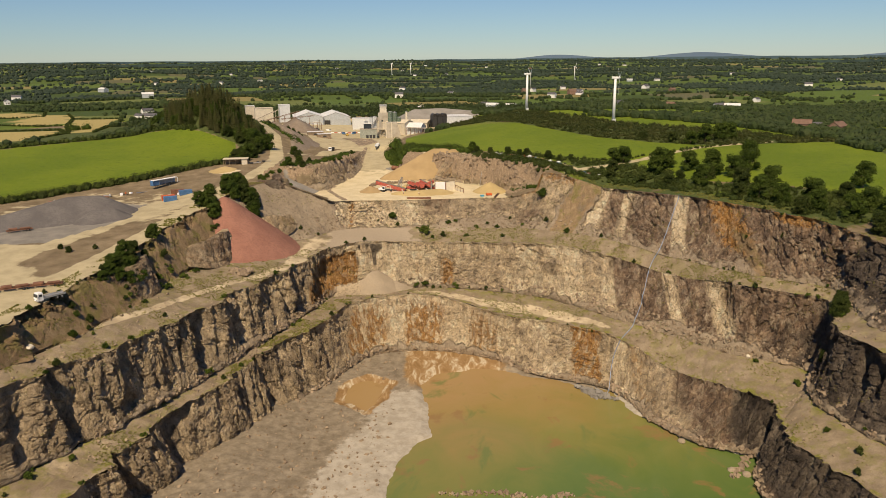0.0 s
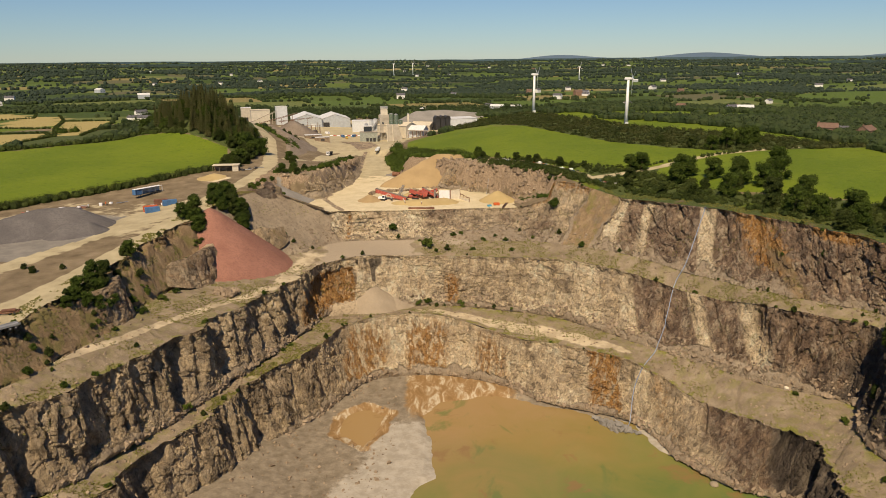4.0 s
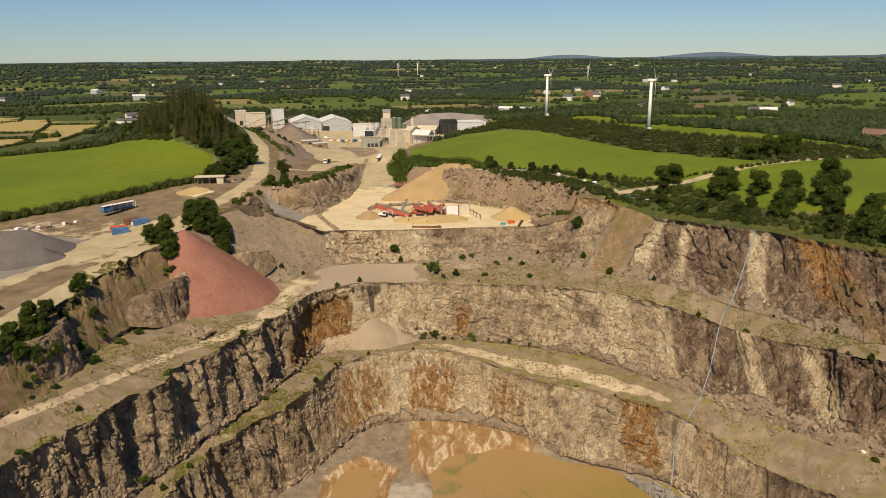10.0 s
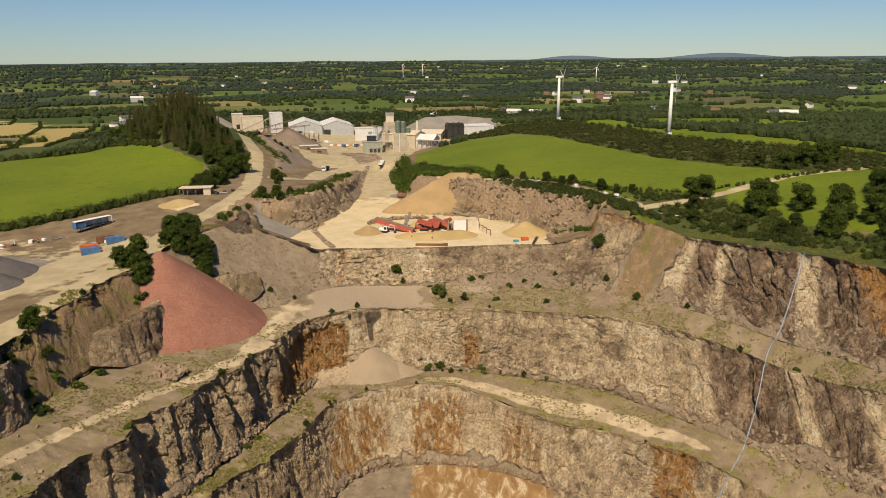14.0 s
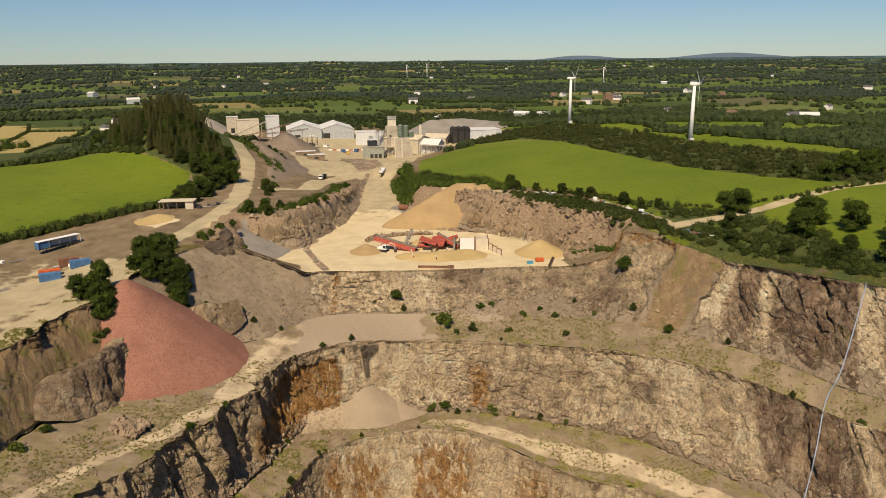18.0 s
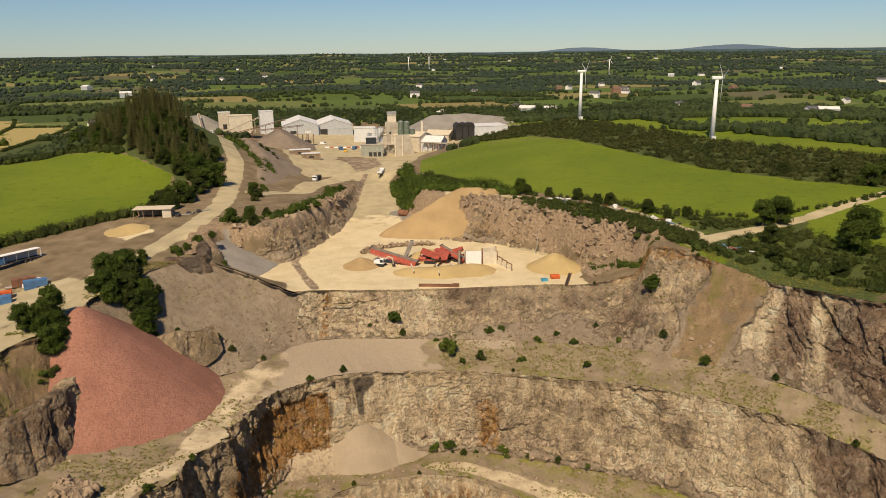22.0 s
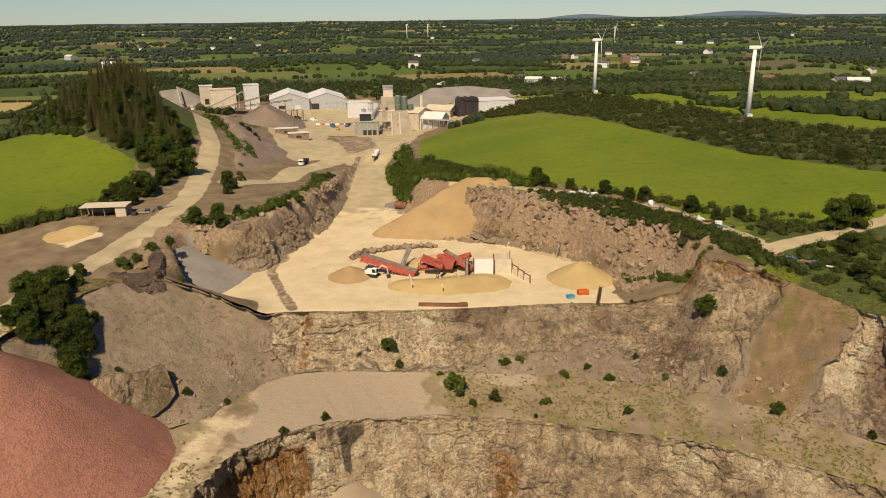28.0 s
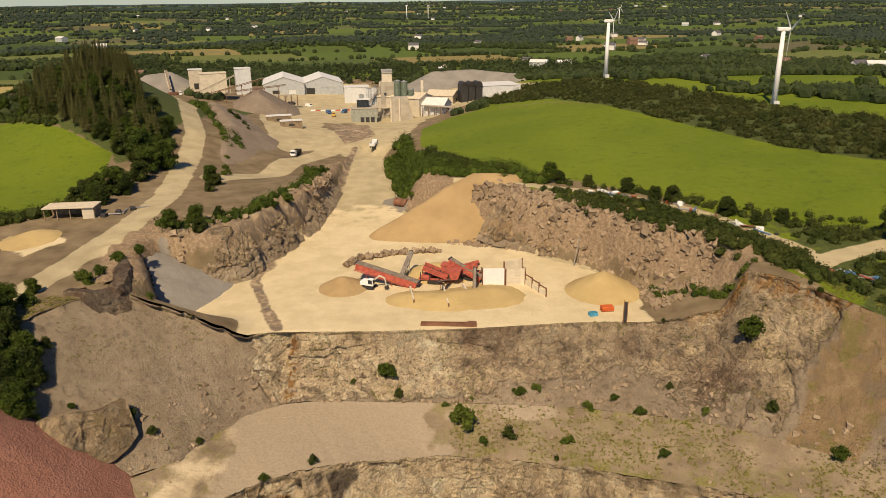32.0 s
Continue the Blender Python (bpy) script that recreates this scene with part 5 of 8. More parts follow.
LEDGE += [(61, 345, 53), (-95, 233, 52), (-98, 213, 53), (120, 284, 68), (137, 282, 66), (137, 234, 50), (134, 237, 50), (140, 240, 52), (126, 238, 26), (127, 199, 26), (117, 184, 24), (-105, 183, 30), (-112, 173, 29), (-114, 165, 29), (-83, 238, 29), (120, 205, 24), (123, 192, 24)]
for k, (x, y, z) in enumerate(LEDGE):
    p = PIT_BVH.find_nearest(Vector((x, y, z)))[0]
    s = (0.7, 1.1, 0.9, 1.5)[k % 4] * rng.uniform(0.8, 1.25)
    if (x, y) in ((-27, 364), (-10, 361), (-13, 346), (-9, 346), (137, 234), (134, 237), (140, 240), (49, 366)):
        s *= 1.6
    copy_thing(SHRUBS[k % 3], scaled(p.x, p.y, p.z - 0.1, rng.uniform(0, 360), s))
for k in range(90):
    # a scatter at the foot and the brow of the benches
    u = rng.uniform(0, 1)
    line = (MID_TOE, MID_CREST, UPPER_TOE, RIM, LOWER_CREST)[k % 5]
    seg = spline([(*q[:2], 60.0 if len(q) == 2 else q[2]) for q in line[1:16]], 20, False)
    q = seg[int(u * (len(seg) - 1))]
    if k % 5 == 3:
        q[2] = ground_z(q[0], q[1])
        if -62 < q[0] < 36 and q[1] > 370:
            continue
    p = PIT_BVH.find_nearest(Vector((q[0] + rng.uniform(-1.5, 1.5), q[1] + rng.uniform(-1.5, 1.5), q[2])))[0]
    copy_thing(SHRUBS[int(rng.integers(0, 3))], scaled(p.x, p.y, p.z - 0.1, rng.uniform(0, 360), rng.uniform(0.45, 1.2)))
for k in range(44):
    # bushes and saplings on the earthy slope under the haul road
    y = rng.uniform(206, 330)
    p = PIT_BVH.find_nearest(Vector((-112 + 0.10 * (y - 206) + rng.uniform(-3, 5), y, rng.uniform(55, 66))))[0]
    copy_thing(SHRUBS[k % 3], scaled(p.x, p.y, p.z - 0.1, rng.uniform(0, 360), rng.uniform(0.5, 1.5)))
# shrubs by the haul road and the left cutting
for x, y, s in ((-102, 369, 2.2), (-104, 364, 1.6), (-96, 381, 2.0), (-94, 385, 1.6), (-93, 393, 2.0), (-90, 398, 1.6), (-89, 404, 1.8), (-92, 420, 2.0), (-78, 424, 2.0), (-74, 428, 1.8), (-70, 431, 2.0), (-66, 437, 1.7), (-63, 444, 1.7), (-62, 498, 2.2), (-66, 503, 1.5), (-96, 488, 1.6), (-100, 500, 1.4), (-104, 515, 1.2), (-112, 570, 2.4), (-108, 562, 2.0), (-118, 580, 2.6), (-124, 588, 2.4), (-100, 352, 1.6), (-130, 262, 1.0), (-124, 214, 0.8), (-116, 214, 1.2), (-34, 500, 1.6), (-31, 484, 1.4), (-27, 478, 1.4), (-12, 446, 1.6), (2, 442, 1.6), (-4, 444, 1.2)):
    plant(SHRUBS[int(rng.integers(0, 3))], x, y, s)
for keep_away in TREES + SHRUBS + CONIFERS:
    for part_of in keep_away.children:
        bpy.data.objects.remove(part_of)
    bpy.data.objects.remove(keep_away)


# ---- hedges, scrub and woods: too many to count ----
def along_line(line, step, wide):
    pts = []
    for a, b in zip(line[:-1], line[1:]):
        n = max(1, int(math.dist(a, b) / step))
        for k in range(n):
            t = (k + rng.random()) / n
            pts.append((a[0] + (b[0] - a[0]) * t + rng.uniform(-wide, wide), a[1] + (b[1] - a[1]) * t + rng.uniform(-wide, wide)))
    return pts


def bushes(name, pts, lo, hi, mat, leaves, leaf, label, seed, tall=1.0, sub=2):
    x, y = np.array(pts).T
    r = rng.uniform(lo, hi, len(x))
    z = land(x, y) + r * 0.35 * tall
    ob = foliage(name, np.stack([x, y, z], 1), np.stack([r, r, r * tall], 1), mat, leaves, leaf, sub, seed)
    return tagged(ob, label, "hedge" if "hedge" in name else "scrub", kind="stuff")


def scatter(poly, n):
    p = np.array(poly)
    out = []
    while len(out) < n:
        q = rng.uniform(p.min(0), p.max(0), (4 * n, 2))
        out += [tuple(v) for v in q[poly_dist(q[:, 0], q[:, 1], poly) < 0]]
    return out[:n]


HEDGE_LEFT = [(-245, 300), (-228, 326), (-211, 345), (-197, 365), (-184, 378), (-172, 389), (-161, 400), (-151, 411), (-141, 424), (-131, 432), (-126, 440)]
bushes("field_hedge", along_line(HEDGE_LEFT, 0.8, 1.6), 1.5, 3.0, LEAF_DARK, 150, 0.4, "unclipped dark green hedge along a field", 71, 1.1)
bushes("field_hedge", along_line([(-176, 522), (-222, 556), (-262, 531), (-334, 472)], 1.2, 1.5), 1.4, 2.8, LEAF_DARK, 50, 0.6, "dark hedge behind a bright green field", 72, 1.1)
bushes("field_hedge", along_line([(-40, 548), (-36, 520), (-31, 496), (-24, 486), (-8, 474), (4, 466), (18, 457)], 0.55, 3.2), 1.3, 2.8, LEAF_TREE, 130, 0.34, "tall overgrown hedge above the quarry yard", 73, 1.15)
bushes("field_hedge", along_line([(20, 456), (46, 436), (76, 413), (96, 404), (130, 414), (170, 432)], 2.0, 1.2), 0.7, 1.5, LEAF_DARK, 50, 0.4, "low straggling hedge along a field edge", 74)
bushes("cutting_scrub", along_line([(-93, 420), (-84, 417), (-77, 419), (-72, 430), (-67, 450), (-64, 470), (-64, 500), (-72, 512)], 0.9, 2.6), 0.8, 2.0, LEAF_TREE, 90, 0.34, "young trees and bushes along the brow of the cutting", 79, 1.1)
bushes("bank_scrub", along_line([(-104, 528), (-113, 548), (-121, 566), (-131, 584), (-144, 604), (-158, 640), (-166, 668)], 0.7, 3.6), 1.0, 2.4, LEAF_TREE, 60, 0.45, "dense bushes on the bank beside the haul road", 80, 1.0)
bushes("field_hedge", along_line([(-37, 560), (-30, 520), (-22, 494), (-4, 480), (10, 470)], 0.8, 3.0), 1.8, 3.2, LEAF_TREE, 130, 0.42, "tall overgrown hedge above the plant road", 81, 1.15)
inner = [q for q in scatter(SCRUB, 1300) if poly_dist(np.array([q[0]]), np.array([q[1]]), [tuple(v[:2]) for v in RIM_LINE[::6]])[0] > 2.5 and min(poly_dist(np.array([q[0]]), np.array([q[1]]), l, False)[0] for l in (TRACK_RIGHT, TRACK_JUNK)) > 4.5]
bushes("rim_scrub", [q for q in inner if vnoise(q[0] / 12, q[1] / 12, 0.5, 81) > -0.45], 0.6, 2.3, LEAF_DARK, 120, 0.36, "gorse and bramble scrub along the quarry rim", 75, 0.9)
brow = [(20, 436), (28, 429), (37, 419), (45, 410), (52, 402), (58, 393), (63, 384), (69, 374)]
bushes("rim_scrub", along_line(brow, 0.36, 3.2), 0.8, 2.3, LEAF_DARK, 120, 0.34, "dense dark scrub on the brow above the quarry platform", 76, 0.9)
bushes("rim_scrub", [q for q in scatter(BROW, 260) if poly_dist(np.array([q[0]]), np.array([q[1]]), TRACK_JUNK, False)[0] > 3.5], 0.7, 2.2, LEAF_DARK, 110, 0.36, "brambles and gorse between the track and the brow", 82, 0.9)
bushes("rim_scrub", along_line([(37, 398), (43, 394), (50, 389), (57, 383)], 1.0, 1.8), 0.8, 1.6, LEAF_TREE, 60, 0.4, "green bushes on the rocky ledge", 77)
bushes("field_hedge", along_line([(-302, 590), (-356, 694), (-398, 792), (-440, 866)], 1.5, 1.0) + along_line([(-430, 714), (-374, 692), (-358, 696)], 1.5, 1.0) + along_line([(-400, 640), (-333, 634), (-304, 590), (-308, 540)], 1.5, 1.0) + along_line([(-283, 594), (-314, 708), (-346, 792), (-398, 790)], 1.5, 1.0) + along_line([(-530, 806), (-474, 806), (-452, 834), (-480, 890)], 1.8, 1.0), 0.9, 1.7, LEAF_DARK, 40, 0.6, "low dark hedges between golden hay fields", 85)
bushes("field_hedge", along_line([(-318, 628), (-312, 634)], 0.8, 5.0), 2.2, 4.2, LEAF_TREE, 120, 0.6, "clump of green trees in a field corner", 86, 1.2)
bushes("heath_scrub", scatter(HEATH, 1900), 1.0, 2.9, LEAF_HEATH, 70, 0.5, "wide thicket of brown-green gorse and blackthorn", 78, 0.8, 1)

bushes("plant_woods", scatter([(-330, 800), (-205, 780), (-185, 815), (-60, 828), (-20, 850), (60, 820), (90, 745), (150, 760), (200, 860), (60, 960), (-120, 930), (-330, 980)], 900), 2.6, 5.2, LEAF_FAR, 60, 1.1, "broad belt of dark trees behind the works", 83, 1.1, 1)
bushes("plant_woods", scatter([(-262, 612), (-245, 610), (-225, 690), (-240, 770), (-300, 790), (-292, 700)], 230), 2.6, 5.0, LEAF_FAR, 60, 1.0, "dark mixed wood beside the upper yard", 84, 1.1, 1)


def cells(x, y):
    """Which field a point lies in, and how far its hedge is, in metres."""
    u = x * 0.0063 + y * 0.0023 + 0.18 * np.sin(y * 0.0059)
    w = -x * 0.0034 + y * 0.0094 + 0.25 * np.sin(x * 0.0048)
    row = np.floor(w)
    u = u + row * 0.37
    du, dw = np.abs(u - np.round(u)) / 0.0067, np.abs(w - np.round(w)) / 0.0100
    return row, np.floor(u), np.minimum(du, dw)


def in_fan(x, y):
    """The low open strip before the hay fields, which trees leave free."""
    return poly_dist(x, y, [(-262, 540), (-300, 640), (-340, 780), (-430, 900), (-560, 900), (-480, 620), (-360, 480)]) < 0


def country():
    g = np.random.default_rng(77)
    n = 420000
    r = np.exp(g.uniform(np.log(330), np.log(4600), n))
    a = g.uniform(-0.80, 0.80, n)
    x, y = r * np.sin(a) - 5, r * np.cos(a) + 160
    near = np.hypot(x, y - 400)
    row, col, edge = cells(x, y)
    clear = (poly_dist(x, y, HEATH) > 4) & (poly_dist(x, y, PLANT) > 14) & (poly_dist(x, y, FIELD_RIGHT) > 4) & (poly_dist(x, y, FIELD_LEFT) > 4) & (poly_dist(x, y, FIELD_FAR_RIGHT) > 3) & (near > 235) & (y > 330)
    clear &= (poly_dist(x, y, HAY_A) > 4) & (poly_dist(x, y, HAY_B) > 4) & (poly_dist(x, y, HAY_C) > 4) & (poly_dist(x, y, HAY_D) > 4) & (poly_dist(x, y, GREEN_STRIP) > 2) & ~(in_fan(x, y))
    clear &= ~((x > -215) & (x < -110) & (y < 700))
    wood = (lattice(row, col, row * 0, 91) < 0.2) | (fbm(x / 330, y / 330, 0.5, 92, 3) > 0.22)
    hedge = edge < np.clip(r / 550, 1.5, 6)
    clump = np.where(r < 1100, 2.0, 1.0) * 0.08 + np.where(r < 1100, 1.5, 1.0) * 0.55 * smooth(-0.15, 0.3, fbm(x / 70, y / 70, 0.5, 94, 3))
    take = clear & ((hedge & (g.random(n) < clump)) | (wood & (g.random(n) < 0.2)) | (g.random(n) < 0.0015))
    x, y, r = x[take], y[take], r[take]
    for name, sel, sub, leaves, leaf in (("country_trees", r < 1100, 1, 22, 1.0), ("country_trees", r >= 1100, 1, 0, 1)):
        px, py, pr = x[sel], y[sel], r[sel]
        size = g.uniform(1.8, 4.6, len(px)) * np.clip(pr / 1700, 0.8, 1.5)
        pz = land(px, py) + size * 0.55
        # the far set takes the leaf colour with haze mixed in
        ob = foliage(name, np.stack([px, py, pz], 1), np.stack([size * 1.15, size * 1.15, size], 1), LEAF_FAR if leaves else LEAF_HAZED, leaves, leaf, sub, 93, core=0.95)
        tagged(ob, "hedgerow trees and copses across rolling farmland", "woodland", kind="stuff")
    return len(x)


COUNT = country()


# ---- heaps ----
def heap(name, apex, slope, mat, label, category, floor=None, step=0.8, rough=0.35, reach=45, seed=0, foot=0.0):
    """A tipped heap: the highest of cones along its apex line, kept where it stands clear of the ground."""
    ax = np.array(apex, float)
    lo, hi = ax[:, :2].min(0) - reach, ax[:, :2].max(0) + reach
    x, y = np.meshgrid(np.arange(lo[0], hi[0], step), np.arange(lo[1], hi[1], step))
    z = np.full(x.shape, -1e9)
    pairs = list(zip(ax[:-1], ax[1:])) or [(ax[0], ax[0])]
    for a, b in pairs:
        for k in np.linspace(0, 1, 14):
            q = a + (b - a) * k
            d = np.hypot(x - q[0], y - q[1])
            z = np.maximum(z, q[2] - slope * (np.sqrt(d * d + 1.2) - 1.1))
    z = z + rough * fbm(x / 5, y / 5, 0.5, 100 + seed, 4) + rough * 0.35 * vnoise(x / 0.9, y / 0.9, 0.5, 110 + seed)
    base = land(x, y) if floor is None else np.full(x.shape, float(floor))
    f = grid_faces(*x.shape)
    ok = (z > base - 0.5 + foot).ravel()[f].all(1)
    used, inv = np.unique(f[ok], return_inverse=True)
    v = np.stack([x, y, np.maximum(z, base - 0.6)], -1).reshape(-1, 3)[used]
    org = np.array([ax[:, 0].mean(), ax[:, 1].mean(), base.min()])
    ob = mesh_from(name, v - org, inv.reshape(-1, 4), mat, smooth_faces=True)
    ob.location = org
    return tagged(ob, label, category)


heap("red_stone_mound", [(-101.5, 331.5, 75), (-101, 330, 74.9)], 0.79, RED_STONE, "large tipped heap of brick-red crushed stone", "stone heap", floor=48.7, reach=40, rough=0.35, seed=1)
heap("grey_gravel_mound", [(-35, 348.5, 36.8)], 0.8, BUFF_STONE, "steep cone of grey-buff gravel against the rock face", "gravel heap", floor=23.5, reach=24, seed=2)
heap("grey_gravel_mound", [(-27, 351, 32.4), (-24, 351, 31)], 0.62, BUFF_STONE, "lower shoulder of grey-buff gravel under the rock face", "gravel heap", floor=23.5, reach=18, seed=15)
heap("rubble_mound", [(-60, 342, 32.5), (-54, 344, 33), (-47, 345, 32), (-42, 345, 31)], 0.55, RUBBLE, "spill of pale rubble under the rock face", "rubble heap", floor=23.5, reach=22, rough=0.8, seed=3)
heap("sand_mound", [(8, 462, 80.2), (2, 463, 80.4), (-5, 463, 80.4), (-13, 459, 77.2), (-21, 454, 73.0), (-29, 450, 69), (-34, 448, 66.8)], 0.80, SAND_BROWN, "long golden-brown sand heap tipped over the edge", "sand heap", reach=28, seed=4)
heap("sand_mound", [(26.8, 402, 68.8)], 0.6, SAND, "rounded cone of golden sand on the platform", "sand heap", reach=14, seed=5)
heap("sand_mound", [(-40.6, 404.5, 66.4)], 0.5, SAND_BROWN, "low heap of damp sand beside the screening machine", "sand heap", reach=10, seed=6)
heap("sand_mound", [(-23.3, 396.5, 65), (-14.6, 395.6, 65.5), (-1.6, 398.8, 65.9)], 0.33, SAND, "spread of screened sand before the machines", "sand heap", reach=12, seed=7)
heap("sand_mound", [(-17.9, 414, 66.8), (-13.5, 414, 66.8)], 0.5, SAND, "heap of sand behind the screening machine", "sand heap", reach=10, seed=12)
heap("grey_gravel_mound", [(-95, 408, 73.5), (-91, 398, 71)], 0.42, GREY_STONE, "blue-grey gravel mound against a rock wall", "gravel heap", reach=26, seed=8)
heap("brown_stone_mound", [(-102, 500, 72.5), (-108, 530, 79), (-116, 562, 83), (-137, 602, 86)], 0.55, BROWN_STONE, "long brown bank of crushed stone below the road", "stone heap", reach=34, seed=9)
heap("brown_stone_mound", [(-132, 672, 82), (-140, 700, 82)], 0.6, BROWN_STONE, "brown conical stone heap in the plant yard", "stone heap", reach=30, seed=10)
heap("dark_gravel_mound", [(-186, 292, 74), (-165, 314, 78.5), (-154, 320, 78)], 0.55, DARK_STONE, "long dark gravel heap with tipped ridges", "gravel heap", reach=24, seed=11)
heap("dark_gravel_mound", [(-150, 305, 74), (-144, 310, 74)], 0.55, DARK_STONE, "grey gravel heap beside the haul road", "gravel heap", reach=14, seed=13)
heap("sand_patch", [(-124, 412, 77.2)], 0.3, SAND, "low spread of orange sand by the road", "sand heap", reach=10, seed=14)


# ---- loose stone ----
def boulders(name, pts, sizes, mat, label, seed):
    g = np.random.default_rng(seed)
    n = len(pts)
    tv = np.array([(x, y, z) for x in (-1, 1) for y in (-1, 1) for z in (-1, 1)], float) * 0.75
    tf = np.array([(0, 1, 3, 2), (4, 6, 7, 5), (0, 4, 5, 1), (2, 3, 7, 6), (0, 2, 6, 4), (1, 5, 7, 3)])
    p = tv[None] * (1 + 0.35 * g.uniform(-1, 1, (n, 8, 3))) * g.uniform(0.45, 1.25, (n, 1, 3))
    ax = g.normal(size=(n, 3, 3))
    turn = np.linalg.qr(ax)[0]
    p = np.einsum("nij,nkj->nki", turn, p) * np.asarray(sizes)[:, None, None] + np.asarray(pts)[:, None]
    ob = mesh_from(name, p.reshape(-1, 3), (tf[None] + (np.arange(n) * len(tv))[:, None, None]).reshape(-1, 4), mat)
    return tagged(ob, label, "rubble", kind="stuff")


def on_mesh(name, n, pick, seed):
    """Random places on an object's faces, picked by a rule on place and slope."""
    g = np.random.default_rng(seed)
    me = bpy.data.objects[name].data
    co = np.empty(len(me.vertices) * 3, np.float32)
    me.vertices.foreach_get("co", co)
    idx = np.empty(len(me.polygons) * 4, np.int32)
    me.polygons.foreach_get("vertices", idx)
    quad = co.reshape(-1, 3)[idx.reshape(-1, 4)]
    quad = quad[pick(quad.mean(1))]
    quad = quad[g.integers(0, len(quad), n)]
    u, w = g.random((2, n, 1))
    return quad[:, 0] * (1 - u) * (1 - w) + quad[:, 1] * u * (1 - w) + quad[:, 2] * u * w + quad[:, 3] * (1 - u) * w


STONE_MIX = heap_material("loose_stone", (0.22, 0.165, 0.11), (0.37, 0.285, 0.195), (0.17, 0.125, 0.085), 2.0)
g = np.random.default_rng(9)
for name, n, lo, hi, label, pick in (
    ("lower_bench", 1500, 0.15, 0.6, "loose stones strewn over the lower bench", lambda c: c[:, 1] > 165),
    ("middle_bench", 1300, 0.15, 0.55, "loose stones strewn over the middle bench", lambda c: (c[:, 1] > 170) & ~((c[:, 0] > -64) & (c[:, 0] < -12) & (c[:, 1] > 335))),
    ("pit_floor", 2600, 0.15, 0.8, "loose rock and rubble on the quarry floor", lambda c: (c[:, 1] > 185) & (c[:, 2] > 0.7) & (c[:, 0] < -20)),
    ("upper_rock_face", 1500, 0.2, 0.75, "fallen blocks along the foot of the upper face", lambda c: (c[:, 1] > 200) & (c[:, 2] < 58) & (c[:, 0] > -80)),
    ("middle_rock_face", 1500, 0.25, 1.0, "fallen blocks along the foot of the middle face", lambda c: (c[:, 1] > 190) & (c[:, 2] < 30)),
    ("lower_rock_face", 1100, 0.25, 1.1, "fallen blocks at the water's edge", lambda c: (c[:, 1] > 190) & (c[:, 2] < 3.5)),
):
    pts = on_mesh(name, n, pick, 200 + n)
    boulders("loose_stones", pts, lo + (hi - lo) * g.random(len(pts)) ** 3, STONE_MIX, label, n)
q = [v for v in scatter([(2.7, 461.6), (33, 426.9), (56.8, 394.5), (37.3, 388), (33, 409.6), (22.2, 424.8), (2.7, 435.6), (-14.6, 439.9), (-12.5, 459.4)], 1500)]
q += [v for v in scatter([(-98, 424), (-70, 430), (-58, 470), (-57, 500), (-62, 500), (-70, 424), (-84, 408)], 500)]
qx, qy = np.array(q).T
boulders("slope_blocks", np.stack([qx, qy, land(qx, qy)], 1), 0.25 + 1.1 * g.random(len(q)) ** 2.6, STONE_MIX, "broken rock blocks on the cut slopes round the platform", 61)
q = np.array(scatter([(-88, 285), (-80, 283), (-79, 288), (-88, 292)], 260))
boulders("grey_rock_pile", np.column_stack([q, 51.2 + 1.1 * g.random(len(q))]), 0.4 + 0.45 * g.random(len(q)), STONE_MIX, "pile of grey broken rock at the foot of the red heap", 62)
q = np.array(along_line([(-41.7, 420.5), (-38.4, 425.9), (-28.7, 430.7), (-15.7, 432.4)], 0.35, 0.7))
boulders("rock_row", np.column_stack([q, 63.8 + 0.9 * g.random(len(q))]), 0.5 + 0.6 * g.random(len(q)), STONE_MIX, "curved row of dumped boulders behind the machines", 64)
q = np.array(along_line([(-2, 206), (18, 206), (30, 203), (42, 205)], 0.5, 1.0) + along_line([(96, 214), (104, 222), (108, 232)], 0.4, 1.2))
boulders("water_rocks", np.column_stack([q, 0.05 + 0.35 * g.random(len(q))]), 0.3 + 0.8 * g.random(len(q)) ** 2, STONE_MIX, "half-drowned brown rocks in the pond", 65)
q = np.array(scatter([(56, 284), (66, 279), (71, 271), (62, 273)], 160))
boulders("grey_rock_pile", np.column_stack([q, 0.1 + 0.8 * g.random(len(q))]), 0.4 + 0.6 * g.random(len(q)), GREY_STONE, "spit of grey broken rock in the pond", 63)


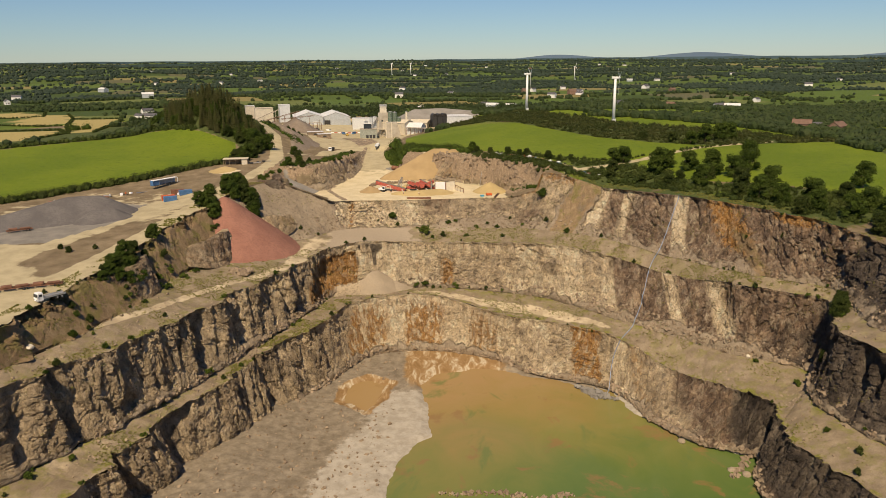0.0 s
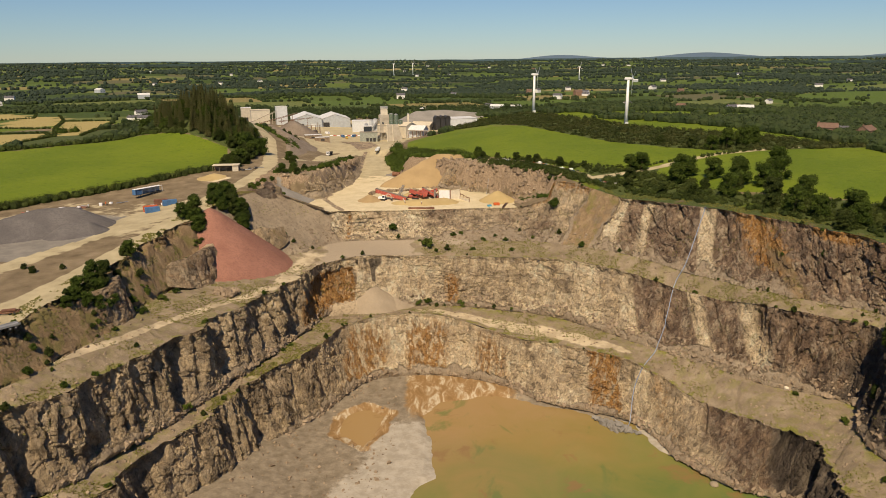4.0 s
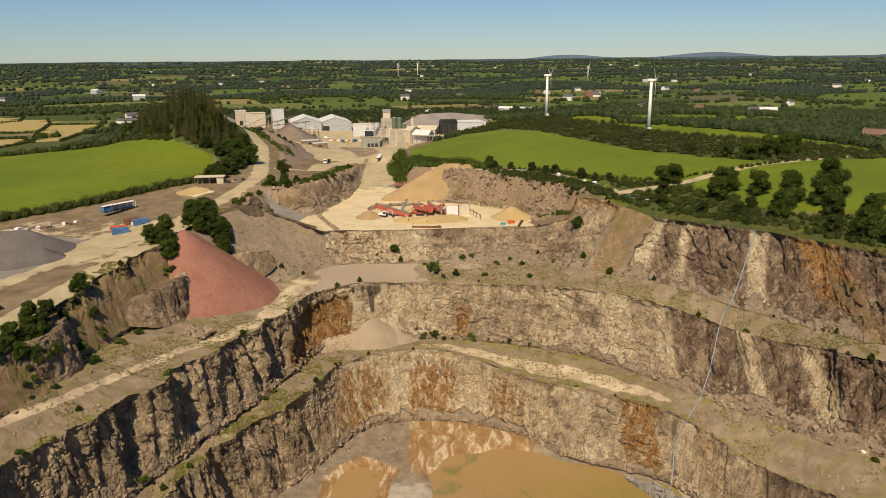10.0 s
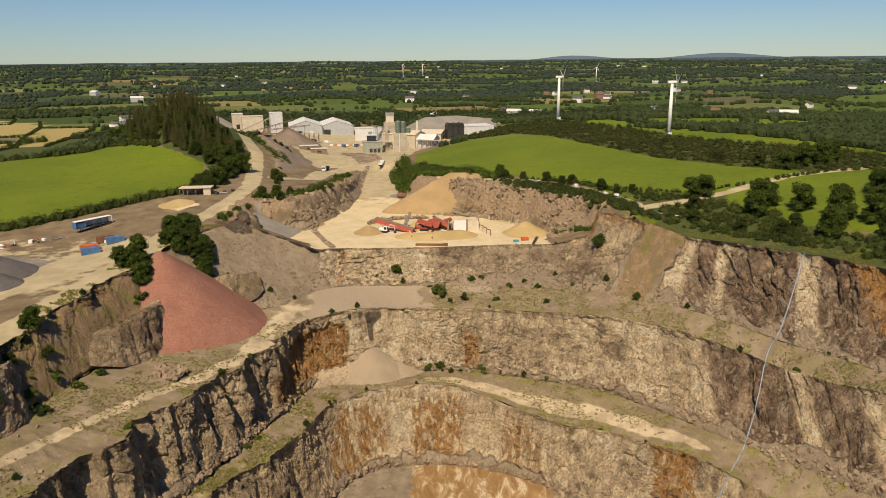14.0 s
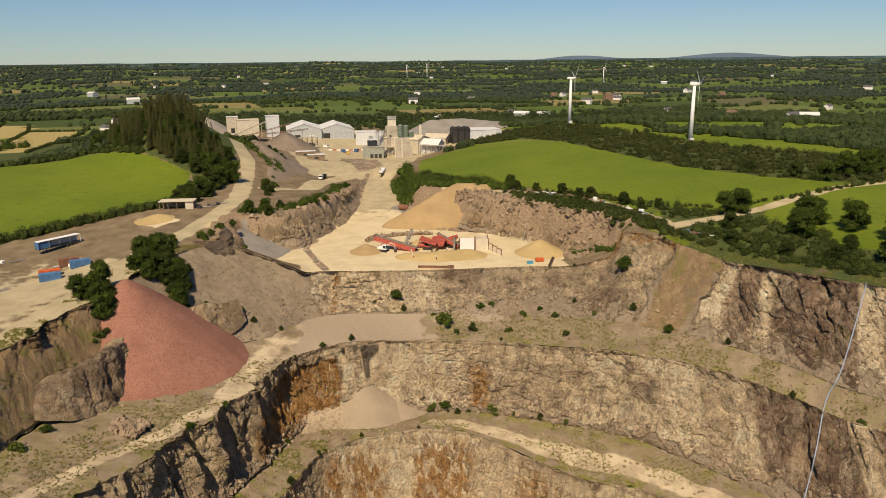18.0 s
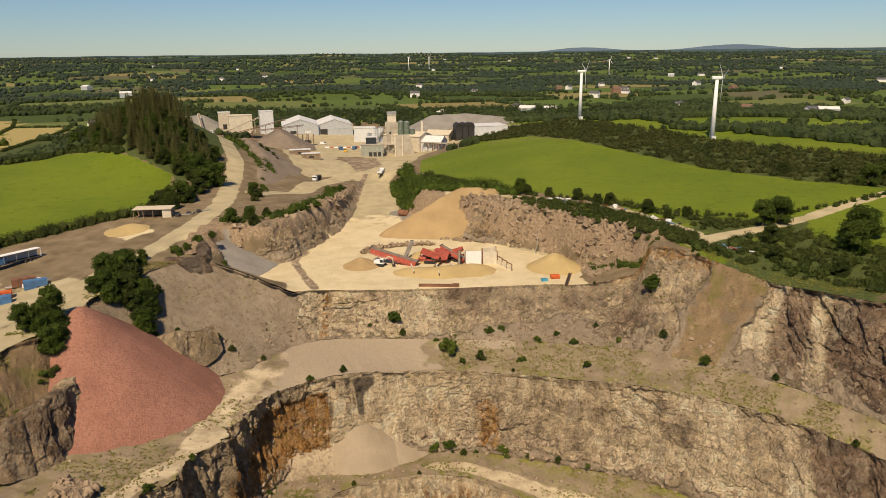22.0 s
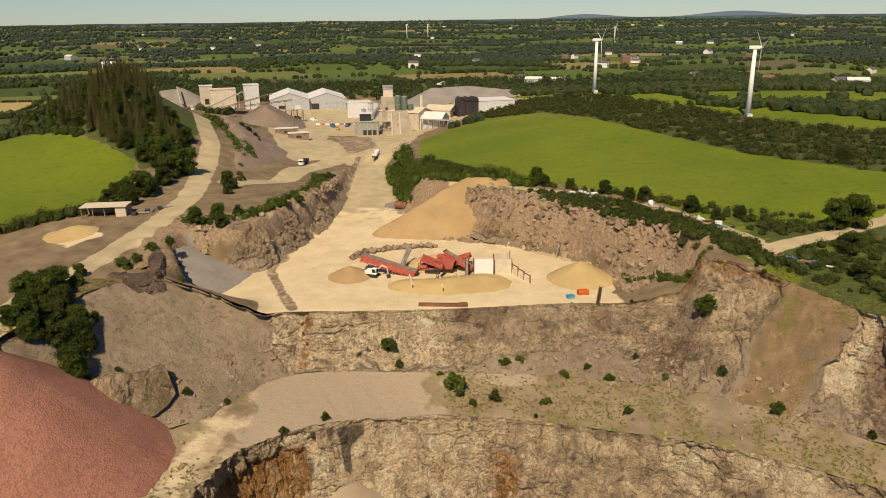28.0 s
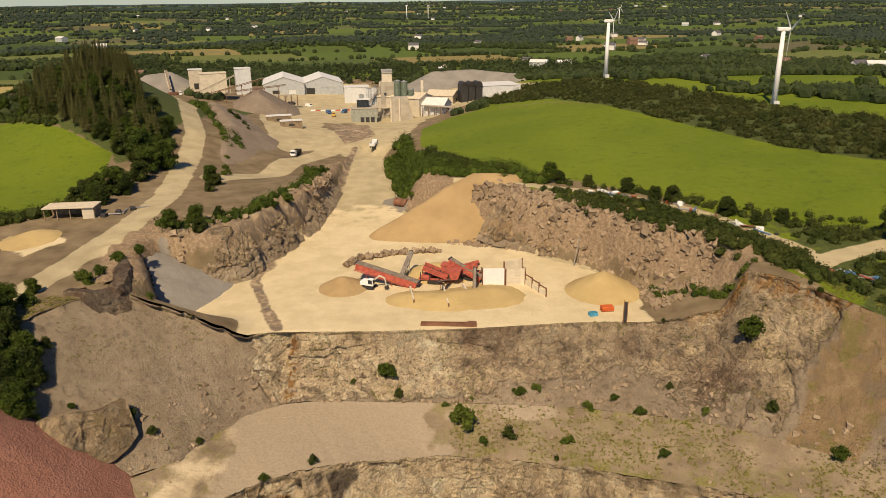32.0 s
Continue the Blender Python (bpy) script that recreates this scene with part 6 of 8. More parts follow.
def tufts():
    """Grass and weeds in drifts along the benches."""
    out = []
    for name, n, pick in (("lower_bench", 5000, lambda c: (c[:, 1] > 165) & (fbm(c[:, 0] / 9, c[:, 1] / 9, 0.5, 301, 3) > 0.12)), ("middle_bench", 6500, lambda c: (c[:, 1] > 170) & ~((c[:, 0] > -66) & (c[:, 0] < -12) & (c[:, 1] > 335)) & (fbm(c[:, 0] / 8, c[:, 1] / 8, 0.5, 302, 3) > 0.08)), ("upper_rock_face", 2600, lambda c: (c[:, 1] > 180) & (fbm(c[:, 0] / 7, c[:, 1] / 7, c[:, 2] / 4, 303, 3) > 0.2)), ("middle_rock_face", 900, lambda c: (c[:, 1] > 180) & (fbm(c[:, 0] / 7, c[:, 1] / 7, c[:, 2] / 4, 304, 3) > 0.25)), ("rim_verge", 5000, lambda c: (c[:, 1] > 170) & ~((c[:, 0] > -90) & (c[:, 0] < 34) & (c[:, 1] > 345)) & (fbm(c[:, 0] / 8, c[:, 1] / 8, 0.5, 305, 3) > 0.0))):
        out.append(on_mesh(name, n, pick, 400 + n))
    p = np.concatenate(out)
    r = g.uniform(0.12, 0.4, len(p))
    ob = foliage("bench_weeds", p, np.stack([r, r, r * 0.8], 1), LEAF_GRASS, 9, 0.26, 0, 305, low=-0.1)
    tagged(ob, "dry grass and yellow-green weeds on the benches", "weeds", kind="stuff")


LEAF_GRASS = leaf_material("dry_grass", (0.13, 0.13, 0.03), (0.24, 0.22, 0.06), (0.17, 0.19, 0.04))
tufts()


# ---- paints and metals of the works ----
SHEET_GREY = plain("grey_sheeting", (0.42, 0.45, 0.46), 0.55, vary=0.1)
SHEET_PALE = plain("pale_sheeting", (0.62, 0.64, 0.63), 0.5, vary=0.07)
SHEET_CREAM = plain("cream_sheeting", (0.55, 0.49, 0.38), 0.6, vary=0.1)
ROOF_PALE = plain("pale_roof", (0.66, 0.66, 0.63), 0.5, vary=0.1, dirt_amount=0.35)
ROOF_BUFF = plain("buff_roof", (0.58, 0.51, 0.38), 0.7, vary=0.1, dirt_amount=0.3)
CONCRETE = plain("concrete", (0.40, 0.36, 0.29), 0.9, vary=0.15, scale=0.3, dirt_amount=0.4, bump=0.3)
CONCRETE_PALE = plain("pale_concrete", (0.62, 0.56, 0.44), 0.9, vary=0.1, scale=0.5, dirt_amount=0.3)
STONE_PAINT = plain("stone_paint", (0.30, 0.32, 0.27), 0.8, vary=0.15, dirt_amount=0.4)
PIPE_BLUE = plain("blue_pipe", (0.26, 0.32, 0.42), 0.6)
GREEN_PAINT = plain("green_paint", (0.13, 0.18, 0.13), 0.5, dirt_amount=0.4)
DARK_STEEL = plain("dark_steel", (0.05, 0.05, 0.05), 0.6, 0.3)
BLACK = plain("black_rubber", (0.025, 0.025, 0.025), 0.8, dirt_amount=0.5)
BELT = plain("dusty_belt", (0.20, 0.165, 0.13), 0.9, vary=0.3, scale=1.0, dirt=(0.42, 0.33, 0.20), dirt_amount=0.6)
RED_PAINT = plain("red_paint", (0.42, 0.085, 0.06), 0.6, vary=0.3, scale=1.2, dirt=(0.46, 0.32, 0.22), dirt_amount=0.7)
RUST = plain("rusty_steel", (0.19, 0.090, 0.055), 0.85, vary=0.3, dirt_amount=0.3)
ORANGE = plain("orange_paint", (0.55, 0.11, 0.03), 0.6, dirt_amount=0.3)
BLUE = plain("blue_paint", (0.06, 0.16, 0.32), 0.55, dirt_amount=0.35)
CYAN = plain("blue_plastic", (0.05, 0.28, 0.42), 0.5, dirt_amount=0.2)
YELLOW = plain("yellow_paint", (0.55, 0.33, 0.05), 0.55, dirt_amount=0.4)
GALV = plain("galvanised_steel", (0.45, 0.45, 0.44), 0.45, 0.6, dirt_amount=0.3)
TIMBER = plain("weathered_timber", (0.24, 0.18, 0.12), 0.85, vary=0.25)
SLATE = plain("slate_roof", (0.10, 0.10, 0.11), 0.7, vary=0.15)
TILE = plain("clay_tile_roof", (0.17, 0.105, 0.075), 0.8, vary=0.15)
RENDER = plain("white_render", (0.75, 0.73, 0.68), 0.85, vary=0.05, dirt_amount=0.12)
BRICK = plain("brick_wall", (0.24, 0.15, 0.105), 0.9, vary=0.15)
GLASS = plain("dark_glass", (0.03, 0.04, 0.05), 0.08, dirt_amount=0.1)


def solid(name, parent, mat, *boxes, label="", bevel=0.0):
    bm = bmesh.new()
    for b in boxes:
        box(bm, *b, bevel=bevel)
    return part(name, bm, mat, parent, label)


def pitched_shed(name, m, w, d, eave, ridge, wall, roof, label, category="building", doors=(), windows=(), group="", roof_parts=2, overhang=0.4):
    """A pitched building, front wall on the x axis facing -y, d deep. doors: (x, width, height, material)."""
    t = thing(name, m, label, category, group)
    bm = bmesh.new()
    prism(bm, [(-w / 2, -1.5), (w / 2, -1.5), (w / 2, eave), (0, ridge), (-w / 2, eave)], 0, d)
    part("wall", bm, wall, t)
    for side in (-1, 1):
        bm = bmesh.new()
        ex, ez = side * (w / 2 + overhang), eave - (ridge - eave) * overhang / (w / 2)
        prism(bm, [(0, ridge + 0.05), (0, ridge + 0.28), (ex, ez + 0.28), (ex, ez + 0.05)], -overhang, d + overhang)
        part("roof", bm, roof, t)
    bm = bmesh.new()
    box(bm, -0.25, -overhang, ridge + 0.2, 0.25, d + overhang, ridge + 0.42)
    part("ridge_cap", bm, roof, t)
    for x, dw, dh, mat in doors:
        door = solid("door", t, mat, (x - dw / 2, -0.06, 0, x + dw / 2, 0.1, dh))
        frame_bm = bmesh.new()
        for b in ((x - dw / 2 - 0.2, -0.12, 0, x - dw / 2, 0.08, dh + 0.2), (x + dw / 2, -0.12, 0, x + dw / 2 + 0.2, 0.08, dh + 0.2), (x - dw / 2, -0.12, dh, x + dw / 2, 0.08, dh + 0.2)):
            box(frame_bm, *b)
        part("door_frame", frame_bm, GALV, door)
    for x, z, ww, wh in windows:
        win = solid("window", t, GLASS, (x - ww / 2, -0.05, z, x + ww / 2, 0.08, z + wh))
        solid("sill", win, wall, (x - ww / 2 - 0.1, -0.16, z - 0.12, x + ww / 2 + 0.1, 0.05, z))
    return t


def flat_block(name, m, w, d, h, wall, roof, label, openings=(), category="building"):
    t = thing(name, m, label, category)
    solid("wall", t, wall, (-w / 2, 0, -1.5, w / 2, d, h))
    solid("roof", t, roof, (-w / 2 - 0.25, -0.25, h, w / 2 + 0.25, d + 0.25, h + 0.25))
    # No holes are cut: dark slabs on the front stand for shade inside openings.
    for x, z, ww, wh in openings:
        solid("opening", t, DARK_STEEL, (x - ww / 2, -0.05, z, x + ww / 2, 0.2, z + wh), label="dark slab standing for the shade in an opening")
    return t


def silo(m, r, h, leg, mat, label):
    t = thing("silo", m, label, "silo", "plant silos")
    bm = bmesh.new()
    cylinder(bm, 0, 0, leg, h, r, r, 20)
    part("drum", bm, mat, t, smooth_faces=False)
    bm = bmesh.new()
    cylinder(bm, 0, 0, leg - r * 1.1, leg, 0.3, r, 20)
    part("hopper", bm, mat, t)
    bm = bmesh.new()
    cylinder(bm, 0, 0, h, h + r * 0.35, r, 0.3, 20)
    part("lid", bm, GALV, t)
    for k in range(4):
        a = math.pi / 4 + k * math.pi / 2
        bm = bmesh.new()
        box(bm, math.cos(a) * r * 0.85 - 0.12, math.sin(a) * r * 0.85 - 0.12, -1, math.cos(a) * r * 0.85 + 0.12, math.sin(a) * r * 0.85 + 0.12, leg + 0.4)
        part("leg", bm, GALV, t)
    for z in (h * 0.55, h * 0.78, h):
        bm = bmesh.new()
        bmesh.ops.create_cone(bm, cap_ends=False, segments=20, radius1=r + 0.06, radius2=r + 0.06, depth=0.16, matrix=Matrix.Translation((0, 0, z)))
        part("hoop", bm, GALV, t)
    bm = bmesh.new()
    for z in np.arange(0.4, h, 0.4):
        box(bm, -0.2, -r - 0.16, z, 0.2, -r - 0.1, z + 0.05)
    for x in (-0.22, 0.22):
        box(bm, x - 0.03, -r - 0.16, 0, x + 0.03, -r - 0.1, h)
    part("ladder", bm, GALV, t)
    return t


def conveyor(a, b, w, mat, label, legs=2, floor=None, deep=0.7, plated=False):
    """An inclined belt conveyor from a to b."""
    a, b = Vector(a), Vector(b)
    t = thing("conveyor", Matrix.Translation(a), label, "conveyor", "conveyors")
    b = b - a
    a = Vector((0, 0, 0))
    side = b.cross(Vector((0, 0, 1))).normalized() * w / 2
    up = side.cross(b).normalized()
    up = up if up.z > 0 else -up
    for s in (-1, 1):
        bm = bmesh.new()
        bar(bm, a + side * s, b + side * s, 0.14)
        bar(bm, a + side * s - up * deep, b + side * s - up * deep, 0.14)
        n = max(3, int(b.length / 2))
        for k in range(n):
            p, q = a + b * (k / n), a + b * ((k + 1) / n)
            bar(bm, p + side * s - up * (deep if k % 2 else 0), q + side * s - up * (0 if k % 2 else deep), 0.09)
        part("side_truss", bm, mat, t)
        if plated:
            bm = bmesh.new()
            got = box(bm, -0.05, -deep * 0.4, -b.length * 0.48, 0.05, deep * 0.4, b.length * 0.48)
            turn = Matrix((side.normalized(), b.normalized().cross(side.normalized()), -b.normalized())).transposed().to_4x4()
            bmesh.ops.transform(bm, matrix=Matrix.Translation(b / 2 + side * s * 1.05 - up * deep * 0.45) @ turn, verts=got)
            part("side_plate", bm, mat, t)
    bm = bmesh.new()
    m = look(b / 2 + up * 0.12, b + up * 0.12)
    prism_pts = box(bm, -w / 2 + 0.1, -0.06, -b.length / 2, w / 2 - 0.1, 0.06, b.length / 2)
    zaxis = -b.normalized()
    xaxis = side.normalized()
    yaxis = zaxis.cross(xaxis)
    rot = Matrix((xaxis, yaxis, zaxis)).transposed().to_4x4()
    bmesh.ops.transform(bm, matrix=Matrix.Translation(b / 2 + up * 0.12) @ rot, verts=prism_pts)
    part("belt", bm, BELT, t)
    for end in (a, b):
        bm = bmesh.new()
        got = cylinder(bm, 0, 0, -w / 2, w / 2, 0.28, 0.28, 12)
        bmesh.ops.transform(bm, matrix=Matrix.Translation(end) @ Matrix((up, b.normalized(), xaxis)).transposed().to_4x4(), verts=got)
        part("drum", bm, DARK_STEEL, t)
    for k in range(legs):
        p = b * ((k + 1) / (legs + 0.5))
        gz = (floor if floor is not None else ground_z(t.location.x + p.x, t.location.y + p.y)) - t.location.z - 0.3
        bm = bmesh.new()
        for s in (-1, 1):
            bar(bm, p + side * s - up * deep, Vector((p.x, p.y, gz)) + side * s * 1.25, 0.16)
        bar(bm, p + side * 1.1 - up * deep - Vector((0, 0, (p.z - gz) * 0.5)), p - side * 1.1 - up * deep - Vector((0, 0, (p.z - gz) * 0.5)), 0.12)
        part("trestle", bm, mat, t)
    return t


def wheels(t, spots, r=0.52, w=0.35):
    for x, y in spots:
        bm = bmesh.new()
        got = cylinder(bm, 0, 0, -w / 2, w / 2, r, r, 14)
        bmesh.ops.transform(bm, matrix=pose(x, y, r, 0, 90, 0), verts=got)
        tyre = part("wheel", bm, BLACK, t)
        bm = bmesh.new()
        got = cylinder(bm, 0, 0, -w / 2 - 0.02, w / 2 + 0.02, r * 0.5, r * 0.5, 10)
        bmesh.ops.transform(bm, matrix=pose(x, y, r, 0, 90, 0), verts=got)
        part("rim", bm, GALV, tyre)


def truck(m, cab, load, label, kind="tipper"):
    """A rigid lorry, cab towards -y, 8.4 m long."""
    t = thing("tipper_truck" if kind == "tipper" else "flatbed_truck", m, label, "truck")
    solid("chassis", t, DARK_STEEL, (-0.5, -3.6, 0.65, 0.5, 4.1, 0.95))
    bm = bmesh.new()
    prism(bm, [(-4.2, 0.6), (-2.3, 0.6), (-2.3, 2.9), (-3.7, 2.95), (-4.1, 1.9)], -1.2, 1.2, pose(0, 0, 0, 0, 0, 90))
    body = part("cab", bm, cab, t)
    solid("windscreen", body, GLASS, (-1.05, -4.16, 1.75, 1.05, -3.72, 2.6))
    for s in (-1, 1):
        solid("side_window", body, GLASS, (s * 1.21 - 0.02, -3.55, 1.8, s * 1.21 + 0.02, -2.65, 2.55))
        solid("mirror", body, BLACK, (s * 1.35 - 0.1, -3.95, 1.7, s * 1.35 + 0.1, -3.85, 2.3))
        solid("headlight", body, GLASS, (s * 0.9 - 0.2, -4.24, 0.75, s * 0.9 + 0.2, -4.15, 0.98))
    if kind == "tipper":
        bm = bmesh.new()
        for b in ((-1.22, -2.1, 1.0, 1.22, 4.2, 1.15), (-1.25, -2.1, 1.15, -1.13, 4.2, 2.35), (1.13, -2.1, 1.15, 1.25, 4.2, 2.35), (-1.13, -2.1, 1.15, 1.13, -1.98, 2.6), (-1.13, 4.08, 1.15, 1.13, 4.2, 2.35)):
            box(bm, *b)
        for y in np.arange(-1.6, 4.2, 0.9):
            for s in (-1, 1):
                box(bm, s * 1.29 - 0.05, y - 0.06, 1.0, s * 1.29 + 0.05, y + 0.06, 2.35)
        part("tipping_body", bm, load, t)
    else:
        solid("bed", t, load, (-1.22, -2.1, 1.0, 1.22, 4.4, 1.2))
        solid("headboard", t, load, (-1.22, -2.1, 1.2, 1.22, -1.98, 2.2))
        for s in (-1, 1):
            solid("dropside", t, load, (s * 1.18 - 0.05, -1.9, 1.2, s * 1.18 + 0.05, 4.4, 1.55))
    wheels(t, [(s * 1.0, y) for s in (-1, 1) for y in (-3.2, 1.7, 3.1)])
    return t


def container(m, mat, label, length=6.06):
    t = thing("shipping_container", m, label, "container", "containers")
    bm = bmesh.new()
    box(bm, -1.2, 0, 0.12, 1.2, length, 2.55)
    for y in np.arange(0.25, length - 0.1, 0.28):
        for s in (-1, 1):
            box(bm, s * 1.2 - 0.03, y, 0.2, s * 1.2 + 0.03, y + 0.13, 2.45)
    part("body", bm, mat, t)
    bm = bmesh.new()
    for s in (-1, 1):
        for y in (0.06, length - 0.06):
            box(bm, s * 1.2 - 0.08, y - 0.08, 0, s * 1.2 + 0.04, y + 0.08, 2.6)
    part("corner_posts", bm, mat, t)
    for s in (-1, 1):
        d = solid("door", t, mat, (min(s * 0.04, s * 1.14), -0.07, 0.2, max(s * 0.04, s * 1.14), 0, 2.45))
        solid("lock_rod", d, GALV, (s * 0.35 - 0.03, -0.12, 0.2, s * 0.35 + 0.03, -0.07, 2.45))
    return t


# ---- the plant, far yard ----
pitched_shed("workshop_shed", pose(-140, 772, 66, 0, 0, 14), 30, 44, 10.5, 15.5, SHEET_GREY, ROOF_PALE, "pale grey steel workshop with a low pitched roof", doors=[(-6, 5, 6, DARK_STEEL), (6, 5, 6, SHEET_PALE)])
pitched_shed("workshop_shed", pose(-113, 782, 66, 0, 0, 14), 31, 42, 9.5, 14.5, SHEET_GREY, ROOF_PALE, "grey steel workshop with three tall roller doors", doors=[(-9, 6, 6.5, DARK_STEEL), (1, 6, 6.5, SHEET_GREY), (10, 6, 6.5, SHEET_GREY)])
flat_block("store_shed", pose(-82, 742, 66, 0, 0, 8), 17, 12, 11, SHEET_PALE, ROOF_PALE, "white clad store building in the plant yard")
flat_block("batching_house", pose(-66, 655, 66, 0, 0, 6), 15, 12, 8.5, STONE_PAINT, CONCRETE, "grey-green batching house with open loading bays", [(2, 0, 2.2, 3.6), (5, 0, 2.2, 3.6), (-1, 0, 2.2, 3.6)])
flat_block("batching_cabin", pose(-67, 659, 74.7, 0, 0, 6), 7, 6, 4.4, GLASS, ROOF_PALE, "small glazed control cabin on the batching house")
bpy.data.objects["batching_cabin"].location.z = 74.75
tower = thing("concrete_tower", pose(-54, 676, 66, 0, 0, 8), "tall stained concrete batching tower with a steel crown", "tower")
solid("shaft", tower, CONCRETE, (-4, -4, -1.5, 4, 4, 22))
solid("crown", tower, CONCRETE_PALE, (-3, -3, 22, 3, 3, 28))
solid("parapet", tower, GALV, (-3.3, -3.3, 27, 3.3, 3.3, 27.4), (-3.3, -3.3, 28, 3.3, -3.2, 29), (-3.3, 3.2, 28, 3.3, 3.3, 29), (-3.3, -3.2, 28, -3.2, 3.2, 29), (3.2, -3.2, 28, 3.3, 3.2, 29))
solid("window", tower, GLASS, (-2, -4.06, 14, -0.6, -3.95, 15.6))
solid("window", tower, GLASS, (0.8, -4.06, 10, 2.2, -3.95, 11.6))
chute = thing("concrete_bunker", pose(-43, 655, 66, 0, 0, 6), "high concrete aggregate bunker with a sloping front", "bunker")
bm = bmesh.new()
prism(bm, [(-7, -1), (7, -1), (3, 14.5), (-7, 14.5)], 0, 9)
part("body", bm, CONCRETE, chute)
solid("fin", chute, CONCRETE_PALE, (-7.4, -0.5, -1, -6.6, 0, 14.8), (-2.4, -0.5, -1, -1.6, 0, 14.8))
for px, py, r, h, leg, mat in ((-47, 668, 2.0, 23, 13, GREEN_PAINT), (-43, 669, 2.0, 22.5, 13, GREEN_PAINT), (-39, 668, 1.7, 18, 9, GREEN_PAINT), (-62, 678, 2.0, 18, 7, SHEET_PALE), (-66, 682, 1.8, 17, 7, SHEET_PALE), (-50, 680, 1.9, 20, 9, CONCRETE_PALE)):
    silo(pose(px, py, 66), r, h, leg, mat, "dark green cement silo" if mat is GREEN_PAINT else "pale weathered cement silo")
for px, py, w, d, e, r, yaw, wall, roof, label in ((-30, 668, 16, 30, 9, 11.5, 62, SHEET_CREAM, ROOF_BUFF, "long cream-clad block shed on stilts"), (-17, 664, 13, 20, 5.5, 9, 70, SHEET_PALE, ROOF_PALE, "white-roofed shed above a stacking yard"), (-12, 706, 18, 18, 6, 8.5, 75, SHEET_CREAM, ROOF_BUFF, "open-sided shed with a buff roof"), (-48, 700, 12, 16, 9, 12, 10, SHEET_CREAM, ROOF_BUFF, "narrow cream process building")):
    pitched_shed("block_shed", pose(px, py, 70 if py > 660 and px > -40 else 66, 0, 0, yaw), w, d, e, r, wall, roof, label, doors=[(0, 4, 4, DARK_STEEL)])
flat_block("drying_shed", pose(16, 706, 72, 0, 0, 16), 29, 22, 9.5, SHEET_PALE, ROOF_PALE, "big white shed with a pale roof by the field", [(-4, -1.3, 12, 2.6)])
for k in range(3):
    t = thing("arched_bin", pose(-6.5 + 4.6 * k, 699 + 1.2 * k, 71, 0, 0, 16), "black arched storage bay beside the white shed", "storage bin", "arched bins")
    bm = bmesh.new()
    prism(bm, [(-2.2, -1)] + [(2.2 * math.cos(a), 11 + 2.6 * math.sin(a)) for a in np.linspace(math.pi, 0, 9)] + [(2.2, -1)], 0, 9)
    part("shell", bm, DARK_STEEL, t)
    bm = bmesh.new()
    prism(bm, [(-2.35, 10.8)] + [(2.35 * math.cos(a), 11 + 2.85 * math.sin(a)) for a in np.linspace(math.pi, 0, 9)] + [(2.35, 10.8)], -0.3, 0)
    part("hood", bm, BLACK, t)
for px, py, w, yaw, label in ((-107, 618, 13, 18, "low office cabin with a white flat roof"), (-97, 603, 11, 18, "weighbridge hut with a white roof")):
    flat_block("site_office", pose(px, py, ground_z(px, py), 0, 0, yaw), w, 5, 3.4, TIMBER, ROOF_PALE, label, [(0, 0.9, 3, 1.2)])
heap("grey_gravel_mound", [(-30, 800, 82), (0, 805, 83), (32, 790, 81)], 0.5, GREY_STONE, "wide grey stock mound behind the sheds", "gravel mound", reach=40, step=2.0, seed=21)

# steel trestles, screens and chutes among the silos
for px, py, yaw, n, label in ((-32, 660, -26, 6, "rusty steel trestle carrying the block shed"), (-60, 668, 10, 3, "steel frame with pipes beside the batching tower"), (-132, 706, 20, 5, "rust-brown screening frame above the stone")):
    t = thing("steel_trestle", pose(px, py, ground_z(px, py), 0, 0, yaw), label, "steel frame", "steel trestles")
    for k in range(n):
        for y in (0, 3.2):
            solid("post", t, RUST if n > 3 else GALV, (k * 4 - 0.15, y - 0.15, -0.5, k * 4 + 0.15, y + 0.15, 6.5))
        if k < n - 1:
            bm = bmesh.new()
            bar(bm, (k * 4, 0, 0.3), (k * 4 + 4, 0, 6.2), 0.16)
            bar(bm, (k * 4, 0, 6.2), (k * 4 + 4, 0, 0.3), 0.16)
            part("brace", bm, GALV, t)
            solid("deck_beam", t, CONCRETE, (k * 4 + 0.15, -0.25, 6.5, k * 4 + 3.85, 3.45, 6.9))
conveyor((-72, 672, 67), (-57, 676, 86), 1.2, GALV, "steep galvanised conveyor to the batching tower", 2, 66)
conveyor((-38, 690, 72), (-44, 674, 86), 1.2, CONCRETE_PALE, "buff covered conveyor above the silos", 1, 68)
for px, py, r, h, leg, mat in ((-70, 676, 1.5, 14, 5, SHEET_GREY), (-58, 684, 1.6, 21, 8, CONCRETE_PALE), (-35.5, 672, 1.4, 15, 6, GREEN_PAINT)):
    silo(pose(px, py, 66), r, h, leg, mat, "narrow dark green silo among the steelwork" if mat is GREEN_PAINT else "slim grey dust silo beside the tower")
stack = thing("vent_stack", pose(-33, 684, 66), "pale square vent stack behind the silos", "chimney")
solid("shaft", stack, CONCRETE_PALE, (-0.8, -0.8, -1, 0.8, 0.8, 22))
solid("cap", stack, GALV, (-1, -1, 22, 1, 1, 22.4))

